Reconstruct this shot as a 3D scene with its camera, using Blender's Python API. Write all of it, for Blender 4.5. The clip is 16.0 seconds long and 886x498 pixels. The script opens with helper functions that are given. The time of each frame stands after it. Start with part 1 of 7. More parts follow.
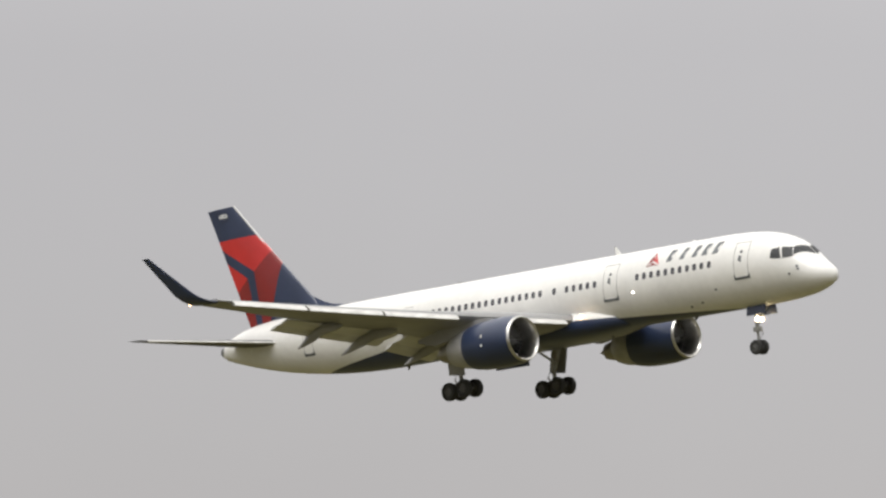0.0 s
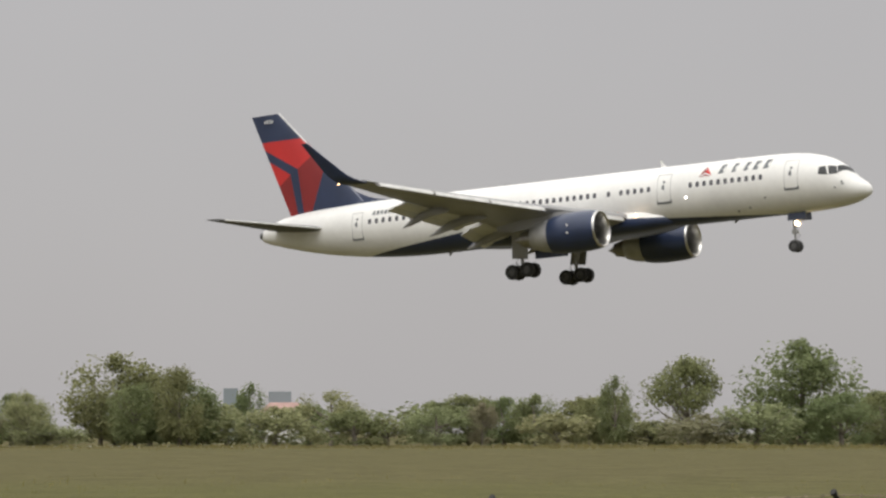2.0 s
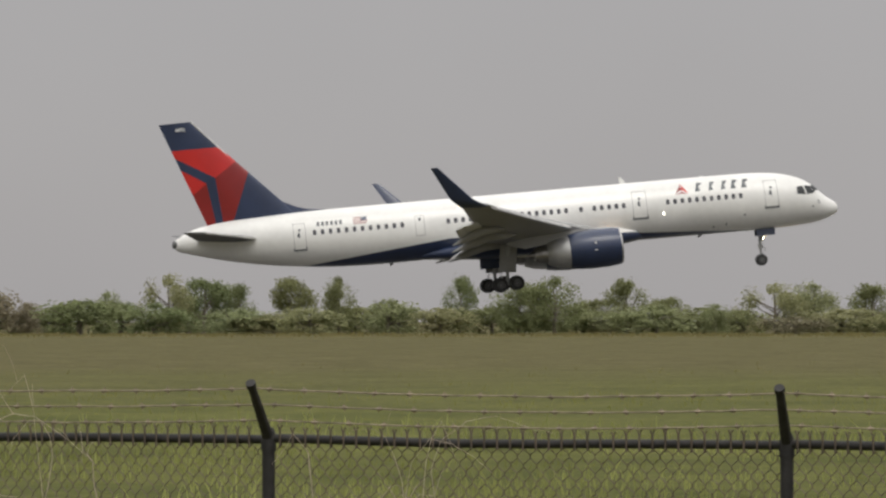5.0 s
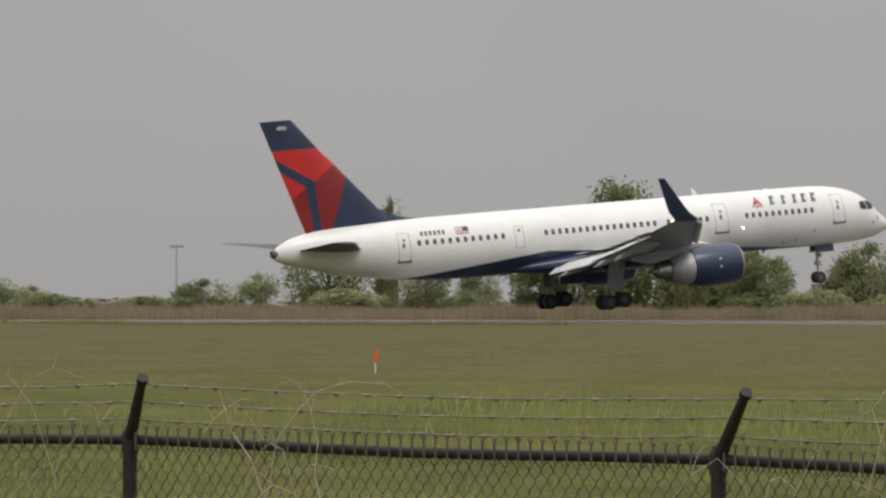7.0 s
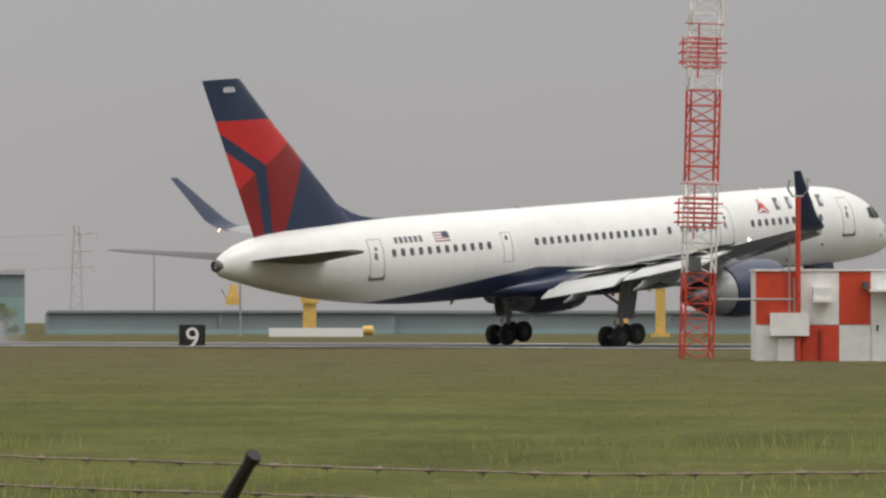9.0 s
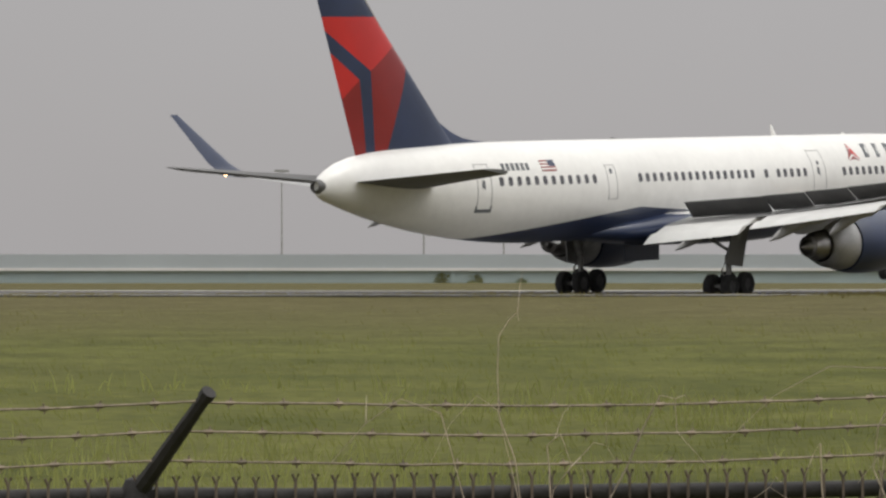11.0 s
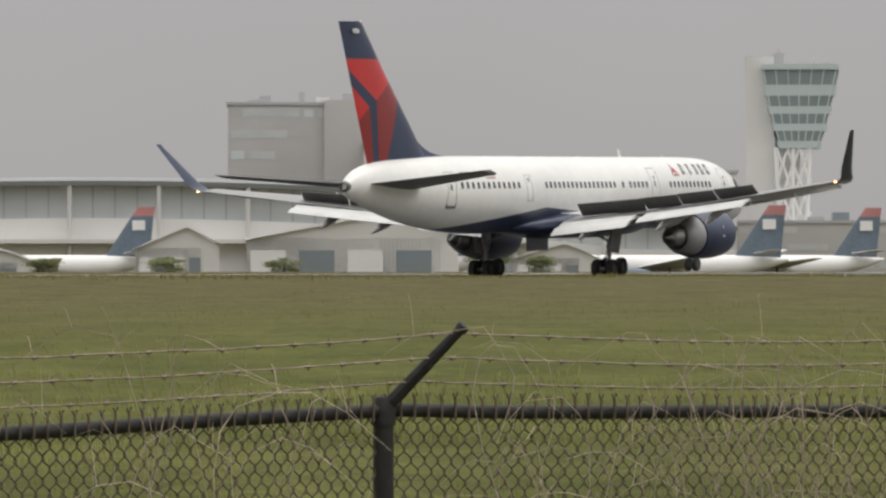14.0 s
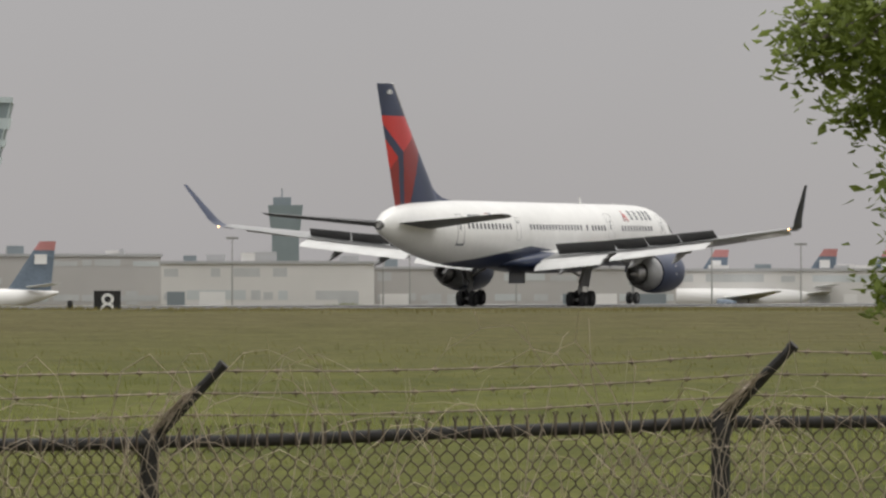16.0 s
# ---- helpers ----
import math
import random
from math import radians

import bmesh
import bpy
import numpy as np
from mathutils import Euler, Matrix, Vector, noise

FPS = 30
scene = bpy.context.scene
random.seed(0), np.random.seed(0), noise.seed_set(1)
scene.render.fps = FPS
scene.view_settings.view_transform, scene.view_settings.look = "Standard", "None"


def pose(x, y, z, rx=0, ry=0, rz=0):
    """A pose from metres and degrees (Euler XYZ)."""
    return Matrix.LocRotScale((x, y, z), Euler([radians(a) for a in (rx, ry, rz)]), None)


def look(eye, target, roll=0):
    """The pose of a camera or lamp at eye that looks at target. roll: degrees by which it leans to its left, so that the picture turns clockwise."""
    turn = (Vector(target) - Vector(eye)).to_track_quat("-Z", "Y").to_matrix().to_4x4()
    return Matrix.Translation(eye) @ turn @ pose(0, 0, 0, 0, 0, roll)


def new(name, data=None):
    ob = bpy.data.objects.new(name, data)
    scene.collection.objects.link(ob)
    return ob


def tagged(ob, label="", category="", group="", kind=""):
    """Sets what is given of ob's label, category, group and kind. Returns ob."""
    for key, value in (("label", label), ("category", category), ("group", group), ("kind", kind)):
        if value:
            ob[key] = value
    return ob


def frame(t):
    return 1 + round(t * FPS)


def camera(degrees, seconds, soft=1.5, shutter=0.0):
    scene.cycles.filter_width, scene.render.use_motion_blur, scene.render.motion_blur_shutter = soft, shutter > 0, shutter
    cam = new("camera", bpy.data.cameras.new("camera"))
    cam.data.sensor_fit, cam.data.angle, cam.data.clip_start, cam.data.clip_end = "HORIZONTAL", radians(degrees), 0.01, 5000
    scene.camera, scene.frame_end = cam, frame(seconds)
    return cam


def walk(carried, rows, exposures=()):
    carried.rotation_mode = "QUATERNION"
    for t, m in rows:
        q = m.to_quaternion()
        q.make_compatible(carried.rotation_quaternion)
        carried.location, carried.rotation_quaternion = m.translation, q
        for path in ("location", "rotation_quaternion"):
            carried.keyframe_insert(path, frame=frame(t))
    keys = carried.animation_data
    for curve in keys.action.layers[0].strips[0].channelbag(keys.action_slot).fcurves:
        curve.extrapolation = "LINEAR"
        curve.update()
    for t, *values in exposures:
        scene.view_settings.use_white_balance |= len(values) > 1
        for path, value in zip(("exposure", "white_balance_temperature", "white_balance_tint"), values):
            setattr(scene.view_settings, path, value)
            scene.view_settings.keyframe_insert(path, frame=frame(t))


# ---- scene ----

def polar(bearing, dist, z=0.0):
    """A place by its bearing (degrees clockwise from +y), distance and height."""
    b = radians(bearing)
    return Vector((dist * math.sin(b), dist * math.cos(b), z))


EYE = Vector((0, 0, 1.2))


def aim(bearing, pitch):
    p = radians(pitch)
    return look(EYE, EYE + polar(bearing, math.cos(p), math.sin(p)))


# seconds, bearing and pitch of the view
PAN = [
    (0, -44.950, 5.174), (0.5, -39.921, 4.264), (1, -34.497, 2.786), (1.5, -30.607, 2.735), (2, -26.737, 2.068),
    (2.5, -22.452, 1.973), (3, -18.174, 1.763), (3.5, -12.368, 1.451), (4, -6.970, 0.987), (4.5, -1.623, 0.934),
    (5, 3.343, 0.807), (5.5, 8.125, 0.657), (6, 12.919, 0.530), (6.5, 17.922, 0.477), (7, 22.601, 0.624),
    (7.5, 28.267, 0.477), (8, 33.169, 0.529), (8.5, 38.899, 0.549), (9, 44.151, 0.820), (9.5, 49.298, 0.746),
    (10, 53.934, 0.570), (10.5, 58.319, 0.359), (11, 62.716, 0.183), (11.5, 67.387, 0.109), (12, 73.232, -0.052),
    (12.5, 77.179, -0.338), (13, 80.298, 0.268), (13.5, 83.768, 0.099), (14, 85.092, 0.058), (14.5, 87.702, 0.112),
    (15, 89.994, 0.324), (15.5, 92.171, 0.275), (16, 94.374, 0.435),
]
cam = camera(9.957, 16.0, soft=2.5)
walk(cam, [(t, aim(b, p)) for t, b, p in PAN], exposures=[(0.0, 0.22), (2.5, 0.1), (4.0, -0.02), (7.5, -0.1), (11.5, 0.0), (16.0, -0.02)])

# seconds, bearing, distance, height, heading, pitch, roll of the aircraft
FLIGHT = [
    (0, -44.262, 280.8, 22.75, 89.60, 3.99, 3.59), (0.5, -39.641, 265.6, 18.75, 90.80, 4.86, 2.23), (1, -34.955, 270.5, 16.69, 91.89, 5.13, 0.86), (1.5, -30.186, 303.5, 16.23, 92.77, 4.87, -0.25),
    (2, -25.554, 341.6, 15.75, 93.09, 4.38, -1.06), (2.5, -20.982, 376.6, 14.28, 92.91, 4.85, -0.72), (3, -16.385, 361.3, 12.63, 92.08, 5.02, 0.31), (3.5, -11.405, 350.7, 11.15, 91.11, 4.99, 0.57),
    (4, -6.222, 341.9, 9.95, 90.33, 5.27, 0.19), (4.5, -1.135, 341.7, 8.68, 88.94, 5.20, 0.14), (5, 3.966, 353.8, 7.62, 87.22, 5.03, 0.11), (5.5, 9.067, 367.8, 6.77, 85.50, 4.85, 0.09),
    (6, 14.152, 373.1, 6.15, 84.12, 4.69, 0.05), (6.5, 19.205, 359.2, 5.79, 83.38, 4.62, 0.01), (7, 24.153, 331.2, 5.34, 83.27, 4.54, 0.36), (7.5, 29.277, 306.6, 5.37, 83.80, 4.54, 1.13),
    (8, 34.705, 284.5, 4.49, 85.21, 4.96, 1.06), (8.5, 40.039, 263.4, 4.45, 87.18, 4.99, 0.59), (9, 45.499, 244.6, 4.48, 89.25, 3.95, 0.72), (9.5, 50.794, 227.1, 4.43, 91.22, 3.68, 0.54),
    (10, 55.851, 215.7, 4.34, 93.89, 3.10, 0.64), (10.5, 60.634, 210.6, 4.24, 96.92, 2.41, 0.83), (11, 65.099, 212.1, 4.14, 99.92, 1.82, 0.93), (11.5, 69.209, 220.3, 4.10, 102.56, 1.62, 0.75),
    (12, 73.291, 233.3, 4.11, 105.46, 1.17, -0.40), (12.5, 77.050, 244.6, 4.04, 107.92, 0.77, -0.38), (13, 80.434, 255.9, 4.28, 109.84, 0.71, -0.18), (13.5, 83.463, 265.8, 4.21, 111.60, 0.95, -0.36),
    (14, 86.266, 276.7, 4.15, 113.26, 0.81, -0.43), (14.5, 88.832, 287.5, 4.25, 114.82, 0.65, -0.27), (15, 91.165, 298.2, 4.13, 116.02, 0.56, -0.02), (15.5, 93.321, 309.8, 4.25, 117.23, 0.54, 0.37),
    (16, 95.314, 320.0, 4.21, 118.06, 0.28, 0.54),
]

# ---- world and light: bright overcast ----
world = bpy.data.worlds.new("overcast_sky")
scene.world = world
world.use_nodes = True
wn, wl = world.node_tree.nodes, world.node_tree.links
wn.clear()
w_out = wn.new("ShaderNodeOutputWorld")
w_bg = wn.new("ShaderNodeBackground")
w_co = wn.new("ShaderNodeTexCoord")
w_sep = wn.new("ShaderNodeSeparateXYZ")
w_ramp = wn.new("ShaderNodeValToRGB")
w_noise = wn.new("ShaderNodeTexNoise")
w_sky = wn.new("ShaderNodeTexSky")
w_mix = wn.new("ShaderNodeMixRGB")
w_cloud = wn.new("ShaderNodeMixRGB")
w_sky.sky_type, w_sky.sun_disc = "NISHITA", False
w_sky.sun_elevation, w_sky.sun_rotation = radians(55), radians(160)
w_ramp.color_ramp.elements[0].position, w_ramp.color_ramp.elements[0].color = 0.0, (0.375, 0.360, 0.365, 1)
w_ramp.color_ramp.elements[1].position, w_ramp.color_ramp.elements[1].color = 0.85, (1.55, 1.53, 1.48, 1)
w_mid = w_ramp.color_ramp.elements.new(0.13)
w_mid.color = (0.430, 0.414, 0.418, 1)
w_noise.inputs["Scale"].default_value, w_noise.inputs["Detail"].default_value = 9.0, 3.0
w_cloud.blend_type, w_cloud.inputs["Fac"].default_value = "SOFT_LIGHT", 0.10
w_mix.inputs["Fac"].default_value = 0.006
wl.new(w_co.outputs["Generated"], w_sep.inputs[0])
wl.new(w_sep.outputs["Z"], w_ramp.inputs["Fac"])
wl.new(w_co.outputs["Generated"], w_noise.inputs["Vector"])
wl.new(w_ramp.outputs["Color"], w_cloud.inputs["Color1"])
wl.new(w_noise.outputs["Fac"], w_cloud.inputs["Color2"])
wl.new(w_cloud.outputs["Color"], w_mix.inputs["Color1"])
wl.new(w_sky.outputs["Color"], w_mix.inputs["Color2"])
wl.new(w_mix.outputs["Color"], w_bg.inputs["Color"])
wl.new(w_bg.outputs["Background"], w_out.inputs["Surface"])
w_bg.inputs["Strength"].default_value = 1.0

sun_data = bpy.data.lights.new("sun", "SUN")
sun_data.energy, sun_data.angle, sun_data.color = 1.2, radians(25), (1.0, 0.96, 0.9)
sun = new("sun", sun_data)
sun.matrix_world = look((0, 0, 100), (-15, 60, 0))


# ---- materials ----
def mat(name, base, rough=0.6, metal=0.0, var=0.15, scale=3.0, fine=40.0, bump=0.0, coat=0.0, other=None, island=False, emit=0.0, leaf=0.0):
    """Base colour varied by a coarse and a fine noise, with a little relief."""
    m = bpy.data.materials.new(name)
    m.use_nodes = True
    n, l = m.node_tree.nodes, m.node_tree.links
    b = n["Principled BSDF"]
    co = n.new("ShaderNodeTexCoord")
    n1, n2 = n.new("ShaderNodeTexNoise"), n.new("ShaderNodeTexNoise")
    n1.inputs["Scale"].default_value, n2.inputs["Scale"].default_value = scale, fine
    n1.inputs["Detail"].default_value = n2.inputs["Detail"].default_value = 4
    l.new(co.outputs["Object"], n1.inputs["Vector"])
    l.new(co.outputs["Object"], n2.inputs["Vector"])
    ad = n.new("ShaderNodeMath")
    ad.operation = "MULTIPLY_ADD"
    ad.inputs[1].default_value = 0.4
    l.new(n2.outputs["Fac"], ad.inputs[0])
    l.new(n1.outputs["Fac"], ad.inputs[2])
    rp = n.new("ShaderNodeMapRange")
    rp.inputs["From Min"].default_value, rp.inputs["From Max"].default_value = 0.45, 0.95
    l.new(ad.outputs[0], rp.inputs["Value"])
    mx = n.new("ShaderNodeMixRGB")
    lo = [c * (1 - var) for c in base]
    hi = list(other) if other else [min(1, c * (1 + var)) for c in base]
    mx.inputs["Color1"].default_value, mx.inputs["Color2"].default_value = (*lo, 1), (*hi, 1)
    l.new(rp.outputs[0], mx.inputs["Fac"])
    last = mx
    if island:
        g = n.new("ShaderNodeNewGeometry")
        hv = n.new("ShaderNodeHueSaturation")
        r2 = n.new("ShaderNodeMapRange")
        r2.inputs["To Min"].default_value, r2.inputs["To Max"].default_value = 0.85, 1.16
        l.new(g.outputs["Random Per Island"], r2.inputs["Value"])
        l.new(r2.outputs[0], hv.inputs["Value"])
        l.new(mx.outputs["Color"], hv.inputs["Color"])
        oi = n.new("ShaderNodeObjectInfo")
        r3 = n.new("ShaderNodeMapRange")
        r3.inputs["To Min"].default_value, r3.inputs["To Max"].default_value = 0.475, 0.525
        l.new(oi.outputs["Random"], r3.inputs["Value"])
        l.new(r3.outputs[0], hv.inputs["Hue"])
        last = hv
    l.new(last.outputs["Color"], b.inputs["Base Color"])
    b.inputs["Roughness"].default_value, b.inputs["Metallic"].default_value = rough, metal
    b.inputs["Coat Weight"].default_value = coat
    if leaf:
        tl = n.new("ShaderNodeBsdfTranslucent")
        ms = n.new("ShaderNodeMixShader")
        ms.inputs["Fac"].default_value = leaf
        l.new(last.outputs["Color"], tl.inputs["Color"])
        l.new(b.outputs[0], ms.inputs[1])
        l.new(tl.outputs[0], ms.inputs[2])
        l.new(ms.outputs[0], n["Material Output"].inputs["Surface"])
        b.inputs["Specular IOR Level"].default_value = 0.15
    if bump:
        bp = n.new("ShaderNodeBump")
        bp.inputs["Strength"].default_value, bp.inputs["Distance"].default_value = bump, 0.02
        l.new(ad.outputs[0], bp.inputs["Height"])
        l.new(bp.outputs["Normal"], b.inputs["Normal"])
    if emit:
        b.inputs["Emission Color"].default_value, b.inputs["Emission Strength"].default_value = (*base, 1), emit
    return m


WHITE = mat("white_paint", (0.74, 0.735, 0.715), 0.36, var=0.09, scale=0.35, fine=3, coat=0.25)
NAVY = mat("navy_paint", (0.020, 0.032, 0.075), 0.38, var=0.2, scale=0.6, fine=8, coat=0.2)
RED = mat("red_paint", (0.50, 0.022, 0.02), 0.3, var=0.1, scale=0.6, coat=0.3)
DARKRED = mat("dark_red_paint", (0.22, 0.014, 0.014), 0.3, var=0.12, scale=0.6, coat=0.3)
# stabiliser grey, darkened to paint in the shade on its underside
TAILSHADEGREY = mat("tail_shade_grey", (0.11, 0.11, 0.11), 0.7, var=0.12, scale=0.8, fine=9)
WINGGREY = mat("wing_grey", (0.27, 0.27, 0.27), 0.4, var=0.12, scale=0.8, fine=9)
FLAPGREY = mat("flap_paint", (0.60, 0.60, 0.59), 0.45, var=0.1, scale=0.8, fine=9)
DARKGREY = mat("dark_grey_panel", (0.09, 0.09, 0.09), 0.5, var=0.25, scale=1.5)
NOZZLE = mat("nozzle_metal", (0.42, 0.42, 0.42), 0.5, 0.55, var=0.2, scale=1.5, fine=12)
STEEL = mat("bare_metal", (0.55, 0.54, 0.52), 0.32, 1.0, var=0.2, scale=2)
EXHAUST = mat("exhaust_metal", (0.34, 0.33, 0.32), 0.4, 1.0, var=0.3, scale=2)
RUBBER = mat("tyre_rubber", (0.034, 0.034, 0.034), 0.85, var=0.3, scale=8)
HUB = mat("wheel_hub", (0.09, 0.09, 0.09), 0.6, 0.2, var=0.3)
STRUT = mat("gear_grey", (0.33, 0.33, 0.32), 0.45, var=0.25, scale=5)
GLASS = mat("cabin_window", (0.09, 0.09, 0.10), 0.12, var=0.2)
COCKPIT = mat("cockpit_glass", (0.02, 0.022, 0.025), 0.55, var=0.2)
MARK = mat("marking_grey", (0.11, 0.12, 0.13), 0.5, var=0.2)
LAMP = mat("lit_lamp", (1.0, 0.80, 0.50), 0.3, var=0.0, emit=60)
LAMPDIM = mat("navigation_lamp", (1.0, 0.62, 0.3), 0.3, var=0.0, emit=6)
LAMPWHITE = mat("tail_lamp", (1.0, 0.92, 0.80), 0.3, var=0.0, emit=8)

BLACKVINYL = mat("black_vinyl_coating", (0.018, 0.016, 0.0155), 0.7, var=0.5, scale=18, fine=90, bump=0.3)
LINKWIRE = mat("link_wire", (0.105, 0.080, 0.060), 0.7, var=0.5, scale=9, fine=60)
BARB = mat("rusty_galvanised_wire", (0.22, 0.175, 0.13), 0.7, 0.1, var=0.5, scale=14, fine=60)
DRYSTALK = mat("dry_stalk", (0.47, 0.41, 0.32), 0.8, var=0.3, scale=5, island=True, leaf=0.3)
SEEDGRASS = mat("seeding_grass", (0.30, 0.295, 0.105), 0.85, var=0.3, scale=0.15, fine=1.5, island=True, leaf=0.5)
REED = mat("dry_reed", (0.27, 0.225, 0.15), 0.85, var=0.25, scale=0.2, fine=2, island=True, leaf=0.4)
# far foliage: base colours lifted above leaf tone to imitate haze
LEAF = mat("hazed_leaf_green", (0.228, 0.25, 0.122), 0.8, var=0.15, scale=0.3, island=True, leaf=0.5)
LEAFPALE = mat("hazed_leaf_pale", (0.31, 0.32, 0.17), 0.8, var=0.15, scale=0.3, island=True, leaf=0.5)
LEAFBROWN = mat("hazed_leaf_brownish", (0.275, 0.25, 0.165), 0.8, var=0.15, scale=0.3, island=True, leaf=0.5)
LEAFNEAR = mat("leaf_near", (0.225, 0.25, 0.065), 0.6, var=0.25, scale=2, island=True, leaf=0.5)
BARK = mat("bark", (0.19, 0.165, 0.135), 0.9, var=0.4, scale=4, bump=0.5)
ASPHALT = mat("runway_asphalt", (0.065, 0.063, 0.06), 0.85, var=0.25, scale=0.2, fine=4)
LINEWHITE = mat("runway_white", (0.62, 0.61, 0.58), 0.7, var=0.15, scale=1)
ORANGE = mat("windsock_orange", (0.92, 0.125, 0.065), 0.75, var=0.1, scale=2, fine=25, bump=0.15, leaf=0.25)
WOODPOLE = mat("peach_painted_pole", (0.62, 0.34, 0.2), 0.7, var=0.15, scale=3)
MASTRED = mat("mast_red", (0.52, 0.045, 0.02), 0.5, var=0.15)
MASTWHITE = mat("mast_white", (0.72, 0.71, 0.69), 0.5, var=0.12)
PANELRED = mat("panel_red", (0.58, 0.055, 0.02), 0.5, var=0.1)
PANELWHITE = mat("panel_white", (0.78, 0.77, 0.75), 0.5, var=0.08)
YELLOW = mat("crane_yellow", (0.66, 0.43, 0.12), 0.5, var=0.15)
TRUCKRED = mat("truck_red", (0.30, 0.035, 0.03), 0.4, var=0.2)
TEAL = mat("teal_cladding", (0.25, 0.36, 0.36), 0.7, var=0.08, scale=0.2)
# teal and slate again for the far shed, haze put into the colour
TEALHAZED = mat("hazed_teal_cladding", (0.40, 0.48, 0.485), 0.7, var=0.08, scale=0.15)
SLATEHAZED = mat("hazed_slate_roof", (0.42, 0.455, 0.475), 0.8, var=0.06, scale=0.1)
SLATE = mat("slate_cladding", (0.23, 0.265, 0.285), 0.7, var=0.08, scale=0.1)
ROOFGREY = mat("roof_grey", (0.44, 0.44, 0.445), 0.8, var=0.06, scale=0.1)
# concrete and cladding made lighter to stand in for haze over far walls
CONCRETE = mat("hazed_concrete", (0.70, 0.685, 0.665), 0.85, var=0.06, scale=0.1)
PALEWHITE = mat("hazed_cladding", (0.82, 0.81, 0.795), 0.7, var=0.05, scale=0.1)
HOTELWALL = mat("hotel_concrete", (0.50, 0.485, 0.47), 0.85, var=0.08, scale=0.08)
HALLROOF = mat("hall_roof", (0.26, 0.27, 0.275), 0.85, var=0.08, scale=0.05)
# hall glass is pale because the haze before it is in its base colour
HALLGLASSHAZED = mat("hazed_hall_glass", (0.58, 0.61, 0.615), 0.5, var=0.12, scale=0.08)
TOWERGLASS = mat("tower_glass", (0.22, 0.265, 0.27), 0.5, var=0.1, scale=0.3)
# distant window glass and teal bands, likewise washed out by painted haze
GLASSHAZED = mat("hazed_glass", (0.53, 0.54, 0.54), 0.5, var=0.08, scale=0.3)
BANDTEALHAZED = mat("hazed_teal_band", (0.50, 0.57, 0.57), 0.7, var=0.06)
DIRT = mat("gravel_heap", (0.26, 0.23, 0.20), 0.95, var=0.25, scale=2, bump=0.6)
SIGNBLACK = mat("sign_black", (0.012, 0.012, 0.012), 0.5, var=0.2)
SIGNWHITE = mat("sign_white", (0.8, 0.8, 0.78), 0.5, var=0.05)


def ground_material(name, gain, blades=False):
    m = bpy.data.materials.new(name)
    m.use_nodes = True
    n, l = m.node_tree.nodes, m.node_tree.links
    b = n["Principled BSDF"]
    geo = n.new("ShaderNodeNewGeometry")

    def noisy(scale, detail, stretch=None):
        t = n.new("ShaderNodeTexNoise")
        t.inputs["Scale"].default_value, t.inputs["Detail"].default_value = scale, detail
        l.new(geo.outputs["Position"], t.inputs["Vector"])
        return t.outputs["Fac"]

    def mixed(fac, a, c, lo=0.35, hi=0.65):
        r = n.new("ShaderNodeMapRange")
        r.inputs["From Min"].default_value, r.inputs["From Max"].default_value = lo, hi
        l.new(fac, r.inputs["Value"])
        x = n.new("ShaderNodeMixRGB")
        l.new(r.outputs[0], x.inputs["Fac"])
        for s, v in ((x.inputs["Color1"], a), (x.inputs["Color2"], c)):
            if isinstance(v, tuple):
                s.default_value = (*v, 1)
            else:
                l.new(v, s)
        return x.outputs["Color"]

    col = lambda *c: tuple(x * gain for x in c)
    green = mixed(noisy(0.25, 6), col(0.070, 0.077, 0.0185), col(0.112, 0.115, 0.032))
    seed = mixed(noisy(0.4, 6), col(0.082, 0.074, 0.029), col(0.116, 0.102, 0.045))
    ln = n.new("ShaderNodeVectorMath")
    ln.operation = "LENGTH"
    l.new(geo.outputs["Position"], ln.inputs[0])
    # unmown seed heads beyond a mown strip
    wob = n.new("ShaderNodeMath")
    wob.operation = "MULTIPLY_ADD"
    wob.inputs[1].default_value = 60
    l.new(noisy(0.03, 4), wob.inputs[0])
    l.new(ln.outputs["Value"], wob.inputs[2])
    both = mixed(wob.outputs[0], green, seed, 125, 190)
    fine = mixed(noisy(3.0, 8), (0.34, 0.34, 0.34), (0.67, 0.67, 0.64), 0.3, 0.7)
    ov = n.new("ShaderNodeMixRGB")
    ov.blend_type, ov.inputs["Fac"].default_value = "OVERLAY", 1.0
    l.new(both, ov.inputs["Color1"])
    l.new(fine, ov.inputs["Color2"])
    l.new(ov.outputs["Color"], b.inputs["Base Color"])
    b.inputs["Roughness"].default_value = 0.95
    b.inputs["Specular IOR Level"].default_value = 0.1
    if blades:
        tl = n.new("ShaderNodeBsdfTranslucent")
        ms = n.new("ShaderNodeMixShader")
        l.new(both, tl.inputs["Color"])
        l.new(both, b.inputs["Base Color"])
        l.new(b.outputs[0], ms.inputs[1])
        l.new(tl.outputs[0], ms.inputs[2])
        l.new(ms.outputs[0], n["Material Output"].inputs["Surface"])
        return m
    bp = n.new("ShaderNodeBump")
    bp.inputs["Strength"].default_value, bp.inputs["Distance"].default_value = 0.5, 0.2
    l.new(noisy(2.0, 8), bp.inputs["Height"])
    l.new(bp.outputs["Normal"], b.inputs["Normal"])
    return m


FIELD = ground_material("grass_field", 0.88)
GREENBLADE = ground_material("grass_blade", 2.1, True)


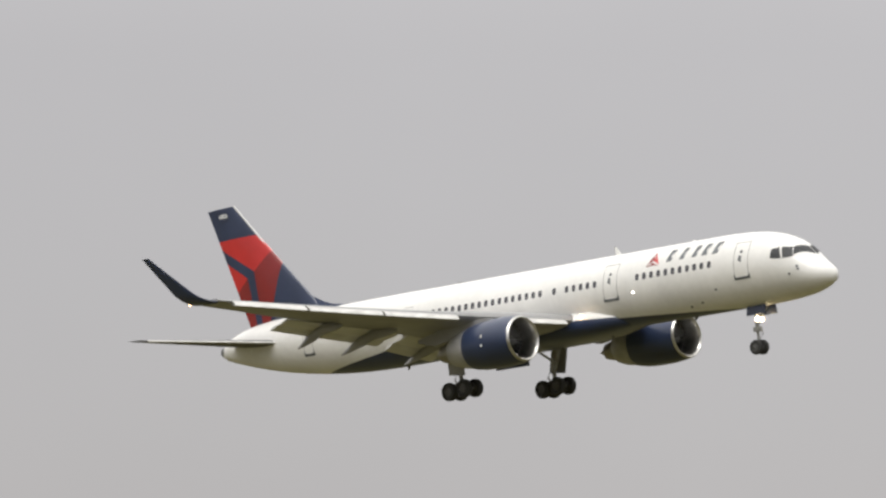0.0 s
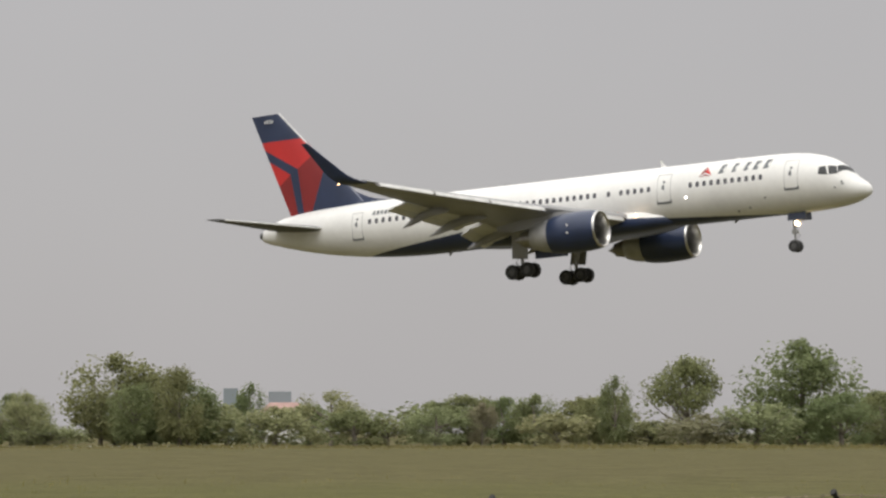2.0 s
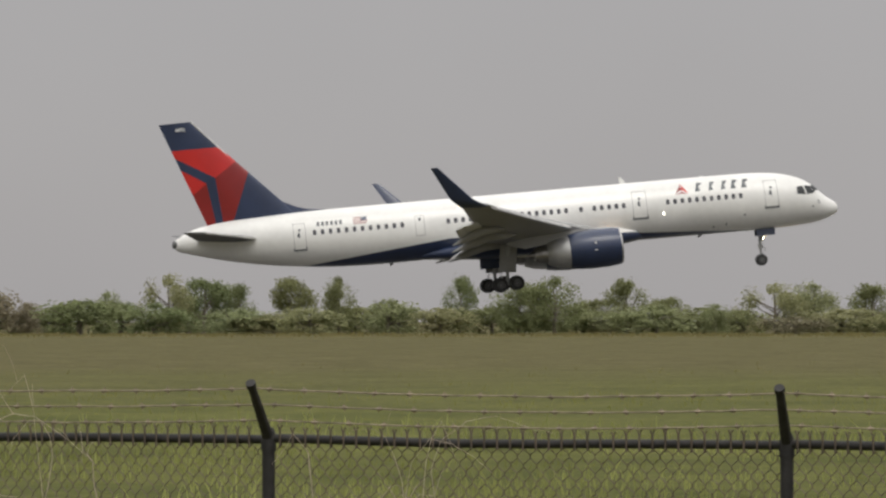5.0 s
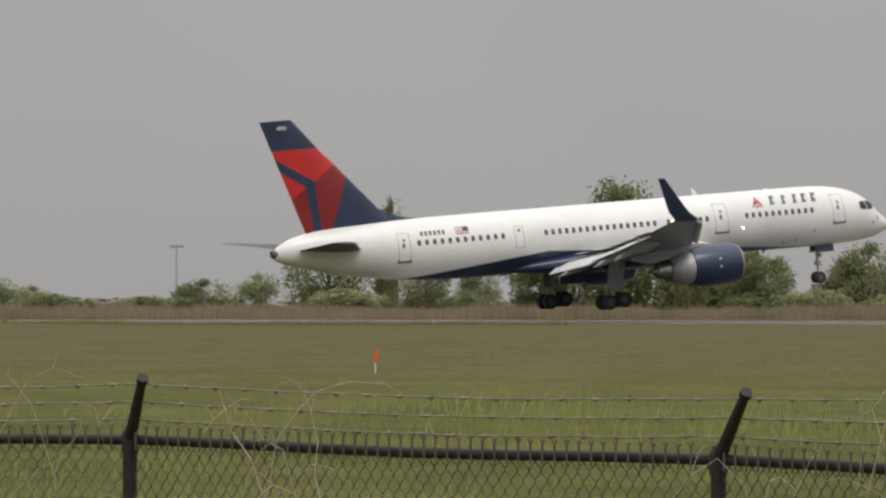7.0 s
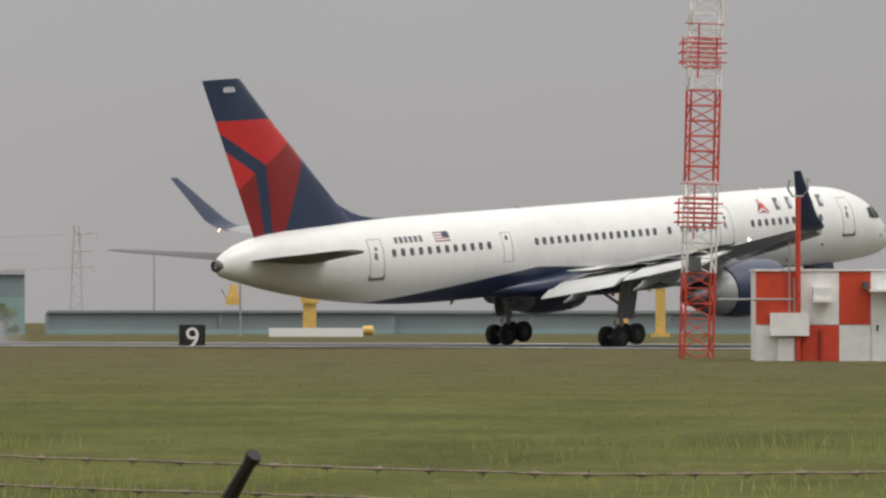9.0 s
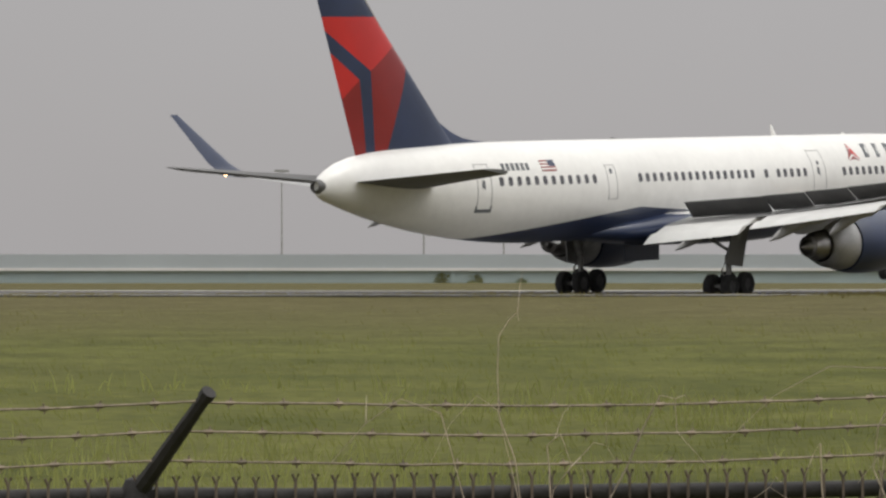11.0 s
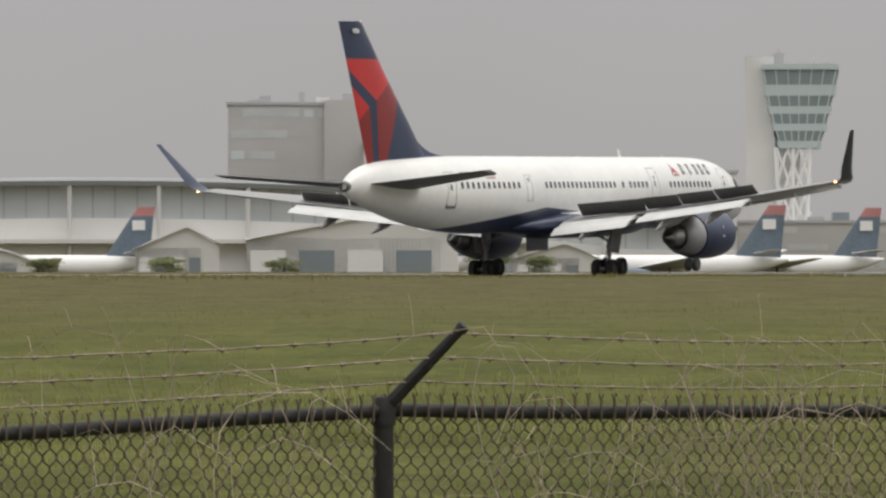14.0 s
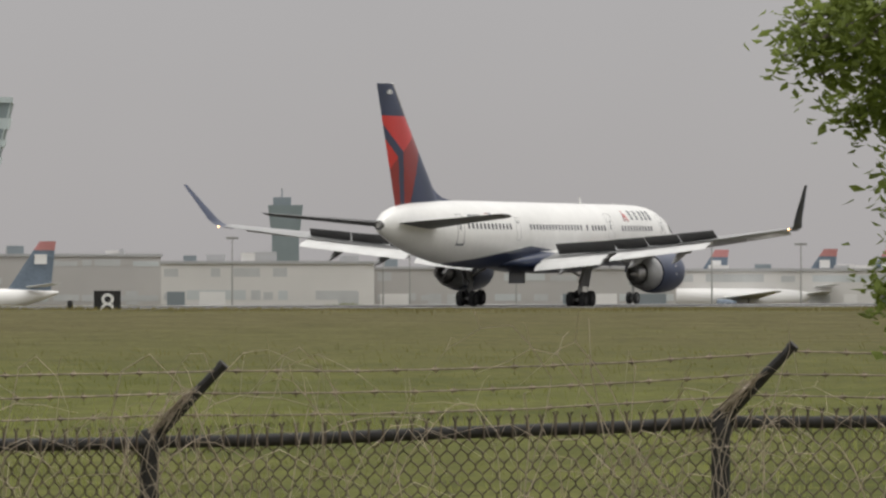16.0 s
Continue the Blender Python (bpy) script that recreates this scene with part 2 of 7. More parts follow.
# ---- mesh helpers ----
class Shape:
    """Collects vertices and faces, with a material slot for each face."""

    def __init__(self):
        self.v, self.f, self.m = [], [], []

    def add(self, verts, faces, slot=0, at=None):
        o = len(self.v)
        for p in verts:
            p = Vector(p)
            self.v.append(tuple(at @ p) if at else tuple(p))
        for q in faces:
            self.f.append(tuple(i + o for i in q))
            self.m.append(slot)
        return self

    def box(self, x0, x1, y0, y1, z0, z1, slot=0, at=None):
        v = [(x, y, z) for x in (x0, x1) for y in (y0, y1) for z in (z0, z1)]
        return self.add(v, [(0, 1, 3, 2), (4, 6, 7, 5), (0, 4, 5, 1), (2, 3, 7, 6), (0, 2, 6, 4), (1, 5, 7, 3)], slot, at)

    def rings(self, rows, slot=0, caps=True, close=True):
        k = len(rows[0])
        v = [p for r in rows for p in r]
        f = []
        for i in range(len(rows) - 1):
            for j in range(k if close else k - 1):
                f.append((i * k + j, i * k + (j + 1) % k, (i + 1) * k + (j + 1) % k, (i + 1) * k + j))
        if caps:
            f.append(tuple(range(k - 1, -1, -1)))
            f.append(tuple(range((len(rows) - 1) * k, len(rows) * k)))
        return self.add(v, f, slot)

    def tube(self, pts, radii, n=8, slot=0, caps=True):
        pts = [Vector(p) for p in pts]
        if not isinstance(radii, (list, tuple)):
            radii = [radii] * len(pts)
        rows = []
        for i, p in enumerate(pts):
            d = (pts[min(i + 1, len(pts) - 1)] - pts[max(i - 1, 0)]).normalized()
            side = d.cross(Vector((0, 0, 1)) if abs(d.z) < 0.95 else Vector((1, 0, 0))).normalized()
            up = side.cross(d)
            rows.append([p + radii[i] * (math.cos(a) * side + math.sin(a) * up) for a in (2 * math.pi * j / n for j in range(n))])
        return self.rings(rows, slot, caps)

    def lathe(self, profile, origin, axis, n=24, slot=0, caps=False):
        """profile: (distance along the axis, radius)."""
        axis = Vector(axis).normalized()
        side = axis.cross(Vector((0, 0, 1)) if abs(axis.z) < 0.9 else Vector((1, 0, 0))).normalized()
        up = side.cross(axis)
        rows = [[Vector(origin) + axis * a + r * (math.cos(t) * side + math.sin(t) * up) for t in (2 * math.pi * j / n for j in range(n))] for a, r in profile]
        return self.rings(rows, slot, caps)

    def mesh(self, name, mats, smooth=True):
        me = bpy.data.meshes.new(name)
        me.from_pydata(self.v, [], self.f)
        for mm in mats if isinstance(mats, (list, tuple)) else [mats]:
            me.materials.append(mm)
        me.polygons.foreach_set("material_index", self.m)
        bm = bmesh.new()
        bm.from_mesh(me)
        bmesh.ops.recalc_face_normals(bm, faces=bm.faces)
        bm.to_mesh(me)
        bm.free()
        if smooth:
            me.polygons.foreach_set("use_smooth", [True] * len(me.polygons))
            me.set_sharp_from_angle(angle=radians(40))
        me.update()
        return me


def part(name, shape, mats, parent=None, label="", smooth=True):
    ob = new(name, shape if isinstance(shape, bpy.types.Mesh) else shape.mesh(name, mats, smooth))
    if parent:
        ob.parent = parent
    return tagged(ob, label) if label else ob


def thing(name, label, category, m=None, group="", kind=""):
    ob = new(name)
    if m is not None:
        ob.matrix_basis = m
    return tagged(ob, label, category, group, kind)


def facing(bearing, dist, z=0.0, turn=0.0):
    """A pose at a bearing whose local -y looks back to the eye."""
    p = polar(bearing, dist, z)
    return pose(p.x, p.y, p.z, 0, 0, -bearing + turn)


def ground_z(r, b=0.0):
    pts = [(0, -0.45), (8, -0.5), (16, -1.6), (30, -1.65), (60, -1.05), (110, -0.5), (170, -0.12), (205, 0.0), (6000, 0.0)]
    for (a, u), (c, w) in zip(pts, pts[1:]):
        if r <= c:
            k = (r - a) / (c - a)
            k = k * k * (3 - 2 * k) if c < 30 else k
            fall = min(1.0, max(0.0, (r - 345) / 100)) * min(1.0, max(0.0, (b - 56) / 6)) * min(1.0, max(0.0, (112 - b) / 6))
            west = (b - 360 if b > 180 else b)
            # a low swell of the field hides the far strip
            swell = 0.36 * min(1.0, max(0.0, (20 - west) / 6)) * max(0.0, 1 - abs(r - 300) / (70 if r < 300 else 45))
            # and a crest before the roll-out
            swell += 0.33 * min(1.0, max(0.0, (west - 66) / 7)) * min(1.0, max(0.0, (112 - west) / 6)) * max(0.0, 1 - abs(r - 203) / (60 if r < 203 else 18))
            return u + (w - u) * k - 2.6 * fall + swell
    return 0.0


def lettering(text, size, material, parent, place, name="lettering", depth=0.01):
    cu = bpy.data.curves.new(name, "FONT")
    cu.body, cu.size, cu.extrude, cu.align_x = text, size, depth, "CENTER"
    ob = bpy.data.objects.new(name, cu)
    me = bpy.data.meshes.new_from_object(ob)
    bpy.data.objects.remove(ob)
    me.materials.append(material)
    o = new(name, me)
    o.parent = parent
    o.matrix_basis = place
    return o


# ---- ground, runway ----
def build_ground():
    s = Shape()
    radii = [0, 4, 8, 11, 14, 17, 20, 24, 28, 33, 38, 44, 50, 57, 65, 75, 86, 98, 112, 128, 146, 165, 185, 195, 203, 212, 222, 240, 270, 300, 345, 380, 420, 450, 600, 1000, 2000, 4500]
    n = 180
    rows = []
    for r in radii:
        row = []
        for j in range(n):
            b = 360 * j / n
            p = polar(b, r)
            wob = 0.10 * noise.noise(Vector((p.x * 0.06, p.y * 0.06, 0))) + 0.05 * noise.noise(Vector((p.x * 0.2, p.y * 0.2, 3)))
            row.append((p.x, p.y, ground_z(r, b) + (wob if 12 < r < 200 else 0)))
        rows.append(row)
    s.rings(rows, caps=False)
    return tagged(part("ground", s, FIELD), "uneven green and seed-brown airfield grass", "grass field", kind="structure")


build_ground()


def track():
    """The strip's centre line: a long straight and the roll-out."""
    pts = [polar(b, d) for t, b, d, *_ in FLIGHT if t >= 6.5]
    first = (pts[1] - pts[0]).normalized()
    lead = Vector((-1, 0.02, 0))
    pts = [pts[0] + lead * k for k in (900, 500, 300, 180, 90, 40)] + pts
    out = (pts[-1] - pts[-4]).normalized()
    return pts + [pts[-1] + out * k for k in (60, 150, 400, 900)]


def ribbon(name, lo, hi, z, material, label):
    c = track()
    s = Shape()
    rows = []
    for i, p in enumerate(c):
        d = (c[min(i + 1, len(c) - 1)] - c[max(i - 1, 0)]).normalized()
        out = Vector((-d.y, d.x, 0))
        a, b = p + out * lo, p + out * hi
        rows.append([(a.x, a.y, z), (b.x, b.y, z), (b.x, b.y, z - 0.15), (a.x, a.y, z - 0.15)])
    s.rings(rows)
    return tagged(part(name, s, material, smooth=False), label, "runway", kind="structure")


ribbon("runway", -14, 24, 0.03, ASPHALT, "long grey asphalt runway across the field")
ribbon("runway_edge_line_near", -12.5, -11.2, 0.04, LINEWHITE, "white painted line along the runway edge")
ribbon("runway_edge_line_far", 21.0, 22.5, 0.04, LINEWHITE, "white painted line along the runway edge")


# ---- the airliner: nose at x = 24, right side towards -y ----
PROFILE = [  # distance from the nose, top, bottom, half width
    (0, -0.57, -0.61, 0.02), (0.12, -0.27, -0.90, 0.33), (0.4, -0.03, -1.06, 0.64), (1, 0.42, -1.30, 1.04), (1.7, 1.12, -1.46, 1.33),
    (2.4, 1.60, -1.54, 1.52), (3.2, 1.93, -1.60, 1.66), (4.2, 2.17, -1.64, 1.77), (5.5, 2.31, -1.66, 1.85), (7.5, 2.37, -1.66, 1.88),
    (9, 2.37, -1.66, 1.88), (26, 2.36, -1.68, 1.88), (29, 2.36, -1.73, 1.88), (32, 2.36, -1.76, 1.87), (35, 2.35, -1.70, 1.80), (38, 2.31, -1.46, 1.62),
    (41, 2.20, -1.04, 1.32), (43.5, 2.02, -0.52, 0.96), (45.3, 1.66, -0.04, 0.62), (46.2, 1.25, 0.24, 0.38), (46.5, 1.02, 0.40, 0.22)]


def hull(d):
    """Centre height, half height and half width of the fuselage at d metres behind the nose."""
    d = min(max(d, 0.0), 46.5)
    for i in range(len(PROFILE) - 1):
        a, b = PROFILE[i], PROFILE[i + 1]
        if d <= b[0]:
            lo, hi = PROFILE[max(i - 1, 0)], PROFILE[min(i + 2, len(PROFILE) - 1)]
            h = b[0] - a[0]
            u = (d - a[0]) / h
            got = []
            for k in (1, 2, 3):
                m0 = (b[k] - lo[k]) / (b[0] - lo[0]) if i else (b[k] - a[k]) / h * 1.6
                m1 = (hi[k] - a[k]) / (hi[0] - a[0])
                got.append((2 * u**3 - 3 * u * u + 1) * a[k] + (u**3 - 2 * u * u + u) * h * m0 + (3 * u * u - 2 * u**3) * b[k] + (u**3 - u * u) * h * m1)
            t, bt, w = got
            return (t + bt) / 2, (t - bt) / 2, w
    return 0.75, 0.25, 0.2


def skin(d, z, out=0.0, side=-1):
    """The point of the hull's side at d and height z, pushed out, and its normal."""
    zc, h, w = hull(d)
    k = max(-0.995, min(0.995, (z - zc) / h))
    y = w * math.sqrt(1 - k * k)
    nrm = Vector((0, side * y / (w * w), (z - zc) / (h * h))).normalized()
    return Vector((24 - d, side * y, z)) + nrm * out, nrm


def sticker(s, poly, out=0.012, slot=0, side=-1, rim=None):
    """A thin plate in the shape of a polygon of (d, z) that lies on the hull."""
    top = [skin(d, z, out, side)[0] for d, z in poly]
    low = [skin(d, z, -0.03, side)[0] for d, z in poly]
    k = len(poly)
    s.add(top + low, [tuple(range(k))] + [(i, (i + 1) % k, k + (i + 1) % k, k + i) for i in range(k)], slot)


def rounded(d0, d1, z0, z1, r=0.08, n=3):
    pts = []
    for cx, cz, a0 in ((d1 - r, z1 - r, 0), (d0 + r, z1 - r, 90), (d0 + r, z0 + r, 180), (d1 - r, z0 + r, 270)):
        for i in range(n + 1):
            a = radians(a0 + 90 * i / n)
            pts.append((cx + r * math.cos(a), cz + r * math.sin(a)))
    return pts


def cut(me, planes, chooser):
    """Cuts a mesh along planes and gives each face the slot that chooser(centre) names."""
    bm = bmesh.new()
    bm.from_mesh(me)
    for co, no in planes:
        bmesh.ops.bisect_plane(bm, geom=bm.verts[:] + bm.edges[:] + bm.faces[:], plane_co=co, plane_no=no, dist=1e-5)
    for f in bm.faces:
        f.material_index = chooser(f.calc_center_median())
    bm.to_mesh(me)
    bm.free()
    return me


def airfoil(le, te, thick, n=9, up=Vector((0, 0, 1))):
    """A closed ring round a section from leading to trailing edge."""
    le, te = Vector(le), Vector(te)
    c = te - le
    xs = [0.5 - 0.5 * math.cos(math.pi * i / n) for i in range(n + 1)]
    th = lambda x: thick * 5 * (0.2969 * math.sqrt(x) - 0.126 * x - 0.3516 * x * x + 0.2843 * x**3 - 0.1036 * x**4)
    upper = [le + c * x + up * (th(x) * 1.15) for x in xs]
    lower = [le + c * x - up * (th(x) * 0.85) for x in xs[1:-1]]
    return upper + lower[::-1]


def inside(poly, x, z):
    hit = False
    for (x0, z0), (x1, z1) in zip(poly, poly[1:] + poly[:1]):
        if (z0 > z) != (z1 > z) and x < (x1 - x0) * (z - z0) / (z1 - z0) + x0:
            hit = not hit
    return hit


def build_airliner():
    plane = thing("airliner", "white twin-engine jet airliner with navy belly and red-navy tail", "airplane")

    # fuselage, painted navy below
    s = Shape()
    ds = [0, 0.04, 0.12, 0.25, 0.4, 0.7, 1, 1.35, 1.7, 2.05, 2.4, 2.8, 3.2, 3.7, 4.2, 4.8, 5.5, 6.5, 7.5, 9] + list(range(11, 30, 2)) + [29, 30.5, 32, 33.5, 35, 36.5, 38, 39.5, 41, 42.3, 43.5, 44.5, 45.3, 45.8, 46.2, 46.5]
    ds = sorted(set(ds))
    rows = []
    for d in ds:
        zc, h, w = hull(d)
        rows.append([(24 - d, w * math.cos(a), zc + h * math.sin(a)) for a in (2 * math.pi * j / 56 for j in range(56))])
    s.rings(rows)
    me = s.mesh("fuselage", [WHITE, NAVY])
    aft = (Vector((24 - 35.6, 0, -1.25)), Vector((-0.105, 0, 1)).normalized())
    fore = (Vector((24 - 17.5, 0, -0.98)), Vector((0.058, 0, 1)).normalized())
    low = lambda p: 1 if all((p - c).dot(nn) < 0 for c, nn in (aft, fore)) and p.x < 24 - 3.0 else 0
    fus = part("fuselage", cut(me, [aft, fore], low), None, plane, "white painted fuselage with navy underside")

    # wing-to-body fairing
    s = Shape()
    rows = []
    for d, w, top, bot in ((13.6, 0.4, -1.1, -1.5), (14.6, 1.5, -0.75, -1.72), (16, 2.05, -0.42, -1.95), (18, 2.3, -0.35, -2.08), (22, 2.35, -0.45, -2.12), (25.5, 2.2, -0.6, -2.05), (28, 1.75, -0.9, -1.85), (30.5, 0.6, -1.35, -1.62)):
        zc, h = (top + bot) / 2, (top - bot) / 2
        rows.append([(24 - d, w * math.copysign(abs(math.cos(a)) ** 0.7, math.cos(a)), zc + h * math.copysign(abs(math.sin(a)) ** 0.8, math.sin(a))) for a in (2 * math.pi * j / 28 for j in range(28))])
    s.rings(rows)
    me = s.mesh("belly_fairing", [WHITE, NAVY])
    line = (Vector((24 - 17, 0, -1.0)), Vector((0.03, 0, 1)).normalized())
    part("belly_fairing", cut(me, [line], lambda p: 1 if (p - line[0]).dot(line[1]) < 0 else 0), None, plane, "smooth fairing under the wing root")

    # fin with its faceted red and navy paint
    X = lambda u, v: (-22.93 + 0.01600 * (u - 35) - 0.00142 * (v - 60), 9.12 - 0.01586 * (v - 60) - 0.00143 * (u - 35))
    fin_te0, fin_te1 = X(262, 512), X(35, 60)
    fin_le0, fin_le1 = (24 - 37.95, 2.25), X(170, 45)
    s = Shape()
    rows = []
    for k in range(13):
        u = k / 12
        le = (fin_le0[0] + (fin_le1[0] - fin_le0[0]) * u, 0, fin_le0[1] + (fin_le1[1] - fin_le0[1]) * u)
        te = (fin_te0[0] + (fin_te1[0] - fin_te0[0]) * u, 0, fin_te0[1] - 0.3 + (fin_te1[1] + 0.3 - fin_te0[1]) * u)
        rows.append(airfoil(le, te, (0.62 - 0.40 * u), 12, Vector((0, 1, 0))))
    s.rings(rows)
    s.rings([[(24 - d, y, z) for y, z in ((-w, 2.0), (0, zt), (w, 2.0))] for d, zt, w in ((35.6, 2.33, 0.04), (36.5, 2.40, 0.08), (37.3, 2.52, 0.12), (38.0, 2.74, 0.15), (38.7, 3.08, 0.17), (39.3, 3.42, 0.18), (40.0, 3.0, 0.1))], 0)
    me = s.mesh("fin", [NAVY, RED, DARKRED, WHITE])
    polys = [([X(*p) for p in q], slot) for q, slot in (
        ([(80, 174), (297, 153), (371, 212), (279, 287), (95, 200)], 1), ([(371, 212), (422, 260), (351, 500), (321, 515), (279, 287)], 2),
        ([(120, 250), (241, 312), (185, 364)], 1), ([(185, 364), (241, 312), (292, 520), (250, 530)], 2))]
    planes = []
    for poly, slot in polys:
        for (x0, z0), (x1, z1) in zip(poly, poly[1:] + poly[:1]):
            planes.append((Vector((x0, 0, z0)), Vector((z1 - z0, 0, x0 - x1)).normalized()))
    part("fin", cut(me, planes, lambda p: next((sl for q, sl in polys if inside(q, p.x, p.z)), 0)), None, plane, "swept tail fin in red and navy facets")
    s = Shape()
    le0, le1 = Vector((fin_le0[0] - 1.2, 0, fin_le0[1] + 0.85)), Vector((fin_le1[0], 0, fin_le1[1]))
    s.tube([le0 + Vector((0.03, 0, 0)), le1 + Vector((0.03, 0, 0))], [0.085, 0.06], 8)
    part("fin_leading_edge", s, STEEL, plane, "bare metal leading edge")
    for sd in (1, -1):
        lettering("6806", 0.36, SIGNWHITE, plane, pose(fin_le1[0] - 0.72, sd * -0.20, fin_le1[1] - 0.62, 90, 0, 0 if sd == 1 else 180), "fleet_number")

    # tail cone outlet, stabilisers
    s = Shape().lathe([(0, 0.30), (0.28, 0.26), (0.34, 0.20), (0.1, 0.18)], (24 - 46.35, 0, 0.76), (-1, 0, 0.1), 16)
    part("tail_outlet", s, DARKGREY, plane, "dark exhaust outlet")
    for sd in (1, -1):
        s = Shape()
        rows = []
        for k in range(7):
            u = k / 6
            rows.append(airfoil((24 - 40.6 - 4.15 * u, sd * (0.7 + 7.05 * u), 0.66 + 0.66 * u), (24 - 45.0 - 1.35 * u, sd * (0.7 + 7.05 * u), 0.92 + 0.56 * u), 0.42 - 0.28 * u, 9))
        s.rings(rows)
        me = s.mesh("stabiliser", [TAILSHADEGREY])
        part("stabiliser", me, None, plane, "horizontal stabiliser in grey darkened for its shaded underside")
        s = Shape()
        s.rings([airfoil((24 - 40.58 - 4.15 * u, sd * (0.7 + 7.05 * u), 0.66 + 0.66 * u), (24 - 40.9 - 4.1 * u, sd * (0.7 + 7.05 * u), 0.68 + 0.66 * u), 0.15, 5) for u in (0.05, 0.99)])
        part("stabiliser_leading_edge", s, STEEL, plane)

    # wings
    def wing_at(y):
        """Leading edge, trailing edge distance and height at span y."""
        u = (y - 1.6) / 17.4
        le = 16.6 + 10.2 * u
        te = 26.3 - 0.5 * (y - 1.6) / 5 if y < 6.6 else 25.8 + 2.75 * (y - 6.6) / 12.4
        return le, te, -1.12 + 1.45 * u + 0.45 * u * u

    for sd in (1, -1):
        s = Shape()
        rows = []
        for y in (1.2, 1.9, 3, 4.5, 6.6, 9, 11.5, 14, 16.5, 18.2, 19.0):
            le, te, z = wing_at(y)
            ch = te - le
            rows.append(airfoil((24 - le, sd * y, z + 0.10), (24 - te, sd * y, z - 0.12 + 0.17 * min(1.0, max(0.0, (y - 6) / 10))), min(1.15, ch * (0.135 if y < 7 else 0.115)), 12))
        s.rings(rows)
        wing = part("wing", s, WINGGREY, plane, "light grey swept wing")
        # slat along the leading edge
        for y0, y1 in ((2.6, 5.3), (7.8, 11.3), (11.4, 14.9), (15.0, 18.4)):
            s = Shape()
            rr = []
            for y in (y0, (y0 + y1) / 2, y1):
                le, te, z = wing_at(y)
                rr.append(airfoil((24 - le + 0.32, sd * y, z - 0.16), (24 - le - 0.42, sd * y, z + 0.22), 0.24, 7))
            s.rings(rr)
            part("slat", s, STEEL, wing, "extended bare metal slat")
        # flaps, two panels deep
        for y0, y1, drop in ((2.1, 6.3, 0.60), (6.9, 13.7, 0.46)):
            for (c0, c1, z0, z1) in ((-0.55, 0.85, 0.02, -0.62 * drop), (0.82, 1.6, -0.60 * drop, -1.25 * drop)):
                s = Shape()
                rr = []
                for k in range(4):
                    y = y0 + (y1 - y0) * k / 3
                    le, te, z = wing_at(y)
                    q = 1.0 - 0.30 * (y - 2) / 12
                    rr.append(airfoil((24 - te - c0 * q, sd * y, z - 0.12 + z0 * q), (24 - te - c1 * q, sd * y, z - 0.12 + z1 * q), 0.20 * q, 7))
                s.rings(rr)
                part("flap", s, FLAPGREY, wing, "lowered pale flap panel")
        # flap track fairings
        for y in (3.9, 8.6, 11.6):
            le, te, z = wing_at(y)
            q = 1.0 if y < 9 else 0.8
            rr = []
            for a, w in ((-2.4, 0.02), (-1.8, 0.17), (-0.6, 0.25), (0.5, 0.24), (1.4, 0.15), (2.1, 0.02)):
                zz = z - 0.36 - (max(0.0, a + 0.4) * 0.34)
                rr.append([(24 - te - a * q, sd * y + w * 0.7 * math.cos(t), zz + w * 1.25 * math.sin(t)) for t in (2 * math.pi * j / 10 for j in range(10))])
            part("flap_fairing", Shape().rings(rr), WINGGREY, wing)
        # winglet
        rr = []
        for k in range(10):
            u = k / 9
            a = radians(78) * min(1, u / 0.35)
            q = (u - 0.35) / 0.65
            y = 19.0 + (0.75 * math.sin(a) if u < 0.35 else 0.733 + q * 1.08)
            z = 0.78 + (0.75 * (1 - math.cos(a)) if u < 0.35 else 0.594 + q * 2.1)
            le = 26.8 + 1.15 * (u / 0.35) ** 1.4 if u < 0.35 else 27.95 + q * 2.15
            te = 28.55 + 0.8 * (u / 0.35) ** 1.5 if u < 0.35 else 29.35 + q * 1.22
            lean = min(u / 0.35, 1)
            up = Vector((0, -sd * lean, 1 - 0.9 * lean)).normalized()
            rr.append(airfoil((24 - le, sd * y, z), (24 - te, sd * y, z), 0.17 - 0.10 * u, 8, up))
        part("winglet", Shape().rings(rr), NAVY, wing, "upswept navy winglet")
        part("navigation_light", Shape().lathe([(0, 0.02), (0.03, 0.04), (0.08, 0.05), (0.12, 0.02)], (24 - 28.75, sd * 19.2, 0.83), (-1, 0, 0), 10), LAMPDIM, wing, "small glowing wing tip lamp")
        # landing light in the wing root
        part("landing_light", Shape().lathe([(0, 0.02), (-0.03, 0.10), (-0.09, 0.12)], (24 - 16.15, sd * 2.2, -0.86), (1, 0, 0), 12), LAMPDIM, wing, "glowing landing light in the wing root")

    # engines
    for sd in (1, -1):
        y, zc, f0 = sd * 6.6, -1.93, 16.45
        s = Shape().lathe([(1.2, 0.98), (0.5, 1.01), (0.12, 1.07), (0.02, 1.12), (0.0, 1.16), (0.03, 1.20), (0.12, 1.24)], (24 - f0, y, zc), (-1, 0, -0.03), 40)
        lip = part("inlet_lip", s, STEEL, None, "bare metal inlet lip")
        s = Shape().lathe([(0.12, 1.24), (0.5, 1.30), (1.2, 1.345), (2.2, 1.34), (3.0, 1.28), (3.60, 1.17), (3.63, 1.11), (3.2, 1.0)], (24 - f0, y, zc), (-1, 0, -0.03), 40)
        cowl = part("engine_cowling", s, NAVY, plane, "glossy navy engine cowling")
        lip.parent = cowl
        s = Shape().lathe([(3.2, 1.10), (3.8, 1.10), (4.5, 0.98), (5.1, 0.78), (5.15, 0.70), (4.6, 0.6)], (24 - f0, y, zc), (-1, 0, -0.03), 32)
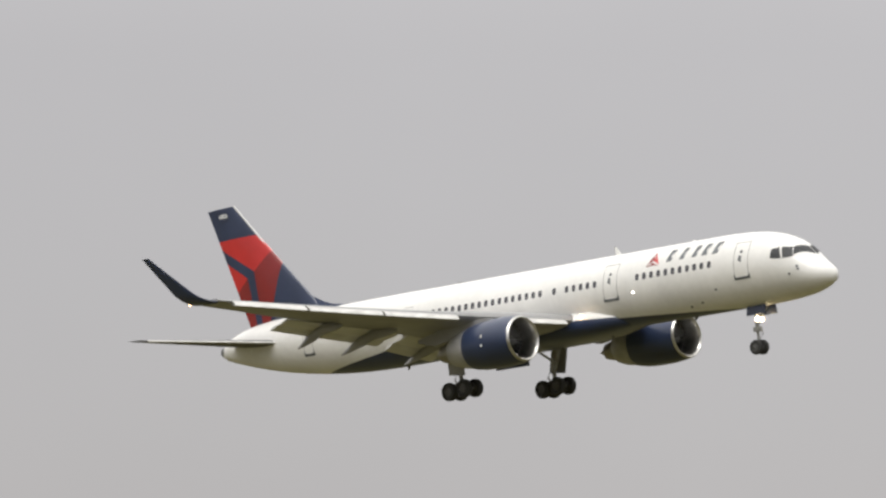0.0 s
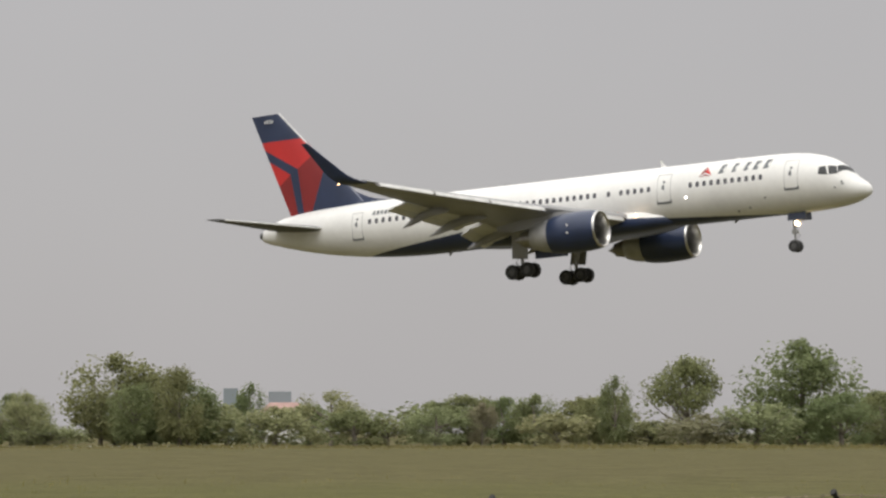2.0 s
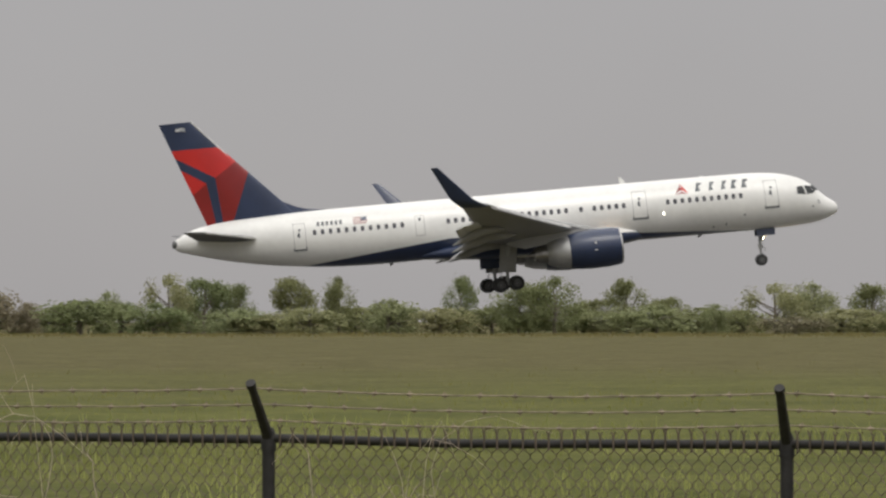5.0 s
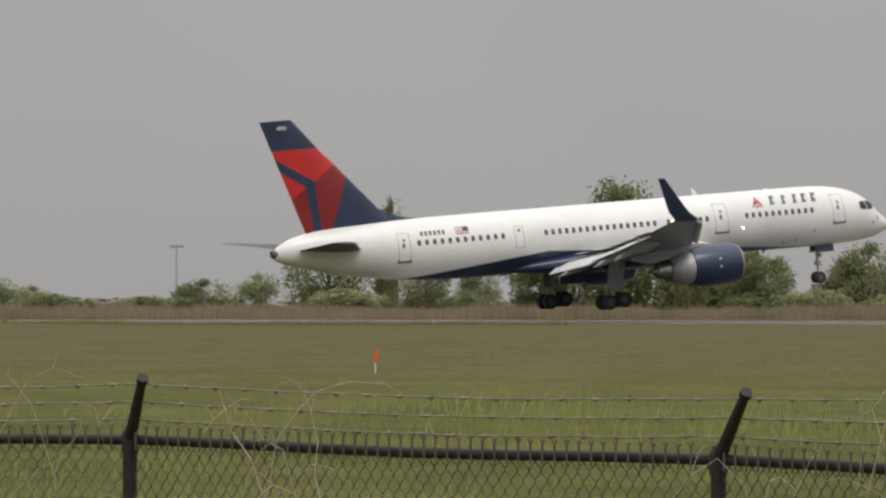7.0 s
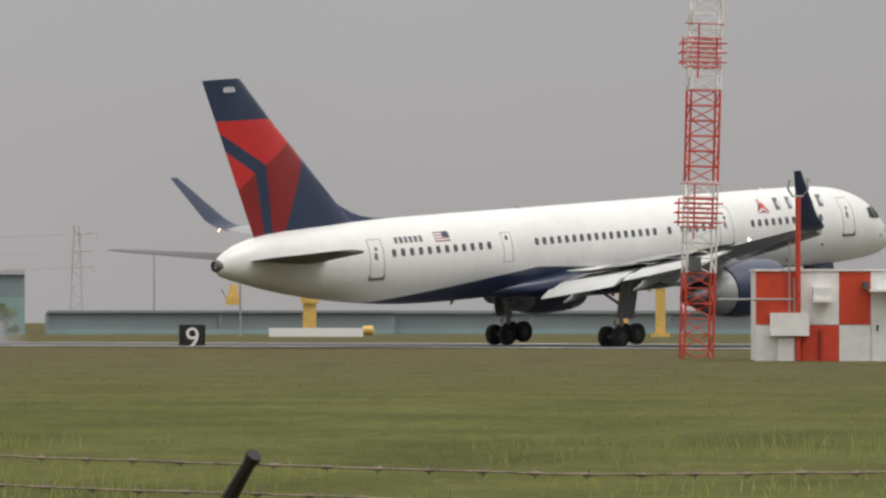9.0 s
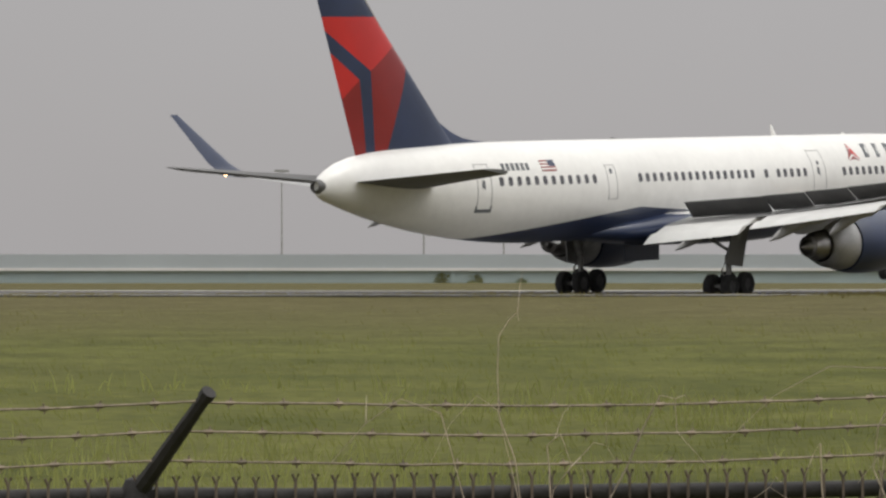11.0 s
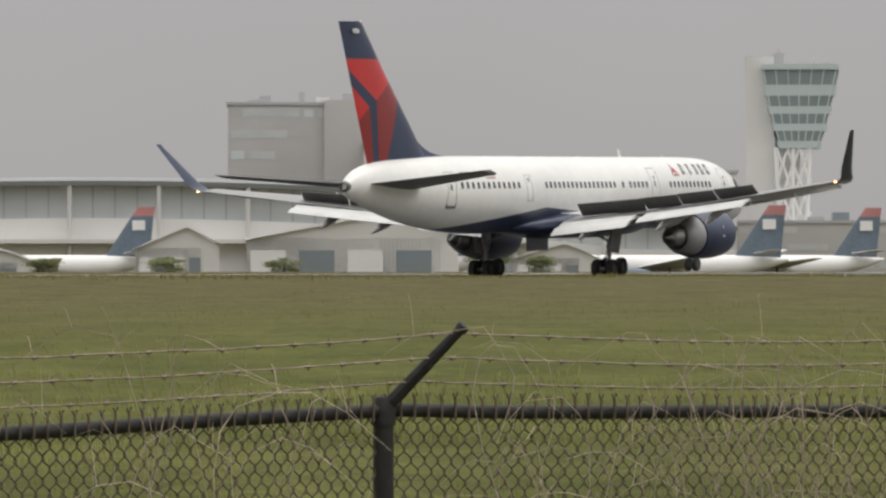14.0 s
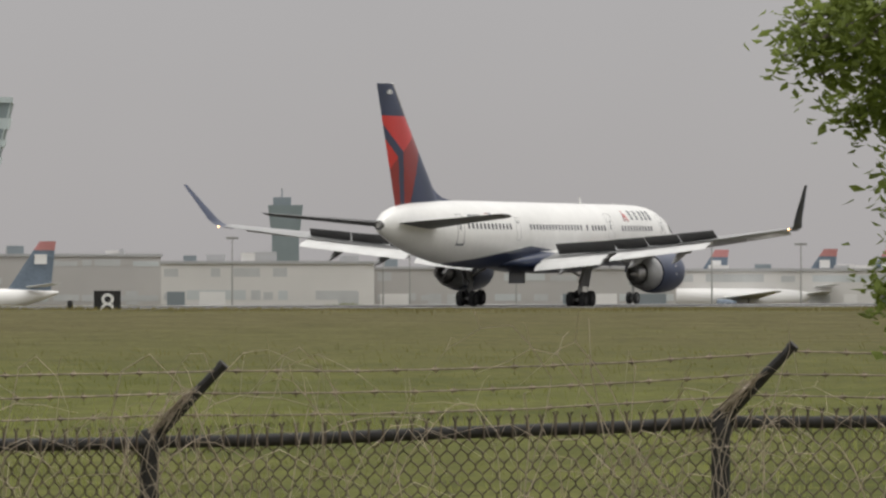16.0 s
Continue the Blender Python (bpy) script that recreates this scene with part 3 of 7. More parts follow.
        part("exhaust_nozzle", s, NOZZLE, cowl, "silver exhaust nozzle")
        s = Shape().lathe([(4.2, 0.62), (5.4, 0.60), (6.0, 0.45), (6.05, 0.3), (6.3, 0.18), (6.6, 0.02)], (24 - f0, y, zc), (-1, 0, -0.03), 24)
        part("exhaust_core", s, EXHAUST, cowl, "dark exhaust core")
        s = Shape()
        for j in range(22):
            a = 2 * math.pi * j / 22
            c, t = math.cos(a), math.sin(a)
            c2, t2 = math.cos(a + 0.22), math.sin(a + 0.22)
            s.add([(24 - f0 - 1.0, y + 0.28 * c, zc + 0.28 * t), (24 - f0 - 1.1, y + 0.28 * c2, zc + 0.28 * t2), (24 - f0 - 1.15, y + 0.97 * c2, zc + 0.97 * t2), (24 - f0 - 0.95, y + 0.97 * c, zc + 0.97 * t)], [(0, 1, 2, 3)])
        part("fan", s, DARKGREY, cowl, "dark fan blades")
        part("fan_backing", Shape().lathe([(1.25, 0.02), (1.2, 1.0)], (24 - f0, y, zc), (-1, 0, -0.03), 24), SIGNBLACK, cowl)
        part("spinner", Shape().lathe([(0.55, 0.01), (0.7, 0.14), (1.05, 0.30)], (24 - f0, y, zc), (-1, 0, -0.03), 16), DARKGREY, cowl)
        rr = []
        for d, zt, zb, w in ((17.6, -0.82, -1.0, 0.06), (19.0, -0.55, -1.1, 0.2), (21.0, -0.55, -1.3, 0.24), (23.0, -0.9, -1.6, 0.2), (24.3, -1.1, -1.3, 0.05)):
            rr.append([(24 - d, y - w, zb), (24 - d, y + w, zb), (24 - d, y + w * 0.8, zt), (24 - d, y - w * 0.8, zt)])
        part("pylon", Shape().rings(rr), WINGGREY, cowl, "grey engine pylon")
        # two stencil marks on the cowling
        for dz in (0.25, -0.25):
            a = math.asin((dz + 0.12) / 1.345)
            part("stencil", Shape().box(24 - 18.42, 24 - 18.30, y + sd * (1.345 * math.cos(a)) - 0.03, y + sd * (1.345 * math.cos(a)) + 0.006, zc + dz + 0.03, zc + dz + 0.15), MASTWHITE, cowl)

    # main gear
    def wheel(parent, x, y, z, r, w):
        sg = 1
        prof = [(-w / 2, r * 0.55), (-w / 2, r * 0.86), (-w * 0.36, r * 0.97), (0, r), (w * 0.36, r * 0.97), (w / 2, r * 0.86), (w / 2, r * 0.55)]
        tyre = part("tyre", Shape().lathe(prof, (x, y, z), (0, 1, 0), 24), RUBBER, parent, "black rubber tyre")
        part("rim", Shape().lathe([(-w * 0.40, 0.03), (-w * 0.42, r * 0.25), (-w * 0.30, r * 0.5), (-w * 0.46, r * 0.56), (w * 0.46, r * 0.56), (w * 0.30, r * 0.5), (w * 0.42, r * 0.25), (w * 0.40, 0.03)], (x, y, z), (0, 1, 0), 18), HUB, tyre, "grey wheel rim")

    for sd in (1, -1):
        x, y, zw = 24 - 24.08, sd * 3.75, -3.90
        gear = part("main_gear_leg", Shape().tube([(x + 0.15, y + sd * 0.5, -1.3), (x, y, -2.9)], 0.19, 14).tube([(x, y, -2.8), (x, y, zw)], 0.12, 12).tube([(x + 0.1, y, -2.5), (x + 0.1, y - sd * 1.8, -1.6)], 0.07).tube([(x - 0.2, y, -2.9), (x - 0.5, y, -3.3), (x - 0.15, y, -3.75)], 0.045), STRUT, plane, "grey main landing gear leg")
        part("bogie_beam", Shape().tube([(x - 0.62, y, zw - 0.05), (x + 0.62, y, zw + 0.04)], 0.10, 10).tube([(x - 0.57, y - 0.5, zw - 0.04), (x - 0.57, y + 0.5, zw - 0.04)], 0.06).tube([(x + 0.57, y - 0.5, zw + 0.04), (x + 0.57, y + 0.5, zw + 0.04)], 0.06), STRUT, gear)
        for ox, oz in ((-0.57, -0.04), (0.57, 0.04)):
            for oy in (-0.43, 0.43):
                wheel(gear, x + ox, y + oy, zw + oz, 0.51, 0.37)
        part("gear_door", Shape().box(-0.55, 0.62, -0.03, 0.03, -1.0, 0.85, 0, Matrix.Translation((x + 0.05, y + sd * 0.42, -2.1)) @ pose(0, 0, 0, sd * -8, 6, 0)), WINGGREY, gear, "grey main gear door")
        part("inner_gear_door", Shape().box(-1.25, 1.25, -0.03, 0.03, -0.75, 0.1, 0, Matrix.Translation((x - 0.1, sd * 0.55, -2.0))), NAVY, plane, "open belly gear door") if sd == 1 else None

    # nose gear
    x, zw = 24 - 5.72, -3.78
    gear = part("nose_gear_leg", Shape().tube([(x + 0.05, 0, -1.3), (x, 0, -2.7)], 0.11, 12).tube([(x, 0, -2.6), (x, 0, zw)], 0.075, 10).tube([(x + 0.05, 0, -2.5), (x + 0.95, 0, -1.6)], 0.05).tube([(x, -0.32, zw), (x, 0.32, zw)], 0.05).tube([(x + 0.1, 0, -2.75), (x + 0.36, 0, -3.05), (x + 0.08, 0, -3.4)], 0.035).box(x - 0.14, x + 0.16, -0.2, 0.2, -2.95, -2.7), STRUT, plane, "grey nose landing gear leg")
    for oy in (-0.25, 0.25):
        wheel(gear, x, oy, zw, 0.40, 0.26)
    for sd in (1, -1):
        part("nose_gear_door", Shape().box(-0.55, 0.75, -0.02, 0.02, -0.42, 0.1, 0, Matrix.Translation((x + 0.3, sd * 0.42, -1.68)) @ pose(0, 0, 0, sd * 10, 0, 0)), NAVY, plane, "open navy nose gear door")
    for oy in (-0.16, 0.16):
        part("nose_light", Shape().lathe([(0, 0.01), (-0.01, 0.10), (-0.03, 0.11)], (x + 0.22, oy, -2.3), (1, -0.2, 0), 12), LAMP, gear, "bright glowing taxi light")
        part("lamp_housing", Shape().lathe([(-0.03, 0.15), (-0.10, 0.16), (-0.22, 0.10), (-0.24, 0.01)], (x + 0.26, oy, -2.3), (1, -0.35, 0), 12), STRUT, gear)

    # cabin windows along both sides
    first = Shape()
    spans = [(7.1 + 0.515 * i, 0.80) for i in range(11)] + [(15.35 + 0.515 * i, 0.80) for i in range(5)] + [(18.35, 0.80)] + [(19.4 + 0.515 * i, 0.80) for i in range(17)] + [(30.85 + 0.553 * i, 0.80) for i in range(12)]
    pane = {}
    for sd in (-1, 1):
        s = Shape()
        o, nn = skin(20, 0.80, 0, sd)
        poly = rounded(-0.125, 0.125, -0.185, 0.185, 0.10)
        k = len(poly)
        s.add([(a, sd * 0.010, c) for a, c in poly] + [(a, sd * -0.06, c) for a, c in poly], [tuple(range(k))] + [(i, (i + 1) % k, k + (i + 1) % k, k + i) for i in range(k)])
        pane[sd] = s.mesh("cabin_window", GLASS, False)
        for d, z in spans:
            p, nn = skin(d, z, 0.0, sd)
            o = part("cabin_window", pane[sd], None, fus)
            zc, h, w = hull(d)
            tilt = math.degrees(math.atan2(nn.z, abs(nn.y)))
            yawd = math.degrees(math.atan2(hull(d + 0.3)[2] - hull(d - 0.3)[2], 0.6))
            o.matrix_basis = Matrix.Translation(p) @ pose(0, 0, 0, 0, 0, -sd * yawd if d > 29 else 0) @ pose(0, 0, 0, sd * tilt, 0, 0)
        # doors with their outline, sill plate and emblem window
        for d0, d1, z0, z1, sill in ((4.45, 5.4, -0.15, 1.72, True), (13.72, 14.72, -0.15, 1.72, True), (37.55, 38.4, -0.30, 1.5, True), (29.3, 29.95, -0.05, 1.35, False)):
            s = Shape()
            wd = 0.028
            for a, b, c, e in ((d0, d0 + wd, z0, z1), (d1 - wd, d1, z0, z1), (d0, d1, z1 - wd, z1), (d0, d1, z0, z0 + wd)):
                n = 8 if e - c > 0.5 else 1
                for i in range(n):
                    sticker(s, [(a, c + (e - c) * i / n), (b, c + (e - c) * i / n), (b, c + (e - c) * (i + 1) / n), (a, c + (e - c) * (i + 1) / n)], 0.008, 0, sd)
            door = part("door_outline", s, WINGGREY, fus, "grey outline of a cabin door")
            if sill:
                s = Shape()
                sticker(s, [(d0 - 0.04, z0 - 0.1), (d1 + 0.04, z0 - 0.1), (d1 + 0.04, z0 + 0.02), (d0 - 0.04, z0 + 0.02)], 0.02, 0, sd)
                sticker(s, [(d0 - 0.04, z0), (d0 + 0.05, z0), (d0 + 0.02, z0 + 0.16), (d0 - 0.04, z0 + 0.16)], 0.02, 0, sd)
                sticker(s, [(d1 - 0.05, z0), (d1 + 0.04, z0), (d1 + 0.04, z0 + 0.16), (d1 - 0.02, z0 + 0.16)], 0.02, 0, sd)
                part("door_sill", s, MARK, door, "dark door sill plate")
                s = Shape()
                dm = (d0 + d1) / 2
                sticker(s, rounded(dm - 0.09, dm + 0.09, z0 + 1.25, z0 + 1.43, 0.085), 0.012, 0, sd)
                sticker(s, [(dm - 0.02, z0 + 0.78), (dm + 0.18, z0 + 0.92), (dm + 0.1, z0 + 1.18), (dm - 0.03, z0 + 1.12)], 0.012, 0, sd)
                part("door_window", s, MARK, door)
            else:
                s = Shape()
                sticker(s, rounded((d0 + d1) / 2 - 0.09, (d0 + d1) / 2 + 0.09, 0.98, 1.2, 0.08), 0.012, 0, sd)
                part("door_window", s, MARK, door)
        # airline emblem and its five letters as plain slanted shapes
        flip = lambda a: a
        s = Shape()
        zb = 1.33
        for poly, sl in (([(11.66, zb - 0.04), (11.20, zb + 0.20), (11.20, zb + 0.62), (11.40, zb + 0.32)], 1), ([(11.20, zb + 0.20), (10.74, zb - 0.04), (10.98, zb + 0.32), (11.20, zb + 0.62)], 0), ([(11.60, zb - 0.10), (11.20, zb + 0.10), (10.80, zb - 0.10), (11.20, zb - 0.03)], 1)):
            sticker(s, poly, 0.016, sl, sd)
        part("emblem", s, [RED, DARKRED], fus, "small red triangular airline emblem")
        for d, wide in ((10.08, 0.56), (9.16, 0.46), (8.28, 0.46), (7.56, 0.56), (6.80, 0.60)):
            s = Shape()
            wd = wide * 0.62
            left = [(d + wd / 2 - 0.05 * i, 1.36 + 0.145 * i) for i in range(5)]
            right = [(d - wd / 2 - 0.05 * i, 1.36 + 0.145 * i) for i in range(5)]
            sticker(s, left + right[::-1], 0.02, 0, sd)
            part("letter_shape", s, MARK, fus, "plain grey airline letter shape")
        # registration bars and a small flag
        for i in range(6):
            s = Shape()
            d = 36.65 - 0.31 * i
            sticker(s, [(d + 0.09, 1.22), (d - 0.10, 1.22), (d - 0.12, 1.50), (d + 0.07, 1.50)], 0.014, 0, sd)
            part("registration_bar", s, MARK, fus)
        s = Shape()
        for i in range(7):
            z0 = 1.16 + 0.062 * i
            sticker(s, [(34.2, z0), (33.25, z0), (33.25, z0 + 0.062), (34.2, z0 + 0.062)], 0.012, i % 2, sd)
        sticker(s, [(33.25 + 0.42, 1.35), (33.25, 1.35), (33.25, 1.6), (33.25 + 0.42, 1.6)], 0.018, 2, sd)
        part("flag", s, [DARKRED, PANELWHITE, NAVY], fus, "small red, white and blue flag")
        # cockpit side panes
        for poly in ([(3.05, 0.60), (2.42, 0.52), (2.62, 1.12), (3.05, 1.06)], [(2.32, 0.52), (1.80, 0.55), (2.00, 1.06), (2.50, 1.12)]):
            s = Shape()
            grid = []
            for i in range(6):
                u = i / 5
                lo = [poly[0][k] * (1 - u) + poly[1][k] * u for k in (0, 1)]
                hi = [poly[3][k] * (1 - u) + poly[2][k] * u for k in (0, 1)]
                grid.append([skin(lo[0] * (1 - j / 5) + hi[0] * j / 5, lo[1] * (1 - j / 5) + hi[1] * j / 5, 0.03, sd)[0] for j in range(6)])
            s.rings(grid, 0, False, False)
            part("cockpit_pane", s, COCKPIT, fus, "dark cockpit side window")
        s = Shape()
        zt = lambda d: hull(d)[0] + hull(d)[1]
        def on_hull(d, k):
            zc, h, w = hull(d)
            return Vector((24 - d, sd * (w + 0.02) * math.cos(k), zc + (h + 0.02) * math.sin(k)))

        ang = lambda d, z: math.asin(max(-1, min(1, (z - hull(d)[0]) / hull(d)[1])))
        lo0, hi0 = ang(1.80, 0.60), ang(1.97, 1.07)
        rows = []
        for i in range(9):
            u = i / 8
            row = []
            for j in range(4):
                q = j / 3
                dd = (1.80 + (1.14 - 1.80) * u) * (1 - q) + (1.97 + (1.62 - 1.97) * u) * q
                kk = (lo0 + (radians(88) - lo0) * u) * (1 - q) + (hi0 + (radians(88) - hi0) * u) * q
                row.append(on_hull(dd, kk))
            rows.append(row)
        s.rings(rows, 0, False, False)
        part("windscreen_pane", s, COCKPIT, fus, "dark cockpit windscreen")
        # small sensors by the nose and drains below
        for d, z in ((1.55, 0.0), (1.5, -0.15), (2.0, -0.35), (6.9, -0.55), (8.2, -1.08), (9.1, -1.2)):
            s = Shape()
            sticker(s, rounded(d - 0.07, d + 0.07, z - 0.05, z + 0.05, 0.045), 0.03, 0, sd)
            part("sensor_plate", s, MARK, fus)
    # side landing light spot
    s = Shape()
    sticker(s, rounded(12.55, 12.67, -0.05, 0.07, 0.055), 0.02)
    part("logo_light", s, LAMPWHITE, fus)
    # antennas
    for d, z, h, ln in ((15.0, 2.33, 0.5, 0.45), (9.4, 2.33, 0.12, 0.4), (26.5, 2.33, 0.10, 1.2)):
        s = Shape().rings([[(24 - d + ln / 2, 0, z), (24 - d, 0.04, z), (24 - d - ln / 2, 0, z), (24 - d, -0.04, z)], [(24 - d - ln * 0.35, 0, z + h), (24 - d - ln * 0.5, 0.015, z + h), (24 - d - ln * 0.65, 0, z + h), (24 - d - ln * 0.5, -0.015, z + h)]])
        part("antenna", s, WHITE if d < 20 else WINGGREY, fus)
    for d, z, h in ((15.8, -1.66, 0.4), (31.5, -1.6, 0.35), (9.8, -1.64, 0.2)):
        s = Shape().rings([[(24 - d + 0.2, 0, z + 0.05), (24 - d, 0.03, z + 0.05), (24 - d - 0.2, 0, z + 0.05), (24 - d, -0.03, z + 0.05)], [(24 - d - 0.15, 0, z - h), (24 - d - 0.22, 0.012, z - h), (24 - d - 0.3, 0, z - h), (24 - d - 0.22, -0.012, z - h)]])
        part("antenna", s, WINGGREY, fus)
    part("tail_light", Shape().lathe([(0, 0.02), (0.03, 0.05), (0.08, 0.05)], (24 - 45.6, -0.35, 0.55), (0, -1, 0), 10), LAMPWHITE, fus)
    return plane, wing_at


AIRLINER, WING_AT = build_airliner()


def build_spoilers():
    """Hinged panels on the wing tops, raised after touchdown."""
    made = []
    wings = [o for o in AIRLINER.children if o.name.startswith("wing") and not o.name.startswith("winglet")]
    for wing, sd in zip(wings, (1, -1)):
        for y0, y1, c in ((2.7, 6.4, 0.9), (6.5, 8.8, 0.85), (8.85, 11.2, 0.8), (11.25, 13.8, 0.75)):
            (l0, t0, z0), (l1, t1, z1) = WING_AT(y0), WING_AT(y1)
            h0, h1 = Vector((24 - t0 + c + 0.15, sd * y0, z0 + 0.14)), Vector((24 - t1 + c + 0.15, sd * y1, z1 + 0.08))
            ln = (h1 - h0).length
            ax = (h1 - h0).normalized()
            back = Vector((-1, 0, 0)) - ax * ax.dot(Vector((-1, 0, 0)))
            back.normalize()
            up = ax.cross(back) if sd == -1 else back.cross(ax)
            if up.z < 0:
                up = -up
            rot = Matrix((ax, back, ax.cross(back))).transposed().to_4x4()
            sgn = 1 if ax.cross(back).z > 0 else -1
            s = Shape().box(0, ln, 0, c, -0.02, 0.02)
            sp = part("spoiler", s, DARKGREY, wing, "hinged dark spoiler panel")
            made.append((sp, Matrix.Translation(h0) @ rot, sgn))
    return made


SPOILERS = build_spoilers()


# ---- fence along the field ----
# bearing, distance, height of the top rail, sideways lean of the wire arm (None: a straight corner post)
POSTS = [
    (-29.30, 49.1, 0.22, -0.50), (-25.99, 46.4, 0.30, -0.50), (-22.13, 43.7, 0.38, -0.53), (-18.34, 41.3, 0.45, -0.55), (-14.21, 37.9, 0.43, -0.57),
    (-9.66, 33.8, 0.48, -0.57), (-4.44, 30.5, 0.545, -0.50), (1.38, 28.9, 0.53, -0.32), (7.21, 28.4, 0.51, -0.13), (13.03, 27.6, 0.51, 0.05),
    (19.08, 26.0, 0.51, 0.20), (25.70, 23.6, 0.48, 0.40), (33.22, 21.0, 0.45, None), (41.38, 19.4, 0.31, 0.55), (50.42, 18.8, 0.32, 0.62),
    (59.26, 18.8, 0.35, 0.68), (68.09, 19.2, 0.37, 0.75), (76.90, 21.4, 0.40, 0.75), (84.42, 23.5, 0.48, 0.95), (91.07, 25.4, 0.43, 0.95),
    (97.50, 25.9, 0.52, 0.95), (104.0, 26.5, 0.55, 1.05)]


def arm_tip(b, d, z, lean):
    foot = polar(b, d, z)
    if lean is None:
        return foot + Vector((0, 0, 0.44))
    side = polar(b + 90, 1)
    toward = -polar(b, 1)
    rise = 0.30 if b < 30 else 0.37
    return foot + Vector((0, 0, rise)) + side * (lean * rise) + toward * (0.30 if abs(lean) < 0.7 else 0.1)


def build_fence(posts, label, skip=False):
    fence = thing("chain_link_fence", label, "fence")
    for i, (b, d, z, lean) in enumerate(posts):
        if skip and i == 0:
            continue
        foot, top = polar(b, d, min(ground_z(d), z - 2.0) - 0.3), polar(b, d, z)
        r = 0.046 if lean is None else (0.037 if b < 30 else 0.048)
        if lean is None:
            s = Shape().tube([foot, top + Vector((0, 0, 0.42))], r * 1.0, 14)
            s.lathe([(0, r * 1.12), (0.05, r * 1.1), (0.09, r * 0.7), (0.10, 0.005)], top + Vector((0, 0, 0.42)), (0, 0, 1), 14)
            for k in (0.0, 0.14, 0.27, 0.38):
                s.lathe([(0, r * 1.22), (0.035, r * 1.22)], top + Vector((0, 0, k - 0.02)), (0, 0, 1), 14, 0, True)
        else:
            s = Shape().tube([foot, top], r, 14)
            s.lathe([(-0.07, r * 1.18), (0.02, r * 1.18), (0.06, r * 0.8), (0.07, 0.01)], top, (0, 0, 1), 14)
        post = part("fence_post", s, BLACKVINYL, fence, "black coated steel post")
        if lean is not None:
            tip = arm_tip(b, d, z, lean)
            k = tip - top
            part("wire_arm", Shape().tube([top + k * 0.03, top + k * 0.5, tip], [0.034, 0.030, 0.024], 8).lathe([(0, 0.03), (0.03, 0.03)], tip, k, 8, 0, True), BLACKVINYL, post, "slanted arm for barbed wire")
    for (b0, d0, z0, l0), (b1, d1, z1, l1) in zip(posts, posts[1:]):
        a, c = polar(b0, d0, z0), polar(b1, d1, z1)
        n = 7
        pts = []
        for k in range(n):
            u = k / (n - 1)
            pts.append(a.lerp(c, u) + Vector((0, 0, -0.012 * math.sin(math.pi * u) + 0.004 * math.sin(9 * u + b0))))
        part("top_rail", Shape().tube(pts, 0.027 if b0 < 30 else 0.033, 10), BLACKVINYL, fence, "black coated top rail")
        # woven mesh: upright zigzag wires that hook into their neighbours
        s = Shape()
        span = (c - a)
        wide = span.length
        ax = span.normalized()
        up = Vector((0, 0, 1))
        high, step = 2.0, 0.0735
        outw = ax.cross(up).normalized()
        rise = step * 0.70
        thick = 0.0036 if b0 < 30 else 0.0046
        for i in range(int(wide / (step / 2))):
            x = (i + 0.5) * step / 2
            base = a + span * (x / wide) + up * (-0.03 + 0.004 * math.sin(13 * i))
            line = []
            for q in range(int(high / rise)):
                sd = 1 if (q + i) % 2 else -1
                p = base + ax * (sd * step * 0.27 + 0.004 * noise.noise(Vector((i * 0.7, q * 0.6, b0)))) + outw * (0.004 * sd)
                if q < 13:
                    line += [p - up * (q * rise - rise * 0.16), p - up * (q * rise + rise * 0.16)]
                else:
                    line.append(p - up * (q * rise))
            s.tube(line, thick, 3, 0, False)
        for i in range(int(wide / step)):
            x = i * step
            base = a + span * (x / wide) + outw * 0.036
            h = 0.072 + 0.02 * noise.noise(Vector((x * 7, b0, 0)))
            s.tube([base - up * 0.05, base + up * h * 0.6, base + up * h + ax * 0.012], 0.0062, 4)
            s.tube([base + up * h * 0.6, base + up * h - ax * 0.012], 0.0052, 4)
        part("chain_link", s, LINKWIRE, fence, "dark woven wire mesh", smooth=False)
        # three strands of barbed wire
        t0, t1 = arm_tip(b0, d0, z0, l0), arm_tip(b1, d1, z1, l1)
        for q in (0.36, 0.66, 0.96):
            p0, p1 = a.lerp(t0, q), c.lerp(t1, q)
            s = Shape()
            pts = [p0.lerp(p1, k / 16) + Vector((0, 0, -0.03 * math.sin(math.pi * k / 16) + 0.006 * noise.noise(Vector((k * 0.7, b0, q * 9))))) for k in range(17)]
            s.tube(pts, 0.0042, 4, 0, False)
            ln = (p1 - p0).length
            for k in range(int(ln / 0.20)):
                u = (k + 0.5) * 0.20 / ln
                f = u * 16
                p = pts[int(f)].lerp(pts[min(16, int(f) + 1)], f - int(f))
                tw = 2.1 * k
                v = Vector((0.3 * math.cos(tw) * ax.x, 0.3 * math.cos(tw) * ax.y, 1)).normalized() * 0.020
                s.tube([p - v, p + v], 0.0040, 3, 0, False)
                s.tube([p - ax * 0.016, p + ax * 0.016], 0.0085, 4)
            part("barbed_wire", s, BARB, fence, "rusty barbed wire strand", smooth=False)
    return fence


CORNER = 12
build_fence(POSTS[: CORNER + 1], "black chain-link fence with barbed wire, first run")
low = [(POSTS[CORNER][0], POSTS[CORNER][1], POSTS[CORNER][2] - 0.05, None)]
build_fence(low + POSTS[CORNER + 1:], "black chain-link fence with barbed wire, beyond the corner post", True)


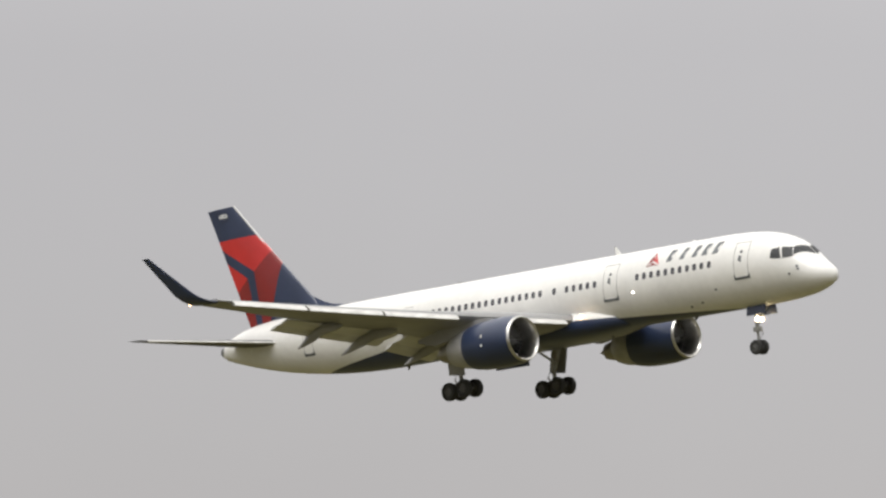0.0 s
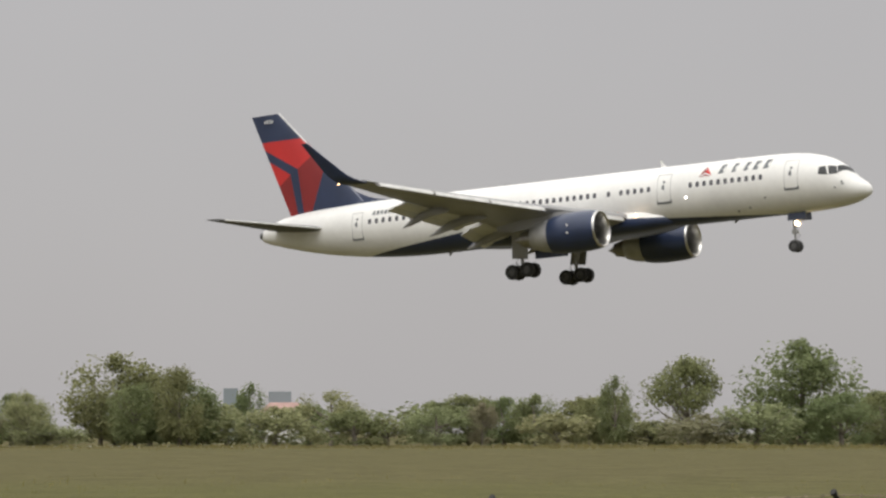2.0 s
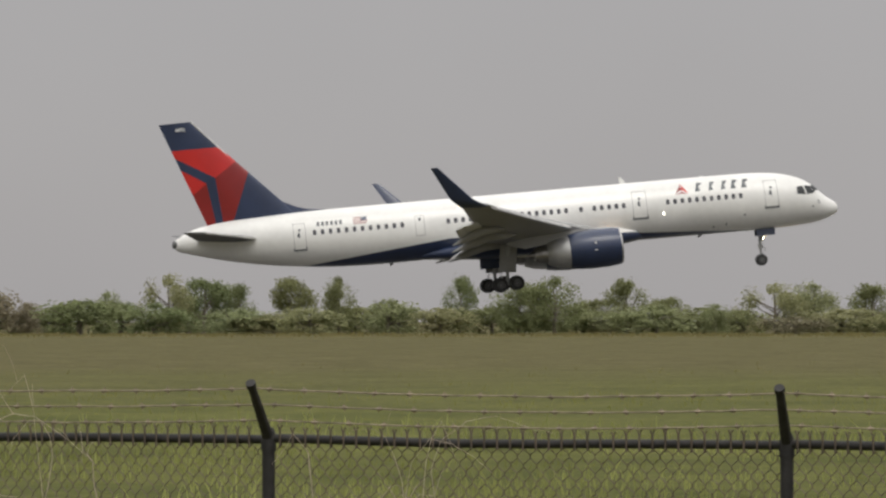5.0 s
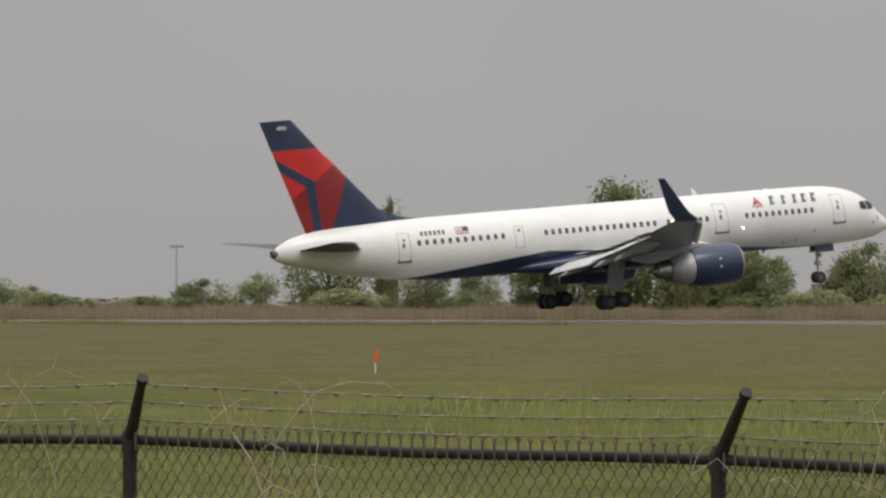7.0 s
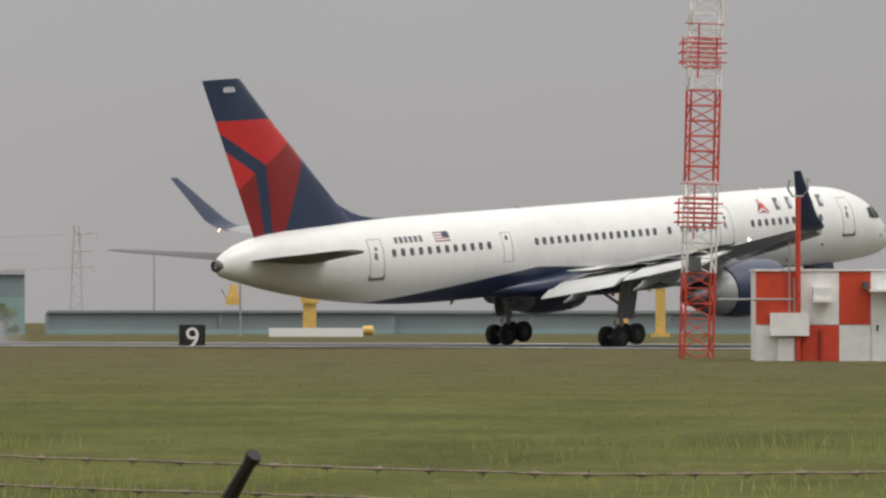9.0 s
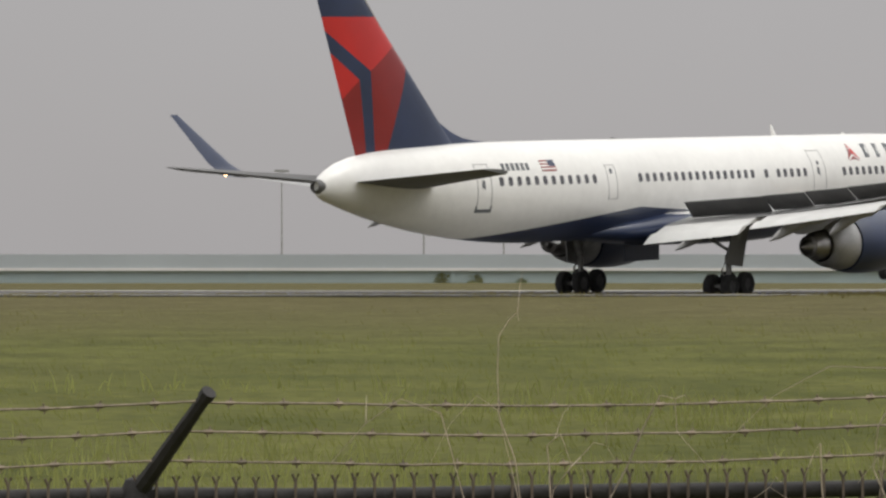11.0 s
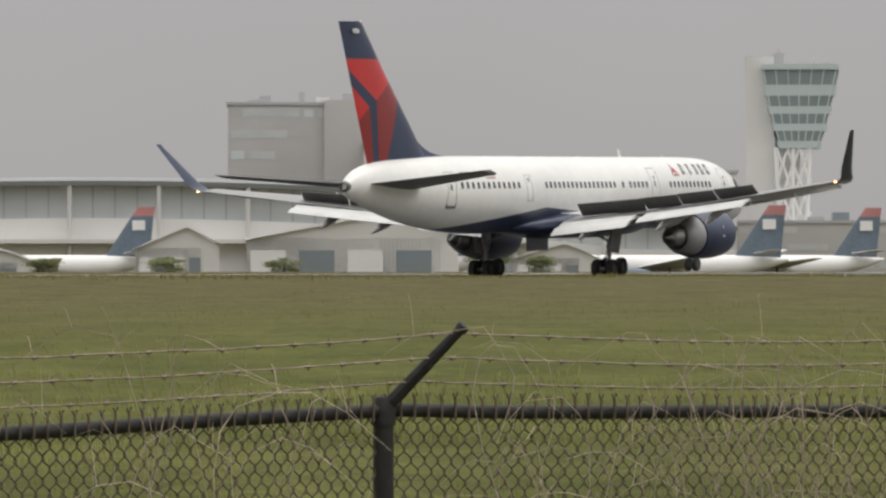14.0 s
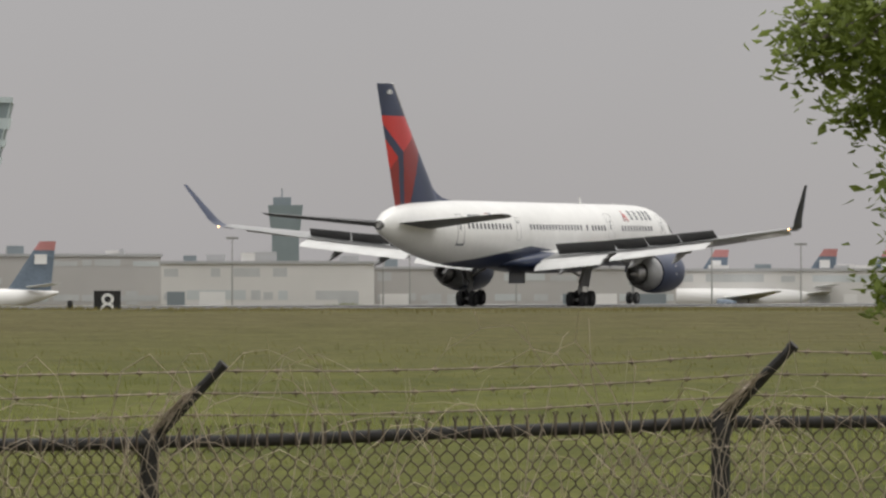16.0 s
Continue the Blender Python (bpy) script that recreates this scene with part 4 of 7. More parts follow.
# ---- grass tufts and dry stalks ----
def build_tufts():
    rng = random.Random(4)
    v, f = [], []
    for i in range(125000):
        b = rng.uniform(-44, 104)
        r = 20 * (170 / 20) ** (1 - math.sqrt(rng.random()))
        p = polar(b, r)
        thick = noise.noise(Vector((p.x * 0.07, p.y * 0.07, 5)))
        z = ground_z(r, b) - 0.03
        big = (0.12 + 0.0002 * r) * rng.uniform(0.6, 1.3) * (1.0 + 0.7 * thick)
        sx, sy = math.cos(radians(b)), -math.sin(radians(b))
        for k in range(2):
            w = (0.0035 + 0.00004 * r) * rng.uniform(0.7, 1.4)
            ox, oy = p.x + rng.uniform(-1, 1) * 0.15, p.y + rng.uniform(-1, 1) * 0.15
            h = big * rng.uniform(0.6, 1.15)
            lean = rng.gauss(0, 0.35) * h
            o = len(v)
            v += [(ox - sx * w, oy - sy * w, z), (ox + sx * w, oy + sy * w, z), (ox + sx * lean, oy + sy * lean + 0.3 * h, z + h)]
            f.append((o, o + 1, o + 2))
    # taller uneven grass along the crests of the field
    for lo, hi, far, deep, tall, n in ((-45, 24, 296, 14, 0.34, 26000), (56, 105, 203, 7, 0.20, 26000)):
        for i in range(n):
            b = rng.uniform(lo, hi)
            r = far + rng.gauss(0, deep * 0.5)
            p = polar(b, r)
            clump = 0.55 + 0.9 * abs(noise.noise(Vector((p.x * 0.11, p.y * 0.11, 8)))) + 0.5 * noise.noise(Vector((p.x * 0.5, p.y * 0.5, 2)))
            h = max(0.05, tall * clump * rng.uniform(0.5, 1.1))
            z = ground_z(r, b) - 0.05
            sx, sy = math.cos(radians(b)), -math.sin(radians(b))
            w, lean = rng.uniform(0.02, 0.05), rng.gauss(0, 0.25) * h
            o = len(v)
            v += [(p.x - sx * w, p.y - sy * w, z), (p.x + sx * w, p.y + sy * w, z), (p.x + sx * lean, p.y + sy * lean, z + h)]
            f.append((o, o + 1, o + 2))
    me = bpy.data.meshes.new("grass_tufts")
    me.from_pydata(v, [], f)
    me.materials.append(GREENBLADE)
    tagged(new("grass_tufts", me), "uneven tufts of green and seeding grass", "grass", kind="stuff")


build_tufts()


def build_seed_grass():
    """Long pale seeding blades in loose patches beyond the fence."""
    rng = random.Random(14)
    v, f = [], []
    for i in range(60000):
        b = rng.uniform(-20, 104)
        r = (21 if b > 30 else 30) + 62 * rng.random() ** 1.7
        p = polar(b, r)
        clump = noise.noise(Vector((p.x * 0.13, p.y * 0.13, 11))) + 0.5 * noise.noise(Vector((p.x * 0.6, p.y * 0.6, 3)))
        if clump < 0.02:
            continue
        z, h = ground_z(r, b) - 0.03, rng.uniform(0.14, 0.38) * (0.7 + 1.1 * clump)
        sx, sy = math.cos(radians(b)), -math.sin(radians(b))
        w, lean = rng.uniform(0.003, 0.006) * (1 + r / 60), rng.gauss(0, 0.3) * h
        o = len(v)
        v += [(p.x - sx * w, p.y - sy * w, z), (p.x + sx * w, p.y + sy * w, z), (p.x + sx * (lean * 0.4 + w), p.y + sy * (lean * 0.4 + w), z + h * 0.6), (p.x + sx * (lean * 0.4 - w), p.y + sy * (lean * 0.4 - w), z + h * 0.6), (p.x + sx * lean, p.y + sy * lean, z + h)]
        f += [(o, o + 1, o + 2, o + 3), (o + 3, o + 2, o + 4)]
    me = bpy.data.meshes.new("seed_grass")
    me.from_pydata(v, [], f)
    me.materials.append(SEEDGRASS)
    tagged(new("seed_grass", me), "loose patches of long pale seeding grass", "grass", kind="stuff")


build_seed_grass()


def build_stalks():
    """Dry weeds that climb the fence, bend over and tangle in the wires."""
    rng = random.Random(9)
    s = Shape()
    clumps = [(-11, 34, 16, 1.0), (-7, 31.5, 14, 0.8), (-2, 29.5, 18, 0.9), (3, 28.0, 12, 0.5), (15, 26.4, 16, 0.9), (17.5, 26, 16, 0.9), (21, 25, 12, 0.7), (27, 22.5, 18, 0.5), (29.5, 21.6, 22, 0.9), (35, 20.3, 10, 0.5),
              (64, 18.6, 12, 0.8), (67, 18.8, 14, 0.9), (72, 19.6, 12, 0.7), (75.5, 20.6, 14, 0.6), (80, 21.6, 14, 0.8), (82.5, 22.6, 22, 0.9), (86.5, 23.4, 26, 0.8), (88.4, 24.2, 34, 0.6), (89.6, 24.4, 30, 0.6), (91.3, 25.0, 36, 0.35),
              (92.3, 25.0, 36, 0.7), (94, 25.0, 20, 1.0), (96.7, 25.2, 32, 0.6), (97.6, 25.4, 26, 0.35), (99.5, 25.6, 26, 0.8)]
    for b0, d0, n, spread in clumps:
        for i in range(n):
            b = b0 + rng.gauss(0, 0.95 * spread)
            d = d0 - rng.uniform(0.02, 0.35)
            # most start in the mesh, some at the ground
            z = -1.75 if rng.random() < 0.35 else rng.uniform(-0.7, 0.35)
            h = rng.uniform(1.6, 2.7) if z < -1.5 else rng.uniform(0.25, 0.8)
            way = polar(b + 90, 1) * rng.choice((-1, 1)) - polar(b, 1) * rng.uniform(0.0, 0.25)
            p = polar(b, d, z)
            bow, reach = rng.uniform(0.3, 1.5), rng.uniform(0.08, 0.75)
            curl = rng.uniform(-0.35, 0.3)
            pts = []
            for k in range(8):
                u = k / 7
                rise = math.sin(min(1.0, u * (1.0 + 0.35 * bow)) * math.pi / 2) * h - max(0.0, u - 0.6) ** 1.5 * bow * 0.9
                side = way * (reach * u ** 1.6 + curl * math.sin(u * math.pi * 1.4) * 0.4)
                pts.append(p + side + Vector((0, 0, rise)) + Vector((rng.gauss(0, 0.012), rng.gauss(0, 0.012), rng.gauss(0, 0.012))))
            r = rng.uniform(0.0018, 0.0042)
            s.tube(pts, [r, r, r, r * 0.95, r * 0.85, r * 0.7, r * 0.5, r * 0.25], 3, 0, False)
            for k in (4, 5, 6):
                if rng.random() < 0.4:
                    q = pts[k]
                    e = Vector((rng.uniform(-0.18, 0.18), rng.uniform(-0.08, 0.08), rng.uniform(-0.05, 0.22)))
                    s.tube([q, q + e * 0.5 + Vector((0, 0, 0.03)), q + e], [r * 0.6, r * 0.45, r * 0.15], 3, 0, False)
    # broken stems heaped on two of the slanted arms
    for b, d, zr, lean in (POSTS[19], POSTS[20]):
        a, tip = polar(b, d, zr), arm_tip(b, d, zr, lean)
        for i in range(70):
            p = a.lerp(tip, rng.uniform(-0.15, 0.6)) - polar(b + 90, 1) * abs(rng.gauss(0, 0.035)) - polar(b, 0.03)
            e = (tip - a).normalized() * rng.uniform(0.06, 0.22) + Vector((rng.gauss(0, 0.05), rng.gauss(0, 0.04), rng.gauss(0, 0.04)))
            s.tube([p - e * 0.5, p + Vector((0, 0, 0.012)), p + e * 0.5], [0.0025, 0.0032, 0.0012], 3, 0, False)
    o = part("dry_stalks", s, DRYSTALK, smooth=False)
    tagged(o, "pale dry weed stalks tangled along the fence", "weeds", kind="stuff")


build_stalks()


def build_reeds():
    """A belt of tan dry reeds between the strip and the wood."""
    rng = random.Random(41)
    v, f = [], []
    for i in range(30000):
        b = rng.uniform(12.5, 29.6)
        r = rng.uniform(398, 424)
        p = polar(b, r)
        h = (0.65 + 0.5 * noise.noise(Vector((p.x * 0.06, p.y * 0.06, 1))) + 0.35 * noise.noise(Vector((p.x * 0.3, p.y * 0.3, 4)))) * rng.uniform(0.7, 1.5) + 0.2
        sx, sy = math.cos(radians(b)), -math.sin(radians(b))
        w, lean = rng.uniform(0.03, 0.07), rng.gauss(0, 0.12)
        o = len(v)
        v += [(p.x - sx * w, p.y - sy * w, -0.05), (p.x + sx * w, p.y + sy * w, -0.05), (p.x + sx * lean, p.y + sy * lean, max(0.25, h))]
        f.append((o, o + 1, o + 2))
    me = bpy.data.meshes.new("dry_reeds")
    me.from_pydata(v, [], f)
    me.materials.append(REED)
    tagged(new("dry_reeds", me), "belt of tan dry reeds before the wood", "reeds", kind="stuff")


build_reeds()


# ---- trees ----
def tree_meshes(seed, tall, wide, leafmat, dense=1.0, bare=False, leaf=0.145):
    rng = random.Random(seed)
    s = Shape()
    trunk_h = tall * 0.42
    r0 = 0.035 * tall
    pts = [(0, 0, -0.3), (rng.uniform(-.1, .1), rng.uniform(-.1, .1), trunk_h * 0.5), (rng.uniform(-.2, .2), rng.uniform(-.2, .2), trunk_h), (rng.uniform(-.3, .3), 0, tall * 0.8)]
    s.tube(pts, [r0, r0 * 0.8, r0 * 0.6, r0 * 0.15], 7)
    centres = []
    n = 9 if not bare else 14
    for i in range(n):
        a = rng.uniform(0, 6.283)
        h = tall * rng.uniform(0.22, 0.62)
        reach = wide * rng.uniform(0.22, 0.48)
        end = Vector((math.cos(a) * reach, math.sin(a) * reach, h + tall * rng.uniform(0.12, 0.34)))
        st = Vector((0, 0, h * 0.8))
        mid = st.lerp(end, 0.5) + Vector((0, 0, -0.1 * reach))
        s.tube([st, mid, end], [r0 * 0.4, r0 * 0.25, r0 * 0.06], 5)
        centres.append(end)
        if bare:
            for k in range(5):
                q = mid.lerp(end, rng.random())
                s.tube([q, q + Vector((rng.uniform(-1, 1), rng.uniform(-1, 1), rng.uniform(0.2, 1.4))) * (0.12 * tall)], [r0 * 0.12, r0 * 0.03], 4)
    trunk = s.mesh("trunk", BARK)
    v, f = [], []
    if not bare:
        blobs = []
        for c in centres:
            blobs.append((c, wide * rng.uniform(0.16, 0.27)))
        for i in range(10):
            a = rng.uniform(0, 6.283)
            rr = wide * 0.36 * math.sqrt(rng.random())
            z = tall * rng.uniform(0.18, 0.9)
            k = math.sqrt(max(0.05, 1 - ((z / tall - 0.5) / 0.52) ** 2))
            blobs.append((Vector((math.cos(a) * rr * k, math.sin(a) * rr * k, z)), wide * rng.uniform(0.13, 0.23)))
        for i in range(5):
            a = 1.257 * i + rng.uniform(-0.5, 0.5)
            blobs.append((Vector((math.cos(a) * wide * 0.27, math.sin(a) * wide * 0.27, tall * rng.uniform(0.06, 0.2))), wide * rng.uniform(0.15, 0.22)))
        blobs.append((Vector((0, 0, tall * 0.88)), tall * 0.11))
        count = int(9000 * dense)
        for i in range(count):
            c, r = blobs[rng.randrange(len(blobs))]
            d = Vector((rng.gauss(0, 1), rng.gauss(0, 1), rng.gauss(0, 1))).normalized()
            p = c + d * r * (0.15 + 0.88 * rng.random() ** 0.55)
            far = math.sqrt((p.x * p.x + p.y * p.y) / (0.5 * wide) ** 2 + ((p.z - 0.5 * tall) / (0.52 * tall)) ** 2)
            if far > 0.86 + 0.34 * noise.noise(p * (9.0 / tall) + Vector((seed, 0, 0))) + 0.1 * rng.random():
                continue
            p.z = max(p.z, 0.15)
            nn = (d + Vector((rng.uniform(-1, 1), rng.uniform(-1, 1), rng.uniform(-0.4, 1.2)))).normalized()
            t = nn.cross(Vector((rng.uniform(-1, 1), rng.uniform(-1, 1), rng.uniform(-1, 1)))).normalized()
            u = nn.cross(t)
            sz = leaf * rng.uniform(0.5, 1.2)
            o = len(v)
            v += [tuple(p + t * sz), tuple(p + u * sz * 0.6 + nn * sz * 0.2), tuple(p - t * sz), tuple(p - u * sz * 0.6 + nn * sz * 0.2)]
            f.append((o, o + 1, o + 2, o + 3))
    crown = bpy.data.meshes.new("crown")
    crown.from_pydata(v, [], f)
    crown.materials.append(leafmat)
    return trunk, crown


KINDS = [(tree_meshes(11 + i, 7.0, 7.0, m, dn, False), lab) for i, (m, dn, lab) in enumerate((
    (LEAF, 1.25, "leafy green broad-crowned tree"), (LEAF, 1.2, "dense green roundish tree"), (LEAFPALE, 0.75, "pale open-crowned spring tree"), (LEAFBROWN, 1.0, "brownish green spreading tree"),
    (LEAF, 1.0, "green tree with an uneven crown"), (LEAFPALE, 0.9, "light green feathery tree")))]
SHRUBS = [tree_meshes(31 + i, 7.0, 7.0, m, 0.32, False, 0.24) for i, m in enumerate((LEAFPALE, LEAF, LEAFPALE, LEAFBROWN, LEAF, LEAFPALE))]
BARE = [tree_meshes(70, 7.0, 4.5, LEAF, 1, True), tree_meshes(71, 7.0, 4.0, LEAF, 1, True)]


def plant(bearing, dist, tall, wide, kind, turn, label=None):
    (trunk, crown), lab = ((SHRUBS[kind], label) if kind >= 0 and tall < 4.5 and label else KINDS[kind] if kind >= 0 else (BARE[-1 - kind], "bare leafless tree at the wood edge"))
    p = polar(bearing, dist)
    t = thing("tree", label or lab, "tree", pose(p.x, p.y, ground_z(dist, bearing) - 0.1, 0, 0, turn), "trees along the field edge")
    t.scale = (wide / 7.0, wide / 7.0, tall / 7.0)
    part("trunk", trunk, None, t)
    if kind >= 0:
        part("crown", crown, None, t)
    return t


# each tree: bearing, height, width
WOOD_WEST = [
    (-38.9, 6.9, 8.5), (-37.3, 5.7, 10.5), (-36.2, 3.4, 4.0), (-35.5, 4.7, 4.5), (-34.9, 2.6, 2.5), (-33.9, 6.7, 11.5), (-32.5, 7.9, 9.5), (-31.9, 3.9, 3.0),
    (-31.4, 4.8, 4.5), (-30.4, 8.2, 9.5), (-29.7, 6.9, 4.5), (-30.2, 5.5, 5.0), (-29.6, 5.8, 5.5), (-28.9, 5.6, 3.0), (-28.0, 4.9, 6.0), (-26.8, 3.5, 6.5),
    (-26.3, 3.9, 3.0), (-25.7, 4.7, 5.0), (-25.1, 4.2, 3.0), (-24.8, 6.2, 3.0), (-24.0, 7.8, 7.5), (-22.7, 9.5, 10.5), (-21.9, 5.0, 4.0), (-21.7, 2.9, 4.0),
]
WOOD_MID = [
    (-21.0, 3.5, 5.5), (-20.3, 3.6, 11.5), (-19.4, 3.4, 4.5), (-18.8, 2.1, 4.5), (-17.9, 5.1, 5.5), (-17.0, 7.6, 8.5), (-16.1, 5.3, 3.5), (-15.7, 5.6, 4.5),
    (-15.2, 6.0, 3.5), (-14.7, 6.7, 5.5), (-14.1, 6.8, 4.0), (-13.6, 7.8, 5.5), (-13.0, 6.4, 5.5), (-12.1, 5.2, 4.0), (-11.7, 6.4, 5.0), (-11.2, 4.4, 3.0),
    (-10.7, 4.8, 5.0), (-10.3, 5.2, 4.0), (-9.8, 5.9, 5.0), (-9.2, 6.7, 7.5), (-8.6, 3.4, 3.0), (-7.3, 3.8, 5.0), (-6.4, 3.8, 5.0), (-5.9, 3.2, 6.5),
]
WOOD_EAST = [
    (-5.1, 4.2, 4.5), (-4.4, 6.5, 7.0), (-3.7, 6.2, 6.0), (-3.2, 5.0, 5.0), (-2.7, 3.2, 3.0), (-2.2, 2.5, 3.0), (13.4, 3.8, 3.5), (13.7, 4.0, 3.0),
    (14.1, 4.2, 3.0), (14.5, 3.2, 2.5), (14.9, 3.9, 4.5), (15.4, 4.2, 3.0), (15.8, 3.5, 3.0), (16.3, 4.2, 3.5), (16.8, 3.5, 3.0), (17.4, 3.8, 7.0),
    (18.0, 3.0, 4.0), (18.6, 1.8, 2.5), (19.9, 3.5, 5.5), (20.5, 4.0, 4.5), (21.3, 6.5, 8.0), (22.0, 10.7, 3.0), (22.4, 6.2, 4.5), (23.0, 4.7, 4.0),
]
WOOD_END = [
    (24.62, 12.3, 8.6), (24.1, 6.2, 7.0), (25.45, 9.0, 7.5), (26.1, 6.0, 6.0), (27.4, 6.6, 6.5), (28.3, 5.6, 6.0), (23.7, 5.7, 5.0), (25.2, 6.2, 4.5), (23.7, 7.0, 6.0), (25.4, 8.5, 3.5), (25.8, 9.5, 4.5), (26.3, 5.5, 4.5), (27.1, 5.0, 5.0),
    (27.7, 5.0, 5.0), (29.12, 14.4, 8.6), (28.72, 13.0, 7.5), (29.5, 13.8, 7.0), (29.55, 9.0, 8.5), (28.3, 7.6, 7.5), (30.6, 8.6, 7.5), (28.9, 7.0, 7.0), (29.6, 6.0, 7.5), (30.8, 5.0, 5.5), (31.5, 6.0, 5.0), (31.8, 6.2, 6.5), (32.4, 5.0, 4.0), (31.2, 10.0, 7.5),
    (32.3, 7.5, 7.0), (32.8, 6.0, 5.0), (33.3, 5.0, 4.0),
]


def build_trees():
    rng = random.Random(21)
    for b, h, w in WOOD_WEST + WOOD_MID + WOOD_EAST + WOOD_END:
        tall = h > 9
        k = rng.choice((0, 1, 0, 1, 4, 2)) if h > 5 else rng.choice((2, 3, 4, 5, 1, 3))
        plant(b, rng.uniform(435, 455) if not tall else 452, h * 1.04, w * 1.18, k, rng.uniform(0, 360))
    # undergrowth that closes the foot of the wood
    b = -41.0
    while b < 35.5:
        low = 3.5 if b < -1 else 2.3
        gap = -8.6 < b < -5.2
        plant(b, rng.uniform(472, 490) if gap else rng.uniform(424, 470), low * rng.uniform(0.6, 1.5), rng.uniform(6.5, 10.0), rng.choice((1, 3, 4, 4, 2, 5)), rng.uniform(0, 360), "low shrub at the foot of the wood")
        b += rng.uniform(0.34, 0.62)
    b = -9.0
    while b < -5.2:
        plant(b, rng.uniform(428, 438), rng.choice((0.5, 0.6, 0.8, 1.6)), rng.uniform(2.5, 4.5), rng.choice((1, 3, 5)), rng.uniform(0, 360), "low shrub before the white wall")
        b += rng.uniform(0.25, 0.5)
    b = -1.8
    while b < 13.2:
        plant(b, rng.uniform(436, 460), rng.uniform(2.8, 5.6), rng.uniform(3.5, 6.5), rng.randrange(6), rng.uniform(0, 360))
        b += rng.uniform(0.35, 0.7)
    for b, h in ((-8.1, 4.6), (-7.85, 4.2), (14.15, 3.8)):
        plant(b, 444, h, 2.6, -1 if h > 4 else -2, rng.uniform(0, 360))
    for b, h, w, d in ((39.2, 3.0, 3.6, 420), (38.75, 1.9, 2.6, 424), (38.2, 1.9, 2.6, 424), (37.9, 2.4, 3.0, 424), (36.4, 4.6, 5.6, 450),
                       (62.69, 3.4, 2.6, 520), (63.1, 3.2, 2.6, 520), (63.6, 2.8, 3.0, 520), (70.1, 1.5, 3.6, 330), (75.0, 1.4, 4.0, 330), (76.2, 1.5, 2.6, 330),
                       (79.6, 1.3, 3.2, 335), (80.6, 1.1, 3.0, 335), (82.0, 1.2, 3.4, 340), (83.3, 1.1, 3.2, 340), (85.6, 1.7, 3.8, 345), (86.2, 1.3, 2.8, 345), (86.9, 1.0, 2.0, 345), (93.3, 1.6, 5.2, 400), (96.4, 1.2, 3.0, 400)):
        plant(b, d, h, w, rng.choice((1, 4, 5)), rng.uniform(0, 360), "small bush in the rough grass")


build_trees()


